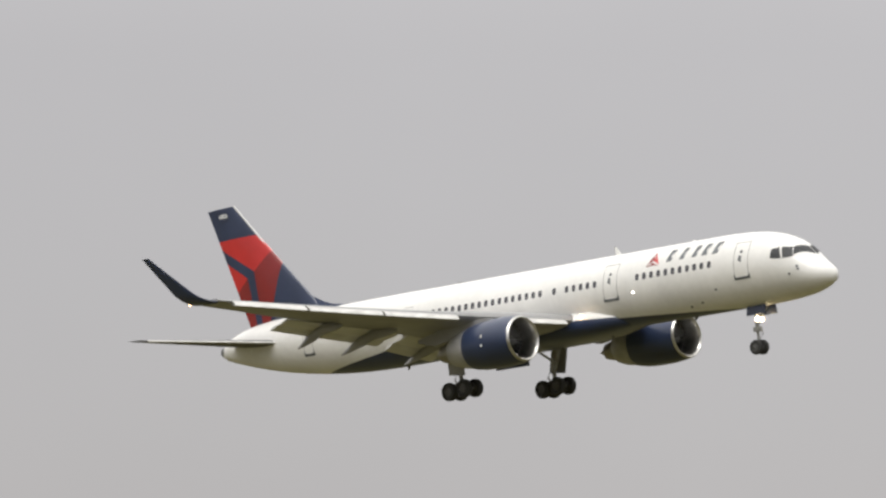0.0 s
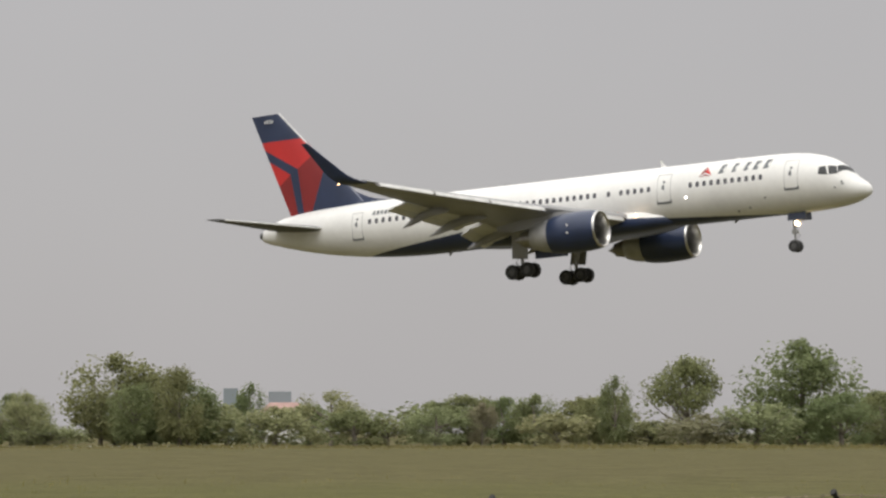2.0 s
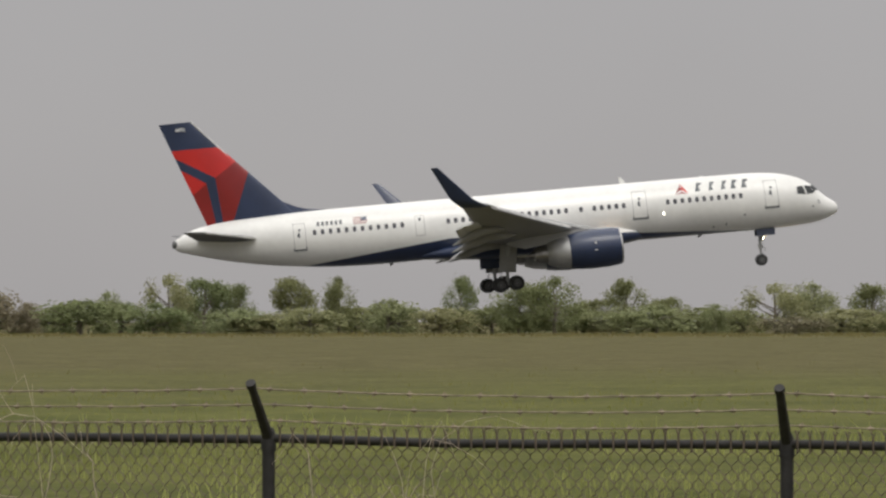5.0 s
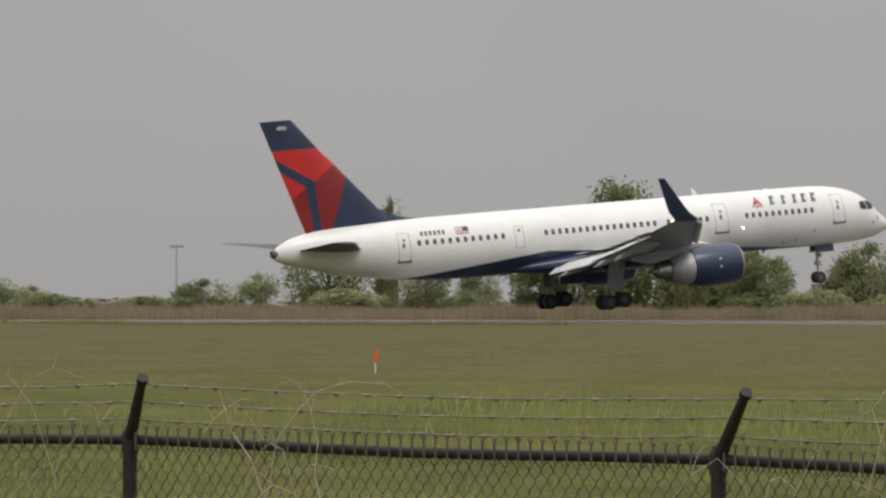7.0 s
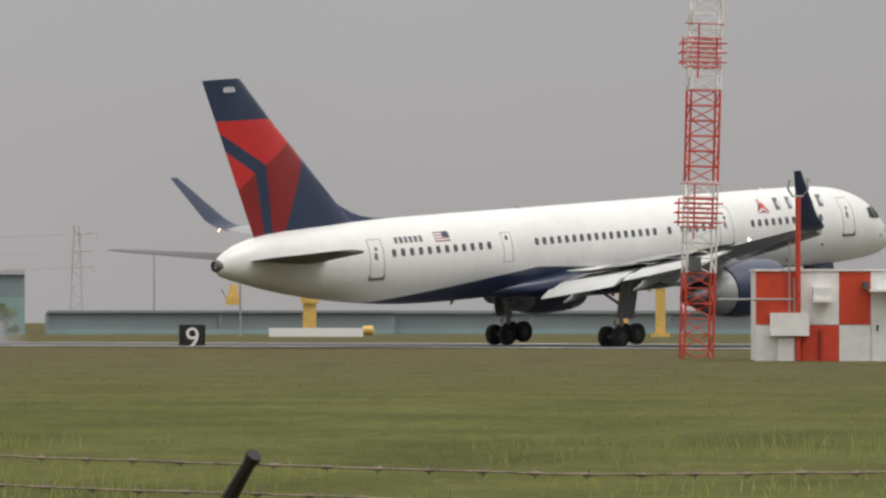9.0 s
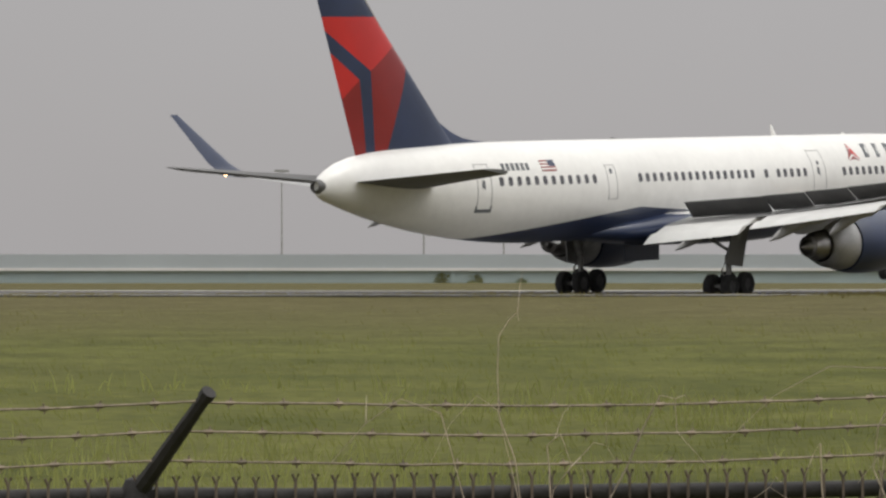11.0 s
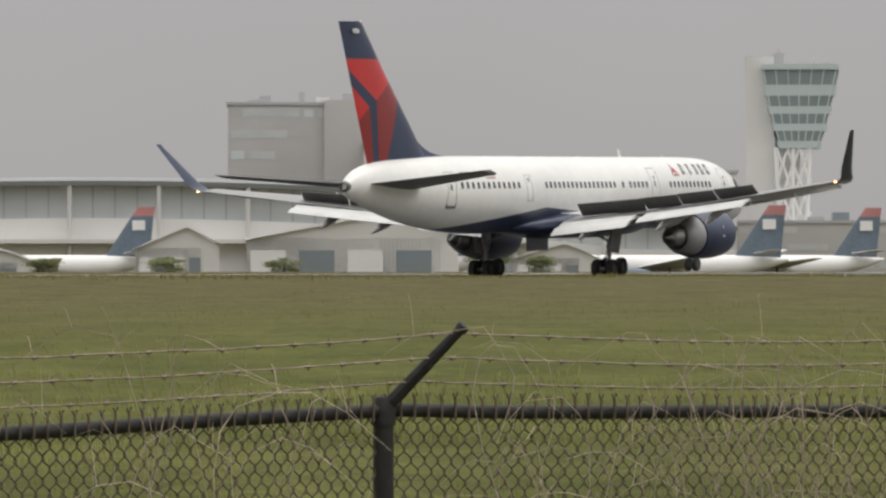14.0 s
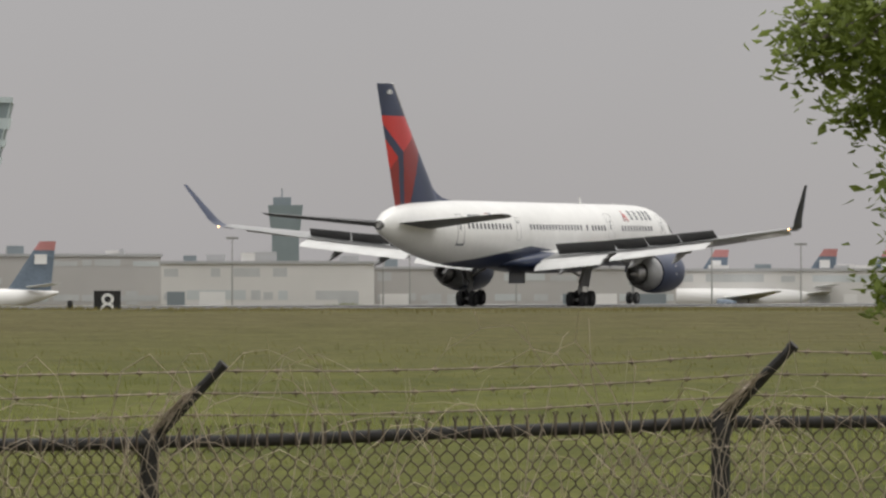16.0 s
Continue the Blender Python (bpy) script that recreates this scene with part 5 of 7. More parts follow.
def build_near_tree():
    """Branches of a tree close by that hang into the view at the end."""
    rng = random.Random(33)
    base = polar(103.5, 17.5)
    t = thing("tree", "leafy bright green tree close to the fence", "tree", pose(base.x, base.y, -1.7))
    t_inv = Matrix.Translation((base.x, base.y, -1.7)).inverted()
    s = Shape()
    s.tube([(0, 0, -0.3), (0.05, 0, 1.5), (-0.05, 0.1, 3.2), (0, 0, 5.5)], [0.16, 0.14, 0.11, 0.05], 10)
    v, f = [], []
    limbs = []
    for b, d, z, zs in ((98.20, 15.8, 1.92, 2.5), (98.38, 16.0, 2.02, 2.6), (98.58, 15.9, 1.86, 2.5), (98.90, 16.2, 1.72, 2.4), (99.18, 16.0, 1.84, 2.4), (99.48, 16.4, 1.66, 2.2), (98.78, 15.6, 2.12, 2.9), (99.18, 15.6, 2.02, 2.8), (99.68, 16.2, 1.95, 2.6),
                        (99.48, 15.8, 2.2, 2.9), (99.50, 16.0, 1.48, 2.0), (99.68, 16.5, 1.40, 1.9), (99.30, 16.0, 1.17, 1.7), (99.63, 16.2, 1.13, 1.7), (99.68, 16.0, 0.98, 1.5), (99.88, 16.2, 1.3, 2.0), (100.28, 16.0, 1.6, 2.2), (100.78, 16.4, 2.2, 2.6), (101.78, 15.8, 2.6, 2.8), (98.98, 15.7, 1.94, 2.7), (99.28, 16.1, 1.74, 2.3)):
        end = t_inv @ polar(b, d, z)
        st = Vector((0, 0, zs + 1.7 - 0.4))
        mid = st.lerp(end, 0.55) + Vector((0, 0, 0.18))
        pre = st.lerp(end, 0.8) + Vector((0, 0, 0.12))
        s.tube([st, mid, pre, end], [0.035, 0.02, 0.011, 0.004], 6)
        limbs += [(mid, pre), (pre, end), (pre, end), (pre.lerp(end, 0.5), end)]
    for k in range(26):
        a = rng.uniform(0, 6.283)
        z = rng.uniform(2.6, 5.6)
        out = Vector((math.cos(a), math.sin(a), 0)) * rng.uniform(0.8, 1.9)
        end = Vector((0, 0, z + rng.uniform(0.2, 0.8))) + out
        s.tube([(0, 0, z), Vector((0, 0, z)).lerp(end, 0.5), end], [0.03, 0.02, 0.006], 5)
        limbs += [(Vector((0, 0, z)).lerp(end, 0.4), end)]
    for p0, p1 in limbs:
        for i in range(120):
            p = p0.lerp(p1, rng.random()) + Vector((rng.gauss(0, 0.06), rng.gauss(0, 0.06), rng.gauss(0.005, 0.048)))
            nn = Vector((rng.gauss(0, 0.6), rng.gauss(0, 0.6), 1)).normalized()
            tt = nn.cross(Vector((rng.uniform(-1, 1), rng.uniform(-1, 1), 0.1))).normalized()
            u = nn.cross(tt)
            sz = rng.uniform(0.014, 0.030)
            o = len(v)
            v += [tuple(p + tt * sz), tuple(p + u * sz * 0.55 + tt * sz * 0.2 - nn * 0.004), tuple(p - tt * sz), tuple(p - u * sz * 0.55 + tt * sz * 0.2 - nn * 0.004)]
            f.append((o, o + 1, o + 2, o + 3))
    part("trunk", s, BARK, t)
    me = bpy.data.meshes.new("crown")
    me.from_pydata(v, [], f)
    me.materials.append(LEAFNEAR)
    part("crown", me, None, t)


build_near_tree()


# ---- small things on the field ----
def build_light_poles():
    for b, h in ((-35.33, 8.1), (-34.01, 9.95)):
        t = thing("floodlight_pole", "tall thin floodlight pole rising over the trees", "light pole", facing(b, 432, 0), "sports field floodlights")
        part("pole", Shape().tube([(0, 0, -0.3), (0, 0, h)], [0.10, 0.06], 8), STRUT, t)
        for k, z in enumerate((h - 0.1, h - 0.55, h - 1.0)):
            bar = part("crossbar", Shape().box(-0.85, 0.85, -0.04, 0.04, z - 0.04, z + 0.04), STRUT, t)
            for j in range(5 if k != 1 else 4):
                x = -0.72 + 0.36 * j + (0.18 if k == 1 else 0)
                part("floodlight", Shape().lathe([(0, 0.05), (0.05, 0.12), (0.22, 0.16)], (x, -0.05, z + 0.15), (0, -1, -0.4), 8), MARK, bar)


build_light_poles()


BRICK = mat("faded_brick", (0.33, 0.21, 0.185), 0.85, var=0.2, scale=0.8)


def build_brick_house():
    t = thing("brick_building", "far red-roofed brick building behind trees", "building", facing(-28.55, 640, 0))
    part("wall", Shape().box(-2.6, 3.2, 0, 6, 0, 3.9), CONCRETE, t)
    part("roof", Shape().rings([[(-2.9, -0.3, 3.9), (3.5, -0.3, 3.9), (3.5, 6.3, 3.9), (-2.9, 6.3, 3.9)], [(-1.5, 1.6, 5.0), (2.0, 1.6, 5.0), (2.0, 4.4, 5.0), (-1.5, 4.4, 5.0)]]), BRICK, t, "brick-red roof")
    part("wall", Shape().box(-1.7, 1.2, 4, 8, 0, 6.4), SLATE, t)
    part("wall", Shape().box(-7.4, -5.6, 4, 8, 0, 6.8), SLATE, t)
    for i in range(5):
        part("window", Shape().box(-2.2 + 1.1 * i, -1.6 + 1.1 * i, -0.04, 0.05, 2.2, 3.2), GLASSHAZED, t)


build_brick_house()


def lattice(t, h, w, n, bands, thick=0.035):
    """A square lattice mast: legs and braces in painted bands."""
    for k in range(bands):
        z0, z1 = h * k / bands, h * (k + 1) / bands
        m = MASTRED if k % 2 == 0 else MASTWHITE
        for x in (-w / 2, w / 2):
            for y in (-w / 2, w / 2):
                part("mast_leg", Shape().tube([(x, y, z0), (x, y, z1)], thick, 6), m, t)
        steps = max(1, n // bands)
        for j in range(steps):
            a, b = z0 + (z1 - z0) * j / steps, z0 + (z1 - z0) * (j + 1) / steps
            for (x0, y0), (x1, y1) in (((-1, -1), (1, -1)), ((1, -1), (1, 1)), ((1, 1), (-1, 1)), ((-1, 1), (-1, -1))):
                p, q = (x0 * w / 2, y0 * w / 2), (x1 * w / 2, y1 * w / 2)
                if j % 2:
                    p, q = q, p
                part("diagonal_brace", Shape().tube([(*p, a), (*q, b)], thick * 0.5, 4), m, t)
                part("crossbar", Shape().tube([(*p, b), (*q, b)], thick * 0.45, 4), m, t)


def build_masts():
    t = thing("antenna_mast", "small red and white checked antenna mast by the wood", "mast", facing(-16.98, 330, -0.1))
    for k in range(4):
        part("mast_panel", Shape().box(-0.48, 0.48, -0.4, 0.4, 0.05 + 0.92 * k, 0.95 + 0.92 * k), PANELWHITE if k % 2 == 0 else PANELRED, t)
        part("mast_brace", Shape().tube([(-0.45, -0.44, 0.1 + 0.92 * k), (0.45, -0.44, 0.9 + 0.92 * k)], 0.05, 5).tube([(0.45, -0.44, 0.1 + 0.92 * k), (-0.45, -0.44, 0.9 + 0.92 * k)], 0.05, 5), STRUT, t)
    part("pole", Shape().tube([(0, 0, 3.7), (0, 0, 6.2)], [0.09, 0.04], 8), MASTRED, t)
    part("crossbar", Shape().tube([(-0.6, 0, 3.9), (0.6, 0, 3.9)], 0.05, 6).tube([(-0.6, 0, 3.6), (-0.6, 0, 4.2)], 0.04, 6).tube([(0.6, 0, 3.6), (0.6, 0, 4.2)], 0.04, 6), MASTRED, t)

    p = polar(47.0, 178)
    t = thing("antenna_mast", "tall red and white lattice antenna mast in the grass", "mast", pose(p.x, p.y, -0.3, 0, 0, -47.0 + 9) @ pose(0, 0, 0, 0, 1.6, 0))
    lattice(t, 19.2, 1.02, 36, 6, 0.042)
    for z, n in ((5.3, 7), (10.9, 7)):
        s = Shape()
        for j in range(n):
            zz = z - 0.5 + j * 1.0 / (n - 1)
            ext = 0.95 if j % 2 else 0.7
            part("antenna_rod", Shape().tube([(-ext, -0.55, zz), (ext * 0.75, -0.55, zz)], 0.028, 5), MASTRED, t)
            part("antenna_rod", Shape().tube([(-ext * 0.9, 0.55, zz), (ext * 0.7, 0.55, zz)], 0.024, 5), MASTRED, t)
        for x in (-0.85, -0.3, 0.35):
            part("antenna_support", Shape().tube([(x, -0.55, z - 0.9 if x == -0.3 else z - 0.5), (x, -0.55, z + 1.0 if x == -0.3 else z + 0.5)], 0.03, 5), MASTRED, t)
        part("antenna_rod", Shape().tube([(-0.8, -0.55, z + 1.0), (0.6, -0.55, z + 1.0)], 0.02, 5), MASTRED, t)
    part("junction_box", Shape().box(-0.45, -0.02, -0.62, -0.52, 3.3, 3.75), DARKGREY, t)


build_masts()


def build_hut():
    d = 171
    t = thing("equipment_hut", "red and white checkered equipment hut in tall grass", "hut", facing(48.68, d, -0.25, 4))
    w, h, dp = 6.05, 3.15, 3.0
    part("body", Shape().box(-w / 2, w / 2, 0, dp, 0, h), PANELWHITE, t)
    xs = [-3.025, -1.66, -0.23, 0.83, 1.95, 3.025]
    for i in range(5):
        for j in range(2):
            red = (i + j) % 2 == (0 if j else 1)
            red = (j == 1 and i in (0, 2, 4)) or (j == 0 and i == 1)
            part("panel", Shape().box(xs[i] + 0.01, xs[i + 1] - 0.01, -0.045, 0.0, 0.02 + j * (1.34), 1.33 + j * 1.80), PANELRED if red else PANELWHITE, t)
    for j in range(2):
        part("panel", Shape().box(w / 2, w / 2 + 0.04, 0.05, dp - 0.05, 0.02 + j * 1.34, 1.33 + j * 1.8), PANELRED if j == 0 else PANELWHITE, t)
    part("roof", Shape().box(-w / 2 - 0.06, w / 2 + 0.06, -0.1, dp + 0.06, h, h + 0.07), PANELWHITE, t)
    door = part("door", Shape().box(0.88, 1.90, -0.085, -0.046, 0.1, 2.45), PANELWHITE, t, "white metal door")
    part("handle", Shape().box(1.02, 1.08, -0.14, -0.085, 1.15, 1.35), DARKGREY, door)
    part("canopy", Shape().box(0.75, 2.4, -0.75, -0.046, 2.45, 2.53).box(1.0, 1.9, -0.10, -0.046, 2.53, 2.8), PANELWHITE, t)
    part("air_conditioner", Shape().box(-1.1, -0.5, -0.45, -0.046, 2.15, 2.6).box(-1.15, -0.45, -0.55, -0.3, 2.1, 2.2), PANELWHITE, t)
    part("junction_box", Shape().box(-2.55, -1.25, -0.45, -0.046, 0.98, 1.75), PANELWHITE, t)
    part("junction_box", Shape().box(-2.3, -1.75, -0.3, -0.046, 0.02, 0.9), CONCRETE, t)
    part("conduit", Shape().tube([(-0.85, -0.1, 0), (-0.85, -0.1, 1.2)], 0.06, 8).tube([(1.85, -0.12, 0), (1.85, -0.12, 1.3)], 0.05, 8), TRUCKRED, t)
    part("wall_lamp", Shape().box(0.55, 0.75, -0.25, -0.046, 2.55, 2.8), DARKGREY, t)
    part("railing", Shape().tube([(-4.3, -0.2, 2.2), (-1.7, -0.2, 2.2)], 0.04, 6).tube([(-1.72, -0.2, 1.75), (-1.72, -0.2, 2.9)], 0.05, 6).tube([(-1.9, -0.2, 1.75), (-1.9, -0.2, 4.1)], 0.03, 6), STRUT, t)
    t2 = part("vent_pole", Shape().tube([(-1.62, -0.3, 0.2), (-1.62, -0.3, 5.6)], 0.09, 10), MASTRED, t, "red pole beside the hut")
    part("hooked_sensor", Shape().tube([(-1.9, -0.3, 6.2), (-1.95, -0.3, 5.9), (-1.8, -0.3, 5.65), (-1.45, -0.3, 5.65), (-1.28, -0.3, 5.9), (-1.32, -0.3, 6.2)], 0.045, 6).tube([(-1.35, -0.3, 6.2), (-1.28, -0.3, 6.24), (-1.2, -0.3, 6.2)], 0.04, 6), STRUT, t2)


build_hut()


def build_sign(text, b, d, z, wide):
    t = thing("distance_sign", "black runway distance sign with white number " + text, "sign", facing(b, d, z, 6), "runway distance signs")
    h = wide * 1.0
    part("board", Shape().box(-wide / 2, wide / 2, 0, 0.32, 0.12, 0.12 + h), SIGNBLACK, t)
    part("leg", Shape().box(-wide / 2 + 0.12, -wide / 2 + 0.2, 0.1, 0.2, -0.6, 0.12), STRUT, t)
    part("leg", Shape().box(wide / 2 - 0.2, wide / 2 - 0.12, 0.1, 0.2, -0.6, 0.12), STRUT, t)
    lettering(text, h * 1.15, SIGNWHITE, t, pose(0, -0.02, 0.12 + h * 0.10, 90, 0, 0), "number")


build_sign("9", 41.33, 250, -0.34, 1.28)
build_sign("8", 90.6, 235, -0.28, 1.22)
t_box = thing("marker_box", "small black box beside the distance sign", "box", facing(90.18, 235, -0.15))
part("body", Shape().box(-0.12, 0.12, 0, 0.25, -0.3, 0.75), SIGNBLACK, t_box)


def build_stakes():
    for b, d, h in ((-6.15, 118, 0.25), (21.84, 120, 0.3), (31.75, 82, 0.45), (45.95 + 5.3, 120, 0.45), (72.15, 62, 0.36),):
        z = ground_z(d)
        t = thing("survey_stake", "thin white stake with an orange flag in grass", "stake", facing(b, d, z), "survey stakes")
        part("stake", Shape().box(-0.016, 0.016, -0.01, 0.01, -0.15, h + 0.22), MASTWHITE, t)
        part("flag_strip", Shape().rings([[(-0.03, -0.014, h - 0.05), (0.03, -0.014, h - 0.05), (0.03, 0.014, h - 0.05), (-0.03, 0.014, h - 0.05)], [(-0.03, -0.014, h + 0.12), (0.05, -0.014, h + 0.12), (0.05, 0.014, h + 0.12), (-0.03, 0.014, h + 0.12)], [(0.0, -0.012, h + 0.24), (0.07, -0.012, h + 0.26), (0.07, 0.012, h + 0.26), (0.0, 0.012, h + 0.24)]]), ORANGE, t, "orange plastic flag")
    for b, h in ((-12.6, 0.75), (-12.1, 1.15), (-12.32, 0.9), (-10.1, 0.75)):
        t = thing("orange_marker", "slim orange marker post on the field", "marker", facing(b, 290, -0.1), "orange field markers")
        part("post", Shape().tube([(0, 0, -0.2), (0, 0, h * 0.6)], 0.06, 8), ORANGE, t)
        part("base", Shape().lathe([(0, 0.22), (0.12, 0.2), (0.14, 0.1)], (0, 0, 0), (0, 0, 1), 10), DARKGREY, t)


build_stakes()


def build_windsock():
    p = polar(77.52, 115)
    t = thing("windsock", "bright orange windsock drooping from a peach pole", "windsock", facing(77.52, 115, -0.55))
    part("pole", Shape().tube([(-0.06, 0, -0.3), (0.0, 0, 3.0), (0.04, 0, 5.45)], [0.13, 0.12, 0.105], 12), WOODPOLE, t, "peach painted wooden pole")
    part("pole_band", Shape().lathe([(0, 0.135), (0.14, 0.135), (0.16, 0.12)], (0.02, 0, 4.1), (0, 0, 1), 12).lathe([(0, 0.13), (0.1, 0.13)], (0.025, 0, 4.35), (0, 0, 1), 12), WOODPOLE, t)
    part("mast_tip", Shape().tube([(0.04, 0, 5.4), (0.05, 0, 7.4)], 0.05, 8), TRUCKRED, t)
    part("top_lamp", Shape().lathe([(0, 0.05), (0.1, 0.12), (0.3, 0.1), (0.42, 0.02)], (0.05, 0, 7.35), (0, 0, 1), 10), TRUCKRED, t, "red lamp on top")
    part("ring", Shape().lathe([(-0.03, 0.56), (0.03, 0.56), (0.03, 0.52), (-0.03, 0.52)], (0.30, 0, 6.42), (1, 0, -0.08), 28), STRUT, t)
    spine = [((0.45, 0, 6.42), 0.44), ((0.41, 0, 6.42), 0.54), ((0.32, 0, 6.42), 0.59), ((0.0, 0, 6.44), 0.58), ((-0.45, 0, 6.42), 0.53), ((-0.9, 0, 6.36), 0.48), ((-1.2, 0, 6.26), 0.46), ((-1.42, 0, 6.08), 0.42), ((-1.7, 0, 5.82), 0.36), ((-2.05, 0, 5.52), 0.31), ((-2.45, 0, 5.22), 0.26), ((-2.72, 0, 5.04), 0.225), ((-2.9, 0, 4.94), 0.20)]
    s = Shape()
    rows = []
    for i, (c, r) in enumerate(spine):
        a = Vector(spine[max(0, i - 1)][0])
        b = Vector(spine[min(len(spine) - 1, i + 1)][0])
        d = (b - a).normalized()
        side = Vector((0, 1, 0))
        up = side.cross(d)
        row = []
        for j in range(28):
            q = 2 * math.pi * j / 28
            rr = r * (1 + 0.035 * noise.noise(Vector((i * 0.9, math.cos(q) * 2, math.sin(q) * 2))) + (0.05 * math.sin(3 * q + i) if 5 <= i <= 8 else 0))
            row.append(Vector(c) + side * (rr * math.cos(q)) + up * (rr * math.sin(q) * (1.0 if i < 9 else 0.92)))
        rows.append(row)
    s.rings(rows, 0, False)
    inner = [[Vector(c) + (p2 - Vector(c)) * 0.97 for p2 in row] for (c, r), row in zip(spine, rows)]
    s.rings(inner, 0, False)
    part("sock", s, ORANGE, t, "orange fabric sock")
    part("sock_end", Shape().lathe([(0.05, 0.01), (0.04, 0.19)], (-2.86, 0, 4.96), (-0.85, 0, -0.5), 20), TRUCKRED, t)


build_windsock()


def build_cabinet():
    t = thing("meter_stand", "grey metal box on a small post frame", "utility stand", facing(78.14, 128, ground_z(128)))
    for x in (-0.46, 0.46):
        part("post", Shape().tube([(x, 0, -0.2), (x, 0, 1.12)], 0.03, 8), STRUT, t)
        part("post", Shape().tube([(x + 0.06, 0.2, -0.2), (x + 0.06, 0.2, 1.05)], 0.025, 8), STRUT, t)
    part("box", Shape().box(-0.08, 0.20, -0.1, 0.12, 0.82, 1.16), PALEWHITE, t, "pale metal box")
    part("post", Shape().tube([(0.04, 0, -0.2), (0.04, 0, 0.9)], 0.045, 8).tube([(0.13, 0, -0.2), (0.13, 0, 0.85)], 0.03, 8), PALEWHITE, t)
    part("crossbar", Shape().tube([(-0.46, 0, 0.1), (0.46, 0, 0.1)], 0.02, 6), STRUT, t)


build_cabinet()


# ---- works traffic beyond the runway ----
def build_trucks():
    def lorry(b, d, ln, h, body, cabm, label, turn=0):
        t = thing("lorry", label, "truck", facing(b, d, 0.05, turn), "parked works traffic")
        part("cargo_body", Shape().box(-ln / 2 + 0.9, ln / 2, -0.6, 0.6, 0.55, h), body, t)
        cab = part("cab", Shape().rings([[(-ln / 2, -0.6, 0.45), (-ln / 2 + 0.85, -0.6, 0.45), (-ln / 2 + 0.85, 0.6, 0.45), (-ln / 2, 0.6, 0.45)], [(-ln / 2, -0.6, 1.0), (-ln / 2 + 0.85, -0.6, 1.0), (-ln / 2 + 0.85, 0.6, 1.0), (-ln / 2, 0.6, 1.0)], [(-ln / 2 + 0.25, -0.55, h * 0.86), (-ln / 2 + 0.85, -0.55, h * 0.86), (-ln / 2 + 0.85, 0.55, h * 0.86), (-ln / 2 + 0.25, 0.55, h * 0.86)]]), cabm, t)
        part("cab_window", Shape().box(-ln / 2 + 0.32, -ln / 2 + 0.7, -0.62, -0.6, h * 0.55, h * 0.78), GLASSHAZED, cab)
        for x in (-ln / 2 + 0.45, ln / 2 - 0.9, ln / 2 - 0.35):
            part("wheel", Shape().lathe([(0, 0.05), (0, 0.28), (0.2, 0.28), (0.2, 0.05)], (x, -0.62, 0.28), (0, 1, 0), 12), RUBBER, t)

    lorry(31.35, 430, 2.2, 1.75, PALEWHITE, PALEWHITE, "white box lorry parked beyond the runway")
    lorry(31.75, 436, 2.6, 1.9, PALEWHITE, PALEWHITE, "white lorry with a pale body", 8)
    lorry(32.55, 432, 2.6, 2.1, PALEWHITE, PALEWHITE, "white high-sided lorry by the gravel heap", -5)
    lorry(33.0, 428, 1.7, 1.1, PALEWHITE, PALEWHITE, "small white van by the gravel heap")
    lorry(30.05, 432, 1.9, 1.2, PALEWHITE, PALEWHITE, "small white works van")
    lorry(36.2, 430, 2.6, 0.9, TRUCKRED, TRUCKRED, "low dark red works lorry")
    t = thing("mixer_truck", "red concrete mixer truck beyond the runway", "truck", facing(30.6, 428, 0.05), "parked works traffic")
    part("drum", Shape().lathe([(-2.5, 0.35), (-2.2, 0.62), (-0.6, 0.74), (0.8, 0.66), (2.0, 0.38), (2.3, 0.3)], (-0.2, 0, 1.75), (1, 0, -0.16), 16, 0, True), TRUCKRED, t, "tilted red mixer drum")
    part("chassis", Shape().box(-2.6, 2.8, -0.5, 0.5, 0.45, 0.75), TRUCKRED, t)
    part("cab", Shape().box(1.5, 2.8, -0.6, 0.6, 0.6, 1.6), TRUCKRED, t)
    for x in (-2, -1.3, 2.2):
        part("wheel", Shape().lathe([(0, 0.05), (0, 0.32), (0.2, 0.32), (0.2, 0.05)], (x, -0.6, 0.32), (0, 1, 0), 12), RUBBER, t)
    t = thing("excavator", "yellow excavator with a bent arm", "excavator", facing(31.02, 426, 0.05), "parked works traffic")
    part("arm", Shape().tube([(-0.5, 0, 0.8), (0.1, 0, 1.9), (0.55, 0, 2.3), (0.75, 0, 1.1)], [0.18, 0.16, 0.13, 0.1], 6), YELLOW, t)
    part("body", Shape().box(-0.9, 0.2, -0.5, 0.5, 0.3, 1.1), YELLOW, t)
    part("track", Shape().box(-1.1, 0.4, -0.6, 0.6, -0.15, 0.3), DARKGREY, t)
    for b, d, w, h in ((32.15, 436, 6.2, 1.7), (30.9, 432, 4.0, 0.8), (76.4, 360, 9.0, 0.7)):
        s = Shape()
        rows = []
        for k in range(7):
            u = k / 6
            rows.append([(w / 2 * (1 - u) ** 0.9 * math.cos(a) * (1 + 0.08 * math.sin(3 * a + k)), 1.8 * (1 - u) * math.sin(a), h * u - 0.1) for a in (2 * math.pi * j / 18 for j in range(18))])
        t = thing("gravel_heap", "grey-brown heap of gravel beyond the runway", "gravel heap", facing(b, d, 0))
        part("mound", s.rings(rows), DIRT, t)


build_trucks()


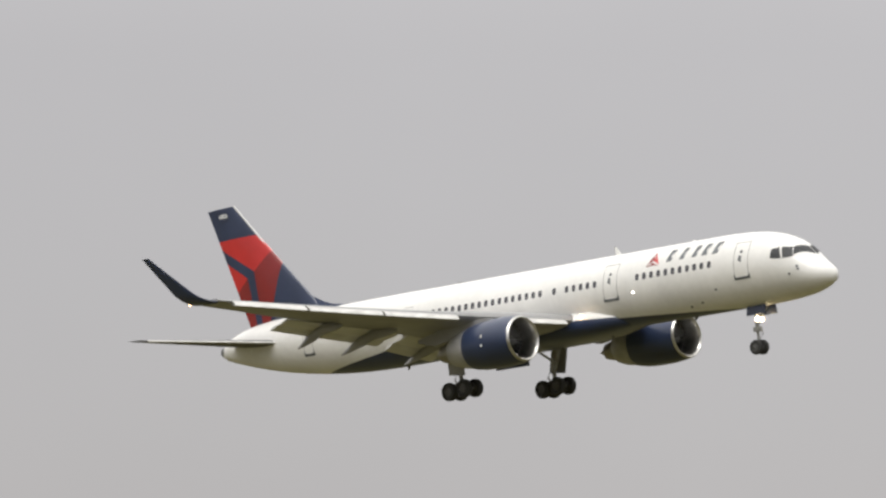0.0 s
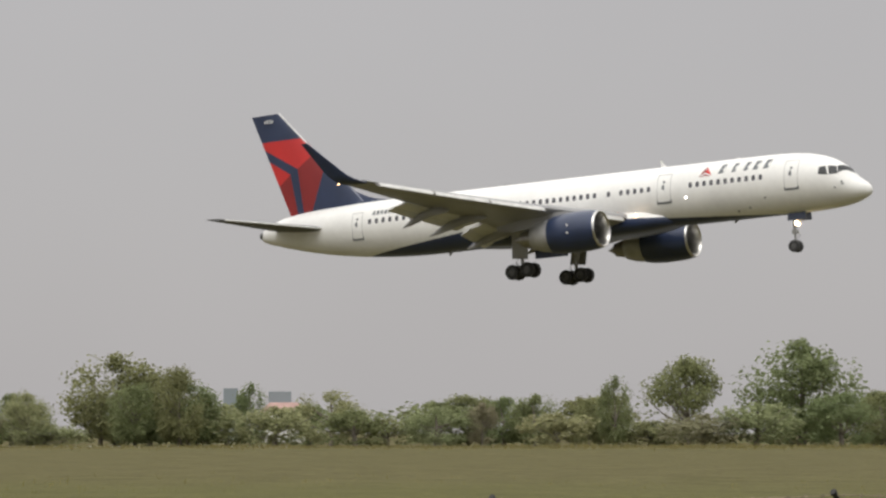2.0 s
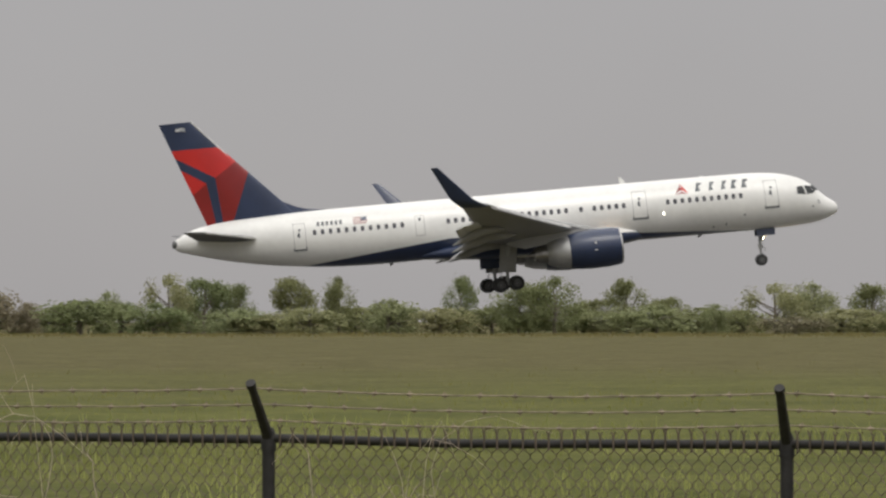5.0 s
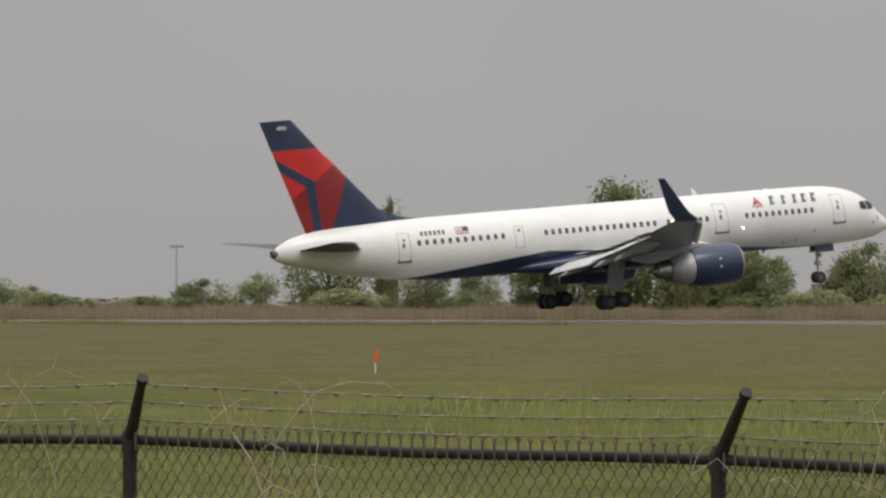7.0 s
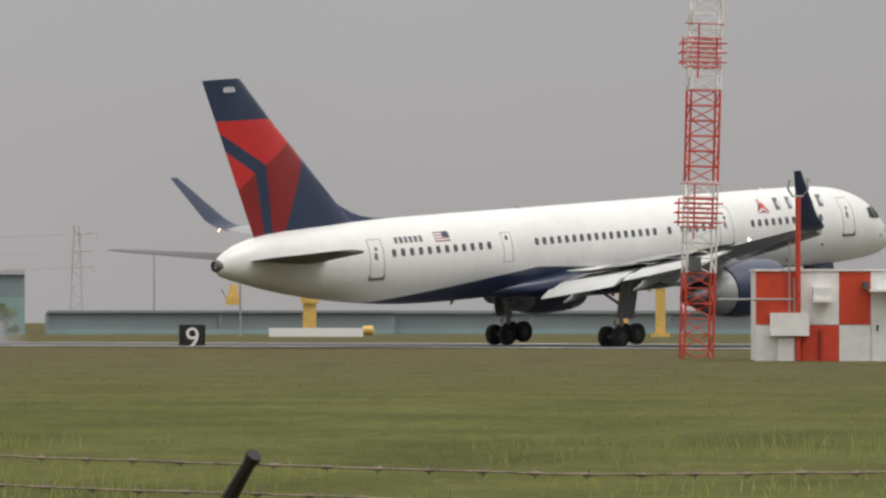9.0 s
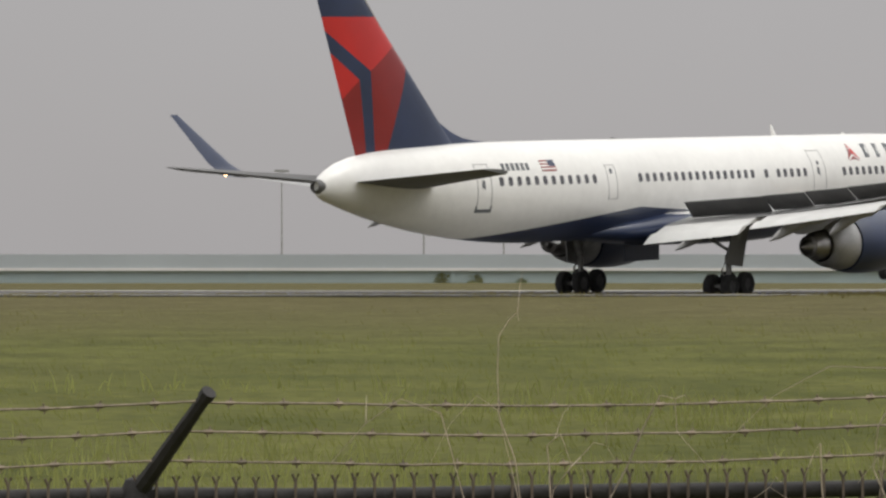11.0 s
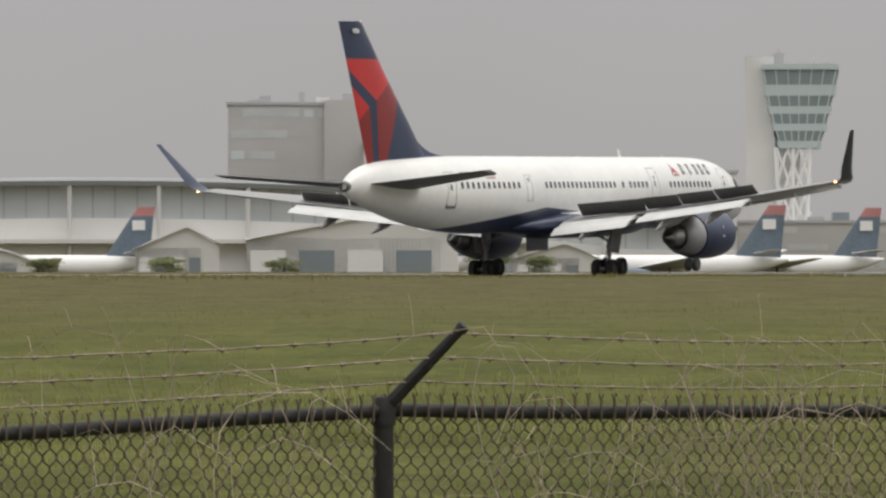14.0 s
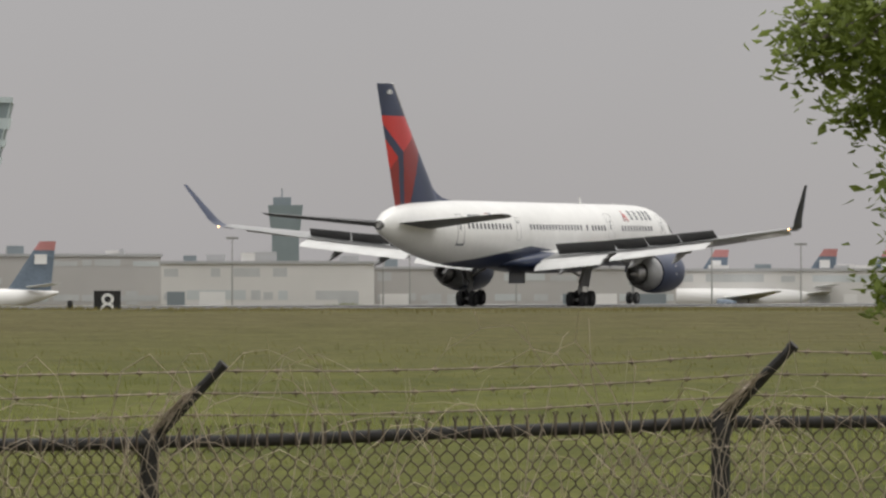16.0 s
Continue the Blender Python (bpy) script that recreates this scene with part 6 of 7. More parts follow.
def build_cranes():
    def column(b, d, h, w, arm=0.0, label="yellow steel column of construction plant"):
        t = thing("yellow_crane", label, "crane", facing(b, d, 0), "yellow construction plant")
        part("column", Shape().box(-w / 2, w / 2, -w / 2, w / 2, -0.2, h * 0.8), YELLOW, t)
        part("head", Shape().box(-w * 0.7, w * 0.7, -w * 0.7, w * 0.7, h * 0.8, h), YELLOW, t)
        part("base", Shape().box(-w * 0.9, w * 0.9, -w, w, -0.2, 0.35), YELLOW, t)
        if arm:
            sgn = 1 if arm > 0 else -1
            part("arm", Shape().tube([(0, 0, h * 0.86), (arm * 0.55, 0, h * 1.02), (arm, 0, h * 0.96), (arm + 0.15 * sgn, 0, h * 0.62)], [0.32, 0.34, 0.26, 0.16], 6).tube([(arm * 0.2, 0, h * 0.7), (arm * 0.7, 0, h * 0.82)], 0.12, 6), YELLOW, t)
            part("hydraulics", Shape().tube([(arm * 0.3, -0.2, h * 1.02), (arm * 0.95, -0.2, h * 1.06)], 0.10, 6), DARKGREY, t)

    column(35.75, 420, 4.2, 0.6, -5.6, "yellow excavator with a long level arm")
    column(38.75, 420, 3.0, 0.75)
    column(39.05, 420, 4.5, 0.7, -6.6, "yellow gantry plant with a long level arm")
    column(42.65, 420, 3.4, 1.1)
    t = thing("work_platform", "yellow work basket on a thin grey lifting mast", "lift", facing(41.78, 420, 0), "yellow construction plant")
    part("mast", Shape().tube([(0.65, 0, -0.2), (0.65, 0, 4.6)], 0.09, 6), STRUT, t)
    part("basket", Shape().box(-0.55, 0.55, -0.5, 0.5, 2.6, 3.3), YELLOW, t)
    part("cab", Shape().rings([[(-0.35, -0.4, 3.3), (0.5, -0.4, 3.3), (0.5, 0.4, 3.3), (-0.35, 0.4, 3.3)], [(-0.2, -0.3, 4.3), (0.4, -0.3, 4.3), (0.4, 0.3, 4.3), (-0.2, 0.3, 4.3)]]), YELLOW, t)
    part("bracket", Shape().tube([(-0.9, 0, 3.9), (-0.6, 0, 3.3), (0.65, 0, 3.0)], 0.07, 6), STRUT, t)
    column(46.18, 400, 5.2, 0.8)
    column(46.6, 400, 5.2, 0.8, -3.6, "yellow gantry plant with a short level arm")
    column(50.65, 400, 6.6, 1.0, -4.2)
    t = thing("barrier_trailer", "long white low trailer with a yellow end", "trailer", facing(42.75, 410, 0))
    part("deck", Shape().box(-4.0, 3.6, -0.5, 0.5, -0.02, 0.7), PALEWHITE, t)
    part("tank", Shape().lathe([(-0.5, 0.02), (-0.45, 0.35), (0.35, 0.4), (0.5, 0.1)], (4.0, 0, 0.5), (1, 0, 0), 12), YELLOW, t)
    for b in (48.0, 51.6):
        t = thing("yellow_tank", "small yellow tank beyond the runway", "tank", facing(b, 400, 0), "yellow construction plant")
        part("tank", Shape().lathe([(-0.8, 0.02), (-0.7, 0.42), (0.6, 0.45), (0.8, 0.1)], (0, 0, 0.5), (1, 0, 0), 12), YELLOW, t)
        part("skid", Shape().box(-0.7, 0.7, -0.3, 0.3, -0.1, 0.15), DARKGREY, t)


build_cranes()


def build_pylon():
    t = thing("power_pylon", "tall grey lattice power pylon behind the shed", "pylon", facing(40.03, 700, 0))
    for x in (-0.6, 0.6):
        part("leg", Shape().tube([(x * 1.5, 0, -0.3), (x, 0, 9), (x * 0.5, 0, 14.4)], 0.10, 5), ROOFGREY, t)
    for k in range(9):
        z = 1.2 + 1.45 * k
        sg = 1 if k % 2 else -1
        part("brace", Shape().tube([(-0.7 * sg, 0, z), (0.6 * sg, 0, z + 1.4)], 0.06, 4), ROOFGREY, t)
    for z, w in ((13.2, 2.6), (10.8, 2.0), (8.6, 2.2)):
        part("crossarm", Shape().tube([(-0.2, 0, z), (w, 0, z + 0.25), (w + 0.3, 0, z - 0.5)], [0.10, 0.08, 0.05], 5), ROOFGREY, t)
        part("wire", Shape().tube([(-0.2, 0, z), (-12, 0, z - 0.5), (-26, 0, z - 0.2)], 0.03, 4), ROOFGREY, t)


build_pylon()


# ---- far buildings ----
def long_building(name, label, b0, b1, d, z0, z1, roof, wallm, roofm, bands=(), step=1.6):
    """Bays set side by side round an arc; each bay has wall, roof strip and bands."""
    t = thing(name, label, "building")
    n = max(1, round((b1 - b0) / step))
    for i in range(n):
        a, c = b0 + (b1 - b0) * i / n, b0 + (b1 - b0) * (i + 1) / n
        p, q = polar(a, d), polar(c, d)
        po, qo = polar(a, d + 25), polar(c, d + 25)

        def prism(za, zb, off, m, nm):
            f0, f1 = polar(a, d - off), polar(c, d - off)
            s = Shape()
            v = [(f0.x, f0.y, za), (f1.x, f1.y, za), (qo.x, qo.y, za), (po.x, po.y, za), (f0.x, f0.y, zb), (f1.x, f1.y, zb), (qo.x, qo.y, zb), (po.x, po.y, zb)]
            s.add(v, [(0, 1, 5, 4), (1, 2, 6, 5), (2, 3, 7, 6), (3, 0, 4, 7), (4, 5, 6, 7), (3, 2, 1, 0)])
            return part(nm, s, m, t, smooth=False)

        prism(z0, z1, 0, wallm, "wall")
        prism(z1, z1 + roof, 0.4, roofm, "roof")
        for za, zb, off, m, nm in bands:
            prism(za, zb, off, m, nm)
        part("pilaster", Shape().box(-0.18, 0.18, -0.25, 0.1, z0, z1, 0, facing(a, d, 0)), wallm, t)
    return t


long_building("warehouse", "long slate-blue warehouse with a pale roof", 33.9, 37.3, 505, -0.2, 4.2, 1.2, SLATE, SLATE, [(1.4, 1.7, 0.08, TEAL, "band")])
wh = thing("warehouse", "taller slate block with a striped side", "building", facing(37.62, 500, 0))
part("wall", Shape().box(-2.6, 2.4, 0, 14, -0.2, 6.9), SLATE, wh)
part("roof", Shape().box(-2.8, 2.6, -0.2, 14.2, 6.9, 7.15), ROOFGREY, wh)
for k in range(5):
    part("louvre", Shape().box(0.3, 1.5, -0.06, 0.02, 2.4 + 0.9 * k, 2.95 + 0.9 * k), PALEWHITE, wh)
long_building("warehouse", "wide slate-teal warehouse beside the striped block", 37.9, 39.45, 508, -0.2, 5.9, 0.5, SLATE, ROOFGREY, [(-0.2, 3.6, 0.1, TEAL, "plinth")])
long_building("freight_shed", "low slate freight shed with a teal wall", 39.7, 43.6, 490, -0.2, 2.05, 0.25, SLATE, SLATE, [(-0.2, 0.48, 0.3, TEAL, "plinth")])
long_building("freight_shed", "low slate freight shed behind the runway", 43.6, 56.0, 500, -0.2, 2.0, 0.3, SLATE, SLATE, [(-0.2, 0.5, 0.3, TEAL, "plinth")])
long_building("freight_shed", "long teal shed far across the field, paled for haze", 56.0, 76.5, 520, -2.6, 0.8, 1.5, TEALHAZED, SLATEHAZED, [(0.62, 0.92, 0.5, CONCRETE, "band")], 2.2)
long_building("guard_wall", "long low white wall behind bare trees", -8.5, -5.4, 446, -0.1, 0.92, 0.12, CONCRETE, CONCRETE)


def build_terminal():
    base = -2.6
    rng = random.Random(17)

    def block(name, label, b0, b1, d, top, rows, wallm=CONCRETE, deep=18, cap=0.5):
        w = radians(b1 - b0) * d
        t = thing(name, label, "building", facing((b0 + b1) / 2, d, base))
        h = top - base
        part("wall", Shape().box(-w / 2, w / 2, 0, deep, 0, h), wallm, t)
        part("roof", Shape().box(-w / 2 - 0.3, w / 2 + 0.3, -0.3, deep + 0.3, h, h + cap), ROOFGREY, t)
        for k in range(rows):
            z = h * (k + 0.45) / rows
            # broken bands of glass of uneven length
            x0 = -w / 2 + 0.5
            while x0 < w / 2 - 1.5:
                x1 = min(w / 2 - 0.4, x0 + rng.choice((1.6, 2.4, 4.5, 7.0, 10.0)))
                if rng.random() < 0.72:
                    part("window", Shape().box(x0, x1, -0.05, 0.06, z, z + h * rng.uniform(0.26, 0.42) / rows), rng.choice((GLASSHAZED, GLASSHAZED, HALLGLASSHAZED)), t)
                x0 = x1 + rng.choice((0.5, 0.9, 2.2))
        # plant rooms and vents that break the roof line
        for k in range(max(1, int(w / 7))):
            x, rw, rh = rng.uniform(-w / 2 + 1, w / 2 - 4), rng.uniform(0.8, 4.0), rng.uniform(0.4, 1.7)
            part("roof_unit", Shape().box(x, x + rw, 1 + k % 3, 4 + k % 3, h + cap, h + cap + rh), rng.choice((ROOFGREY, CONCRETE, SLATE)), t)
        # doors and shaded bays at the foot
        x = -w / 2 + 1
        while x < w / 2 - 4:
            bw = rng.uniform(1.5, 5.0)
            if rng.random() < 0.6:
                part("bay", Shape().box(x, x + bw, -0.09, 0.05, 0.1, min(3.2, h * 0.4)), rng.choice((SLATE, GLASSHAZED, PALEWHITE)), t)
            x += bw + rng.uniform(0.8, 3.5)
        return t

    hot = block("hotel", "pale concrete hotel block with rows of windows", 82.67, 84.27, 900, 27.6, 8, HOTELWALL, 20)
    part("stair_tower", Shape().box(4.5, 12.0, -1.5, 6, 0, 31.0), HOTELWALL, hot)
    part("plant_room", Shape().box(-9, -5, 2, 8, 30.2, 31.2), ROOFGREY, hot)
    part("chimney", Shape().box(0, 1, 3, 4, 30.2, 32.5), ROOFGREY, hot)
    block("office_block", "pale office block beside the hotel", 84.2, 84.55, 890, 20.5, 6, CONCRETE)
    block("terminal", "pale terminal block with dark window bands", 76.6, 78.9, 880, 10.5, 4, PALEWHITE)
    block("terminal", "grey terminal block with stair towers", 77.4, 78.3, 878, 15.5, 5, CONCRETE)
    block("terminal", "grey terminal wing far behind parked jets", 78.9, 81.0, 900, 9.5, 3, SLATE)
    block("office_block", "small pale office tower over the terminal", 79.0, 79.9, 930, 18.5, 5, CONCRETE)
    block("terminal", "pale terminal wing below the hotel", 84.4, 87.2, 905, 7.0, 3, CONCRETE)
    block("terminal", "pale stepped terminal block", 87.2, 88.4, 880, 15.2, 4, CONCRETE)
    block("terminal", "long grey terminal concourse", 88.4, 91.2, 890, 6.6, 3, HOTELWALL)
    block("terminal", "grey concourse with parked vehicles before it", 91.2, 93.6, 860, 5.2, 2, CONCRETE)
    block("terminal", "low pale concourse at the apron's end", 93.6, 97.0, 870, 4.3, 2, HOTELWALL)
    block("terminal", "low pale concourse wing", 97.0, 101.0, 880, 4.0, 2, CONCRETE)

    # long glazed hall under one curved roof that falls away to one end
    t = thing("terminal_hall", "glazed hall with a long curved grey roof", "building", facing(84.15, 860, base))
    w = radians(8.5) * 860
    n = 34
    crown = lambda u: 16.7 + 2.6 * u - 9.0 * u * u - 1.1 * u ** 3
    edge = [(-w / 2 + w * k / n, crown(k / n)) for k in range(n + 1)]
    part("roof", Shape().rings([[(x, -3.0, z - 1.5), (x, -3.2, z - 0.7), (x, 4.0, z), (x, 20, z - 0.3), (x, 20, z - 1.5)] for x, z in edge]), HALLROOF, t, "curved grey roof")
    for (x0, z0), (x1, z1) in zip(edge, edge[1:]):
        top0, top1 = z0 - 1.5, z1 - 1.5
        low0, low1 = max(4.5, z0 - 7.0), max(4.5, z1 - 7.0)
        part("pane", Shape().rings([[(x0 + 0.12, 0, low0), (x1 - 0.12, 0, low1), (x1 - 0.12, 0.3, low1), (x0 + 0.12, 0.3, low0)], [(x0 + 0.12, 0, top0), (x1 - 0.12, 0, top1), (x1 - 0.12, 0.3, top1), (x0 + 0.12, 0.3, top0)]]), HALLGLASSHAZED, t)
        part("mullion", Shape().box(x0 - 0.12, x0 + 0.12, -0.15, 0.3, low0, top0), ROOFGREY, t)
    part("wall", Shape().rings([[(x, -1.0, 0), (x, -1.0, max(4.5, z - 7.0)), (x, 16, max(4.5, z - 7.0)), (x, 16, 0)] for x, z in edge]), PALEWHITE, t)
    part("canopy", Shape().rings([[(x, -4.5, 5.6), (x, -4.5, 6.3), (x, -1.0, 6.3), (x, -1.0, 5.6)] for x, z in edge[:26]]), CONCRETE, t)
    for k in range(0, n + 1, 4):
        x, z = edge[k]
        part("column", Shape().tube([(x, -2.6, 0), (x, -2.6, z - 1.4)], 0.38, 8), CONCRETE, t)
    for k in range(9):
        x = -w / 2 + w * (k + 0.5) / 9
        part("wall_opening", Shape().box(x - 4.2, x + 3.0, -1.08, -0.9, 0.4, 3.4), GLASSHAZED if k % 2 else HALLGLASSHAZED, t)

    # gabled white sheds
    for b, wd, top, dp in ((83.97, 26.4, 10.3, 18), (82.0, 9.0, 8.0, 14), (79.9, 10.0, 4.6, 12), (86.25, 9.0, 5.6, 10)):
        t = thing("white_shed", "white gabled shed with a shaded front", "shed", facing(b, 690, base))
        part("wall", Shape().box(-wd / 2, wd / 2, 0, dp, 0, top * 0.58), PALEWHITE, t)
        part("roof", Shape().rings([[(-wd / 2 - 0.4, -0.6, top * 0.55), (wd * 0.28, -0.6, top), (wd / 2 + 3.0, -0.6, top * 0.62), (wd * 0.28, -0.6, top * 0.93)], [(-wd / 2 - 0.4, dp, top * 0.55), (wd * 0.28, dp, top), (wd / 2 + 3.0, dp, top * 0.62), (wd * 0.28, dp, top * 0.93)]]), PALEWHITE, t)
        part("gable", Shape().rings([[(-wd / 2, 0, top * 0.55), (wd * 0.28, 0, top * 0.97), (wd / 2 + 2.4, 0, top * 0.6), (wd / 2 + 2.4, 0, 0), (-wd / 2, 0, 0)], [(-wd / 2, 0.4, top * 0.55), (wd * 0.28, 0.4, top * 0.97), (wd / 2 + 2.4, 0.4, top * 0.6), (wd / 2 + 2.4, 0.4, 0), (-wd / 2, 0.4, 0)]]), CONCRETE, t)
        for k in range(4):
            part("door", Shape().box(-wd / 2 + 0.6 + wd * 0.25 * k, -wd / 2 + 0.4 + wd * 0.25 * (k + 0.75), -0.08, 0.02, 0.1, top * 0.42), SLATE if k % 2 else PALEWHITE, t)


build_terminal()


def build_tower():
    base = -2.6
    t = thing("control_tower", "pale airport control tower with banded glass cab", "control tower", facing(89.03, 900, base))
    part("shaft", Shape().box(-8.4, -3.4, 2, 10, 0, 38.8), CONCRETE, t, "plain concrete stair shaft")
    rows = []
    lv = [(22.5, 3.2, 3.9), (25.6, 4.2, 5.0), (28.6, 4.9, 5.7), (31.8, 5.6, 6.5), (36.4, 6.4, 7.6)]
    for i, ((z0, a0, c0), (z1, a1, c1)) in enumerate(zip(lv, lv[1:])):
        zb = z0 + (z1 - z0) * 0.42
        kb = 0.42
        ab, cb = a0 + (a1 - a0) * kb, c0 + (c1 - c0) * kb
        ring = lambda a, c, z: [(-a + 1.2, 0, z), (c, 0, z), (c + 0.6, 5, z), (c, 11, z), (-a + 1.2, 11, z), (-a + 0.6, 5, z)]
        part("gallery", Shape().rings([ring(a0 + 0.35, c0 + 0.35, z0), ring(ab + 0.35, cb + 0.35, zb)]), BANDTEALHAZED if i < 3 else BANDTEALHAZED, t, "teal parapet band paled for haze")
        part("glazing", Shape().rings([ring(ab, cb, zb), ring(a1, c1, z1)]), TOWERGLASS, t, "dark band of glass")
        for k in range(7):
            x0 = -ab + 1.2 + (ab + cb - 1.2) * k / 6
            x1 = -a1 + 1.2 + (a1 + c1 - 1.2) * k / 6
            part("mullion", Shape().tube([(x0, -0.1, zb), (x1, -0.1, z1)], 0.12, 4), BANDTEALHAZED, t)
    part("roof", Shape().box(-5.6, 8.0, -0.4, 11.4, 36.4, 37.4), BANDTEALHAZED, t)
    part("plant_room", Shape().box(-3.6, -1.6, 3, 6, 37.4, 39.4), ROOFGREY, t)
    part("aerial", Shape().tube([(-2.6, 4, 39), (-2.6, 4, 40.2)], 0.1, 5), ROOFGREY, t)
    part("aerial", Shape().tube([(3.6, 4, 37), (3.6, 4, 38.6)], 0.12, 5), ROOFGREY, t)
    s = Shape()
    for (x0, x1) in ((-3.0, -1.0), (-1.0, 1.2), (1.2, 3.4)):
        for k in range(4):
            za, zb = 22.5 - 5.6 * k, 22.5 - 5.6 * (k + 1)
            part("brace", Shape().tube([(x0, 0.5, za), (x1 * 0.8, 0.5, zb)], 0.28, 5), PALEWHITE, t)
            part("brace", Shape().tube([(x1 * 0.9, 0.5, za), (x0 * 0.9, 0.5, zb)], 0.28, 5), PALEWHITE, t)
    for x in (-3.0, 0, 3.0):
        part("leg", Shape().tube([(x, 0.5, 22.6), (x * 0.7, 0.5, 0)], 0.4, 6), PALEWHITE, t)
    part("core", Shape().box(-3.2, 1.2, 3, 9, 0, 22.6), CONCRETE, t)
    t = thing("ramp_tower", "small dark ramp control tower", "control tower", facing(92.6, 900, base))
    part("shaft", Shape().box(-2.4, 2.4, 0, 5, 0, 14), TOWERGLASS, t)
    part("cab", Shape().rings([[(-2.6, -0.3, 14), (2.6, -0.3, 14), (2.6, 5, 14), (-2.6, 5, 14)], [(-3.1, -0.6, 18.4), (3.1, -0.6, 18.4), (3.1, 5.4, 18.4), (-3.1, 5.4, 18.4)]]), TOWERGLASS, t)
    part("roof", Shape().box(-2.2, 1.0, 1, 4, 18.4, 19.8).tube([(-0.6, 2, 19), (-0.6, 2, 21.4)], 0.12, 5), SLATE, t)
    # lamp standards on the apron and power poles
    for b, d, h in ((60.9, 700, 14), (62.5, 700, 14), (63.4, 700, 12), (74.6, 750, 14), (78.0, 760, 12), (79.4, 760, 13), (92.0, 820, 9), (93.7, 820, 9), (94.0, 820, 9), (95.2, 820, 8), (96.0, 820, 8), (97.4, 820, 8), (98.4, 820, 8), (19.6, 700, 9), (34.5, 640, 11), (40.9, 700, 10.5)):
        t = thing("apron_light", "tall thin lamp standard on the far apron", "lamp post", facing(b, d, base if b > 56 else 0), "apron lamp standards")
        part("pole", Shape().tube([(0, 0, 0), (0, 0, h - (base if b > 56 else 0))], [0.16, 0.09], 6), STRUT, t)
        part("lamp_head", Shape().box(-1.0, 1.0, -0.2, 0.2, h - (base if b > 56 else 0), h + 0.35 - (base if b > 56 else 0)), STRUT, t)


build_tower()


def build_jets():
    base = -2.6
    body = Shape()
    rows = []
    for d, r, z in ((0, 0.1, 2.2), (0.6, 0.8, 2.3), (2, 1.5, 2.5), (4, 1.9, 2.7), (7, 2.0, 2.8), (24, 2.0, 2.8), (28, 1.7, 3.0), (32, 0.9, 3.5), (34.5, 0.25, 3.9)):
        rows.append([(-17 + d, 0.86 * r * math.cos(a), z - 0.85 + 0.86 * r * math.sin(a)) for a in (2 * math.pi * j / 20 for j in range(20))])
    body_me = body.rings(rows).mesh("fuselage", PALEWHITE)
    fin = Shape().rings([airfoil((10.0, 0, 3.3), (16.4, 0, 2.9), 0.5, 6, Vector((0, 1, 0))), airfoil((13.9, 0, 9.2), (17.0, 0, 9.2), 0.3, 6, Vector((0, 1, 0)))]).mesh("fin", NAVYHAZED)
    cap = Shape().rings([airfoil((13.9, 0, 9.2), (17.0, 0, 9.2), 0.32, 6, Vector((0, 1, 0))), airfoil((14.8, 0, 10.5), (17.2, 0, 10.5), 0.26, 6, Vector((0, 1, 0)))]).mesh("fin_cap", REDHAZED)
    mark = Shape().box(14.0, 15.8, -0.32, 0.32, 7.2, 8.6).mesh("fin_mark", PALEWHITE)
    wing = Shape()
    for sd in (1, -1):
        wing.rings([airfoil((-3, sd * 1.6, 2.0), (3.4, sd * 1.6, 1.9), 0.7, 6), airfoil((4.6, sd * 16, 3.2), (6.2, sd * 16, 3.2), 0.2, 6)])
        wing.rings([airfoil((12.6, sd * 0.6, 3.9), (15.8, sd * 0.6, 3.9), 0.3, 5), airfoil((15.6, sd * 6, 4.4), (17.0, sd * 6, 4.4), 0.12, 5)])
    wing_me = wing.mesh("wing", FLAPGREY)
    eng_me = [Shape().lathe([(0, 0.8), (0.2, 0.95), (2.0, 0.95), (3.4, 0.6)], (-4.2, sd * 5.2, 0.9), (1, 0, 0), 14, 0, True).mesh("engine", NAVYHAZED) for sd in (1, -1)]
    gear_me = []
    for x, y in ((-13, 0), (1.5, -3), (1.5, 3)):
        gear_me.append(Shape().tube([(x, y, 2.2), (x, y, 0.4)], 0.14, 6).lathe([(-0.3, 0.05), (-0.3, 0.5), (0.3, 0.5), (0.3, 0.05)], (x, y, 0.5), (0, 1, 0), 12).mesh("landing_gear", RUBBER))
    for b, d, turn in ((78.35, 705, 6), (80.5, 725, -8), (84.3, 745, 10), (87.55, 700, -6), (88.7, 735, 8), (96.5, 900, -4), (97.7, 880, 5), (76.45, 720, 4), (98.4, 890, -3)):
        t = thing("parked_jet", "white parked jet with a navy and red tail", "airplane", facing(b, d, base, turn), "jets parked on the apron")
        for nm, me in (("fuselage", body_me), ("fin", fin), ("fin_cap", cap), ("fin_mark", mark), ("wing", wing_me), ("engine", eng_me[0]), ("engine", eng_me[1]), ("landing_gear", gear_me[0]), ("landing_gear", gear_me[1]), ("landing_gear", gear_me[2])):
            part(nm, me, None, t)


# tail navy and red of the parked jets, paled to paint in distance haze
NAVYHAZED = mat("hazed_navy", (0.14, 0.18, 0.23), 0.5, var=0.15)
REDHAZED = mat("hazed_red", (0.50, 0.22, 0.21), 0.5, var=0.1)
build_jets()


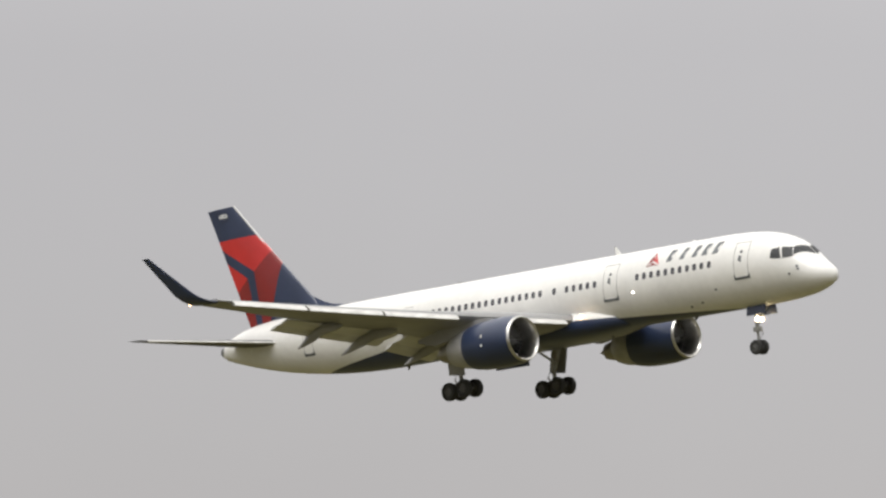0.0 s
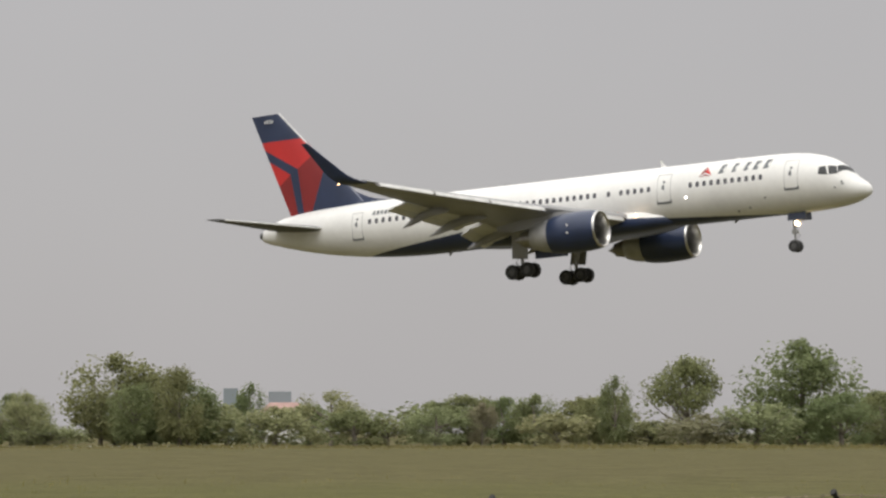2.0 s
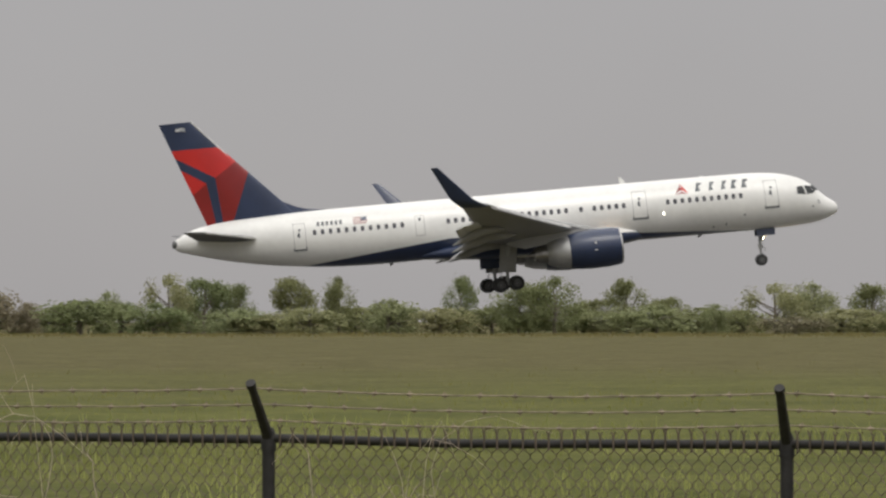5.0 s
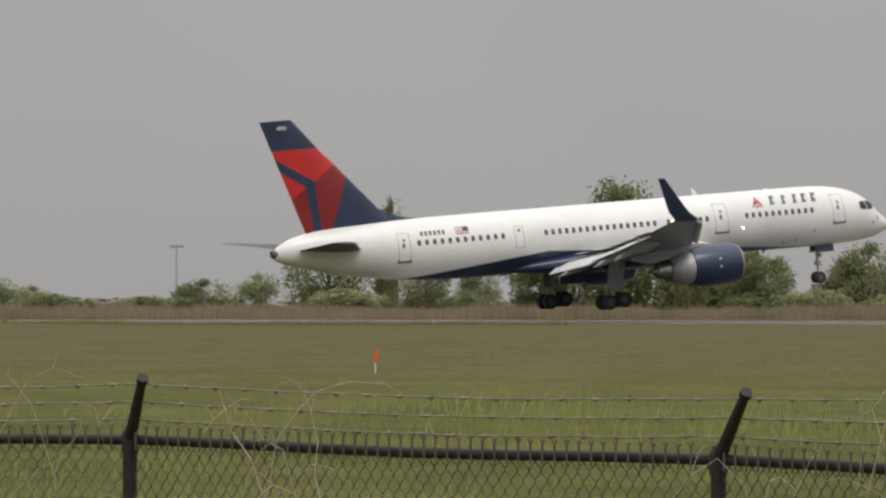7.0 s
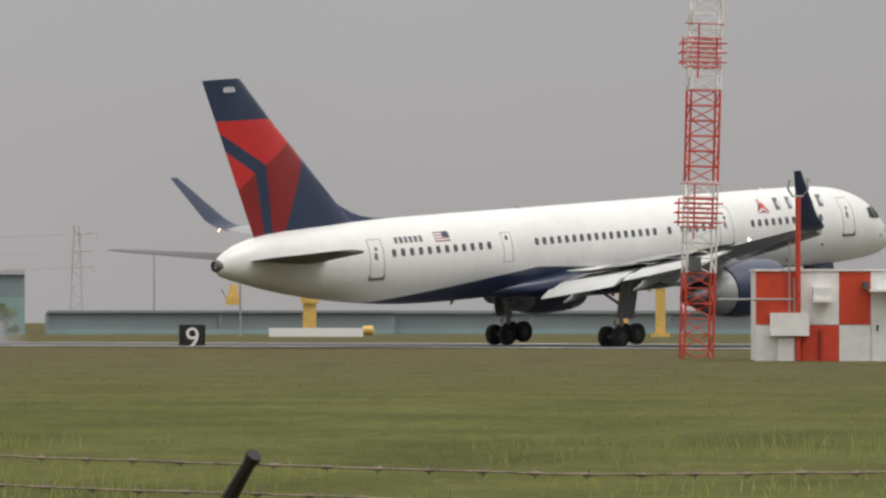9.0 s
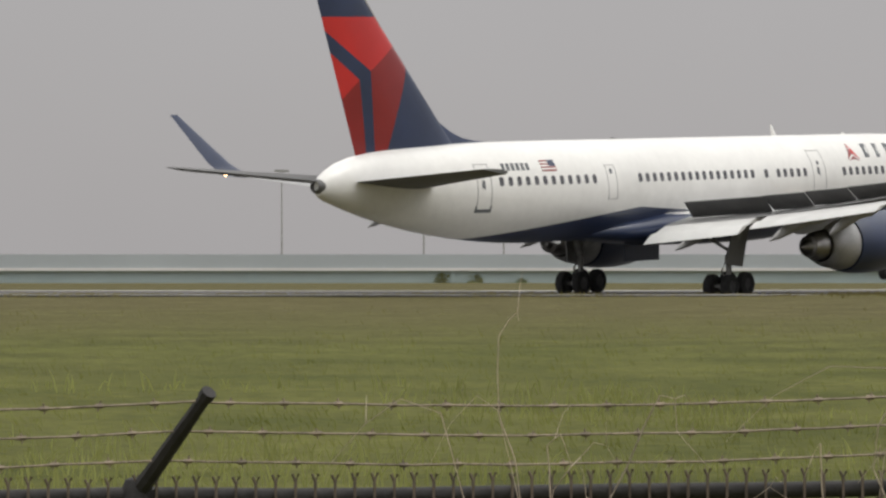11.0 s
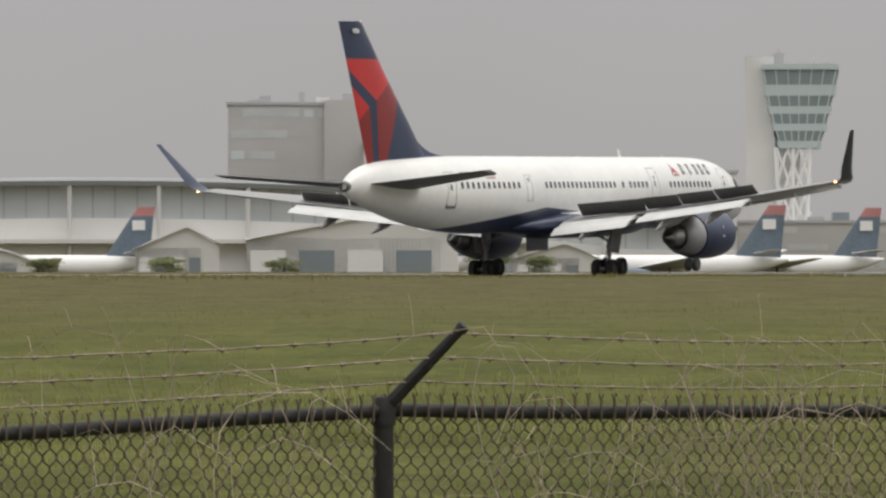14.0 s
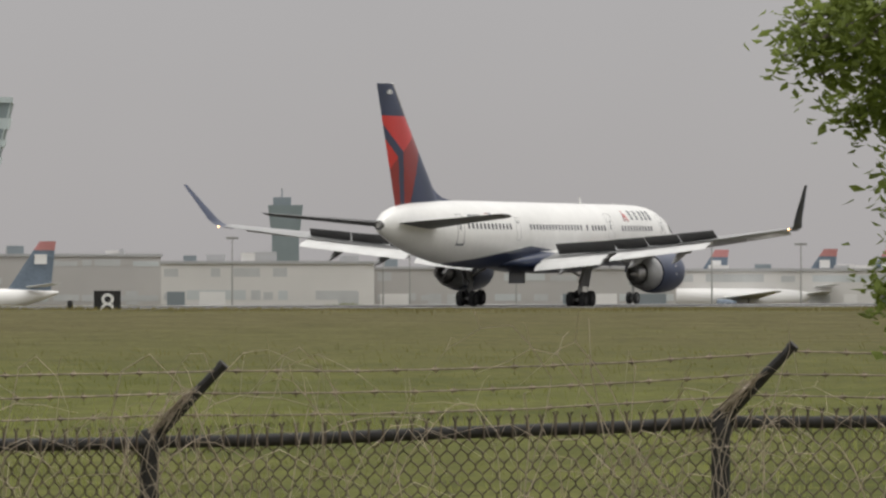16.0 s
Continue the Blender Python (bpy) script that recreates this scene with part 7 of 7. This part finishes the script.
# ---- tyre smoke at touchdown, in puffs ----
def smoke_material():
    m = bpy.data.materials.new("tyre_smoke")
    m.use_nodes = True
    n, l = m.node_tree.nodes, m.node_tree.links
    n.clear()
    out = n.new("ShaderNodeOutputMaterial")
    mx = n.new("ShaderNodeMixShader")
    tr = n.new("ShaderNodeBsdfTransparent")
    df = n.new("ShaderNodeBsdfDiffuse")
    tl = n.new("ShaderNodeBsdfTranslucent")
    ad = n.new("ShaderNodeMixShader")
    df.inputs["Color"].default_value = tl.inputs["Color"].default_value = (0.74, 0.80, 0.86, 1)
    co = n.new("ShaderNodeTexCoord")
    gr = n.new("ShaderNodeTexGradient")
    gr.gradient_type = "SPHERICAL"
    tx = n.new("ShaderNodeTexNoise")
    tx.inputs["Scale"].default_value, tx.inputs["Detail"].default_value = 2.2, 5
    oi = n.new("ShaderNodeObjectInfo")
    off = n.new("ShaderNodeVectorMath")
    off.operation = "MULTIPLY_ADD"
    off.inputs[1].default_value = (1, 1, 1)
    sc = n.new("ShaderNodeMath")
    sc.operation, sc.inputs[1].default_value = "MULTIPLY", 30.0
    mr = n.new("ShaderNodeMapRange")
    mr.inputs["From Min"].default_value, mr.inputs["From Max"].default_value = 0.30, 0.72
    mu = n.new("ShaderNodeMath")
    mu.operation = "MULTIPLY"
    ga = n.new("ShaderNodeMath")
    ga.operation, ga.inputs[1].default_value = "MULTIPLY", 1.5
    ga.use_clamp = True
    l.new(oi.outputs["Random"], sc.inputs[0])
    l.new(co.outputs["Object"], off.inputs[0])
    l.new(sc.outputs[0], off.inputs[2])
    l.new(off.outputs[0], tx.inputs["Vector"])
    l.new(co.outputs["Object"], gr.inputs["Vector"])
    l.new(tx.outputs["Fac"], mr.inputs["Value"])
    l.new(gr.outputs["Fac"], mu.inputs[0])
    l.new(mr.outputs[0], mu.inputs[1])
    l.new(mu.outputs[0], ga.inputs[0])
    l.new(ga.outputs[0], mx.inputs["Fac"])
    l.new(df.outputs[0], ad.inputs[1])
    l.new(tl.outputs[0], ad.inputs[2])
    l.new(tr.outputs[0], mx.inputs[1])
    l.new(ad.outputs[0], mx.inputs[2])
    l.new(mx.outputs[0], out.inputs["Surface"])
    return m


SMOKE = smoke_material()
PUFFS = []


def build_smoke():
    rng = random.Random(5)
    rows = []
    for k in range(1, 9):
        u = k / 8
        rows.append([(u * math.cos(a), 0.25 * u * u + 0.05 * noise.noise(Vector((3 * u * math.cos(a), 3 * u * math.sin(a), 1))), u * math.sin(a)) for a in (2 * math.pi * j / 24 for j in range(24))])
    s = Shape().rings(rows, 0, False)
    s.add([(0, 0, 0)] + rows[0], [(0, 1 + j, 1 + (j + 1) % 24) for j in range(24)])
    me = s.mesh("smoke_puff", SMOKE)
    for i in range(16):
        b = 33.0 + 0.37 * i
        t0 = 7.88 + (b - 33.6) / 10.6
        rx, rz = rng.uniform(2.8, 4.6), rng.uniform(1.5, 2.7)
        o = part("smoke_puff", me, None)
        o.scale = (rx, 1.0, rz)
        tagged(o, "thin white tyre smoke drifting over the runway", "smoke", "tyre smoke at touchdown")
        o.visible_shadow = False
        PUFFS.append((o, b, t0, rng.uniform(0.3, 1.1), rz, rng.uniform(-4, 4)))


build_smoke()


def motions():
    rows = []
    for t, b, d, z, h, p, r in FLIGHT:
        q = polar(b, d, z)
        turn = Matrix.Rotation(radians(90 - h), 4, "Z") @ Matrix.Rotation(radians(-p), 4, "Y") @ Matrix.Rotation(radians(r), 4, "X")
        rows.append((t, Matrix.Translation(q) @ turn))
    walk(AIRLINER, rows)
    # the wings bend up in flight and settle on the ground
    for wing, sd in zip([o for o in AIRLINER.children if o.name.split(".")[0] == "wing"], (1, -1)):
        hinge = Matrix.Translation((0, sd * 1.6, -1.1))
        walk(wing, [(t, hinge @ pose(0, 0, 0, sd * a, 0, 0) @ hinge.inverted()) for t, a in ((0.0, 2.0), (7.9, 2.1), (8.6, 2.0), (9.2, 1.8), (10.4, 0.3), (11.5, -0.3), (16.0, -0.35))])
    # the main legs sink under the weight after touchdown
    for leg in [o for o in AIRLINER.children if o.name.startswith("main_gear_leg")]:
        walk(leg, [(t, pose(0, 0, z)) for t, z in ((0.0, 0.0), (8.0, 0.0), (9.2, 0.04), (10.8, 0.20), (16.0, 0.20))])
    for sp, m, sgn in SPOILERS:
        walk(sp, [(t, m @ pose(0, 0, 0, sgn * a, 0, 0)) for t, a in ((0.0, 4), (8.7, 4), (9.3, 6), (10.0, 42), (10.6, 45), (16.0, 45))])
    for o, b, t0, up, rz, off in PUFFS:
        d = 292 - 3.4 * (b - 33) + off
        at = lambda z, db=0.0: Matrix.Translation(polar(b + db, d, z)) @ pose(0, 0, 0, 0, 0, -b)
        walk(o, [(0.0, at(-4)), (t0 - 0.1, at(-4)), (t0 + 0.12, at(rz * 0.05)), (t0 + 0.6, at(0.3 + up * 0.5, 0.1)), (t0 + 1.4, at(0.6 + up, 0.25)), (16.0, at(3 + up, 2.0))])


motions()
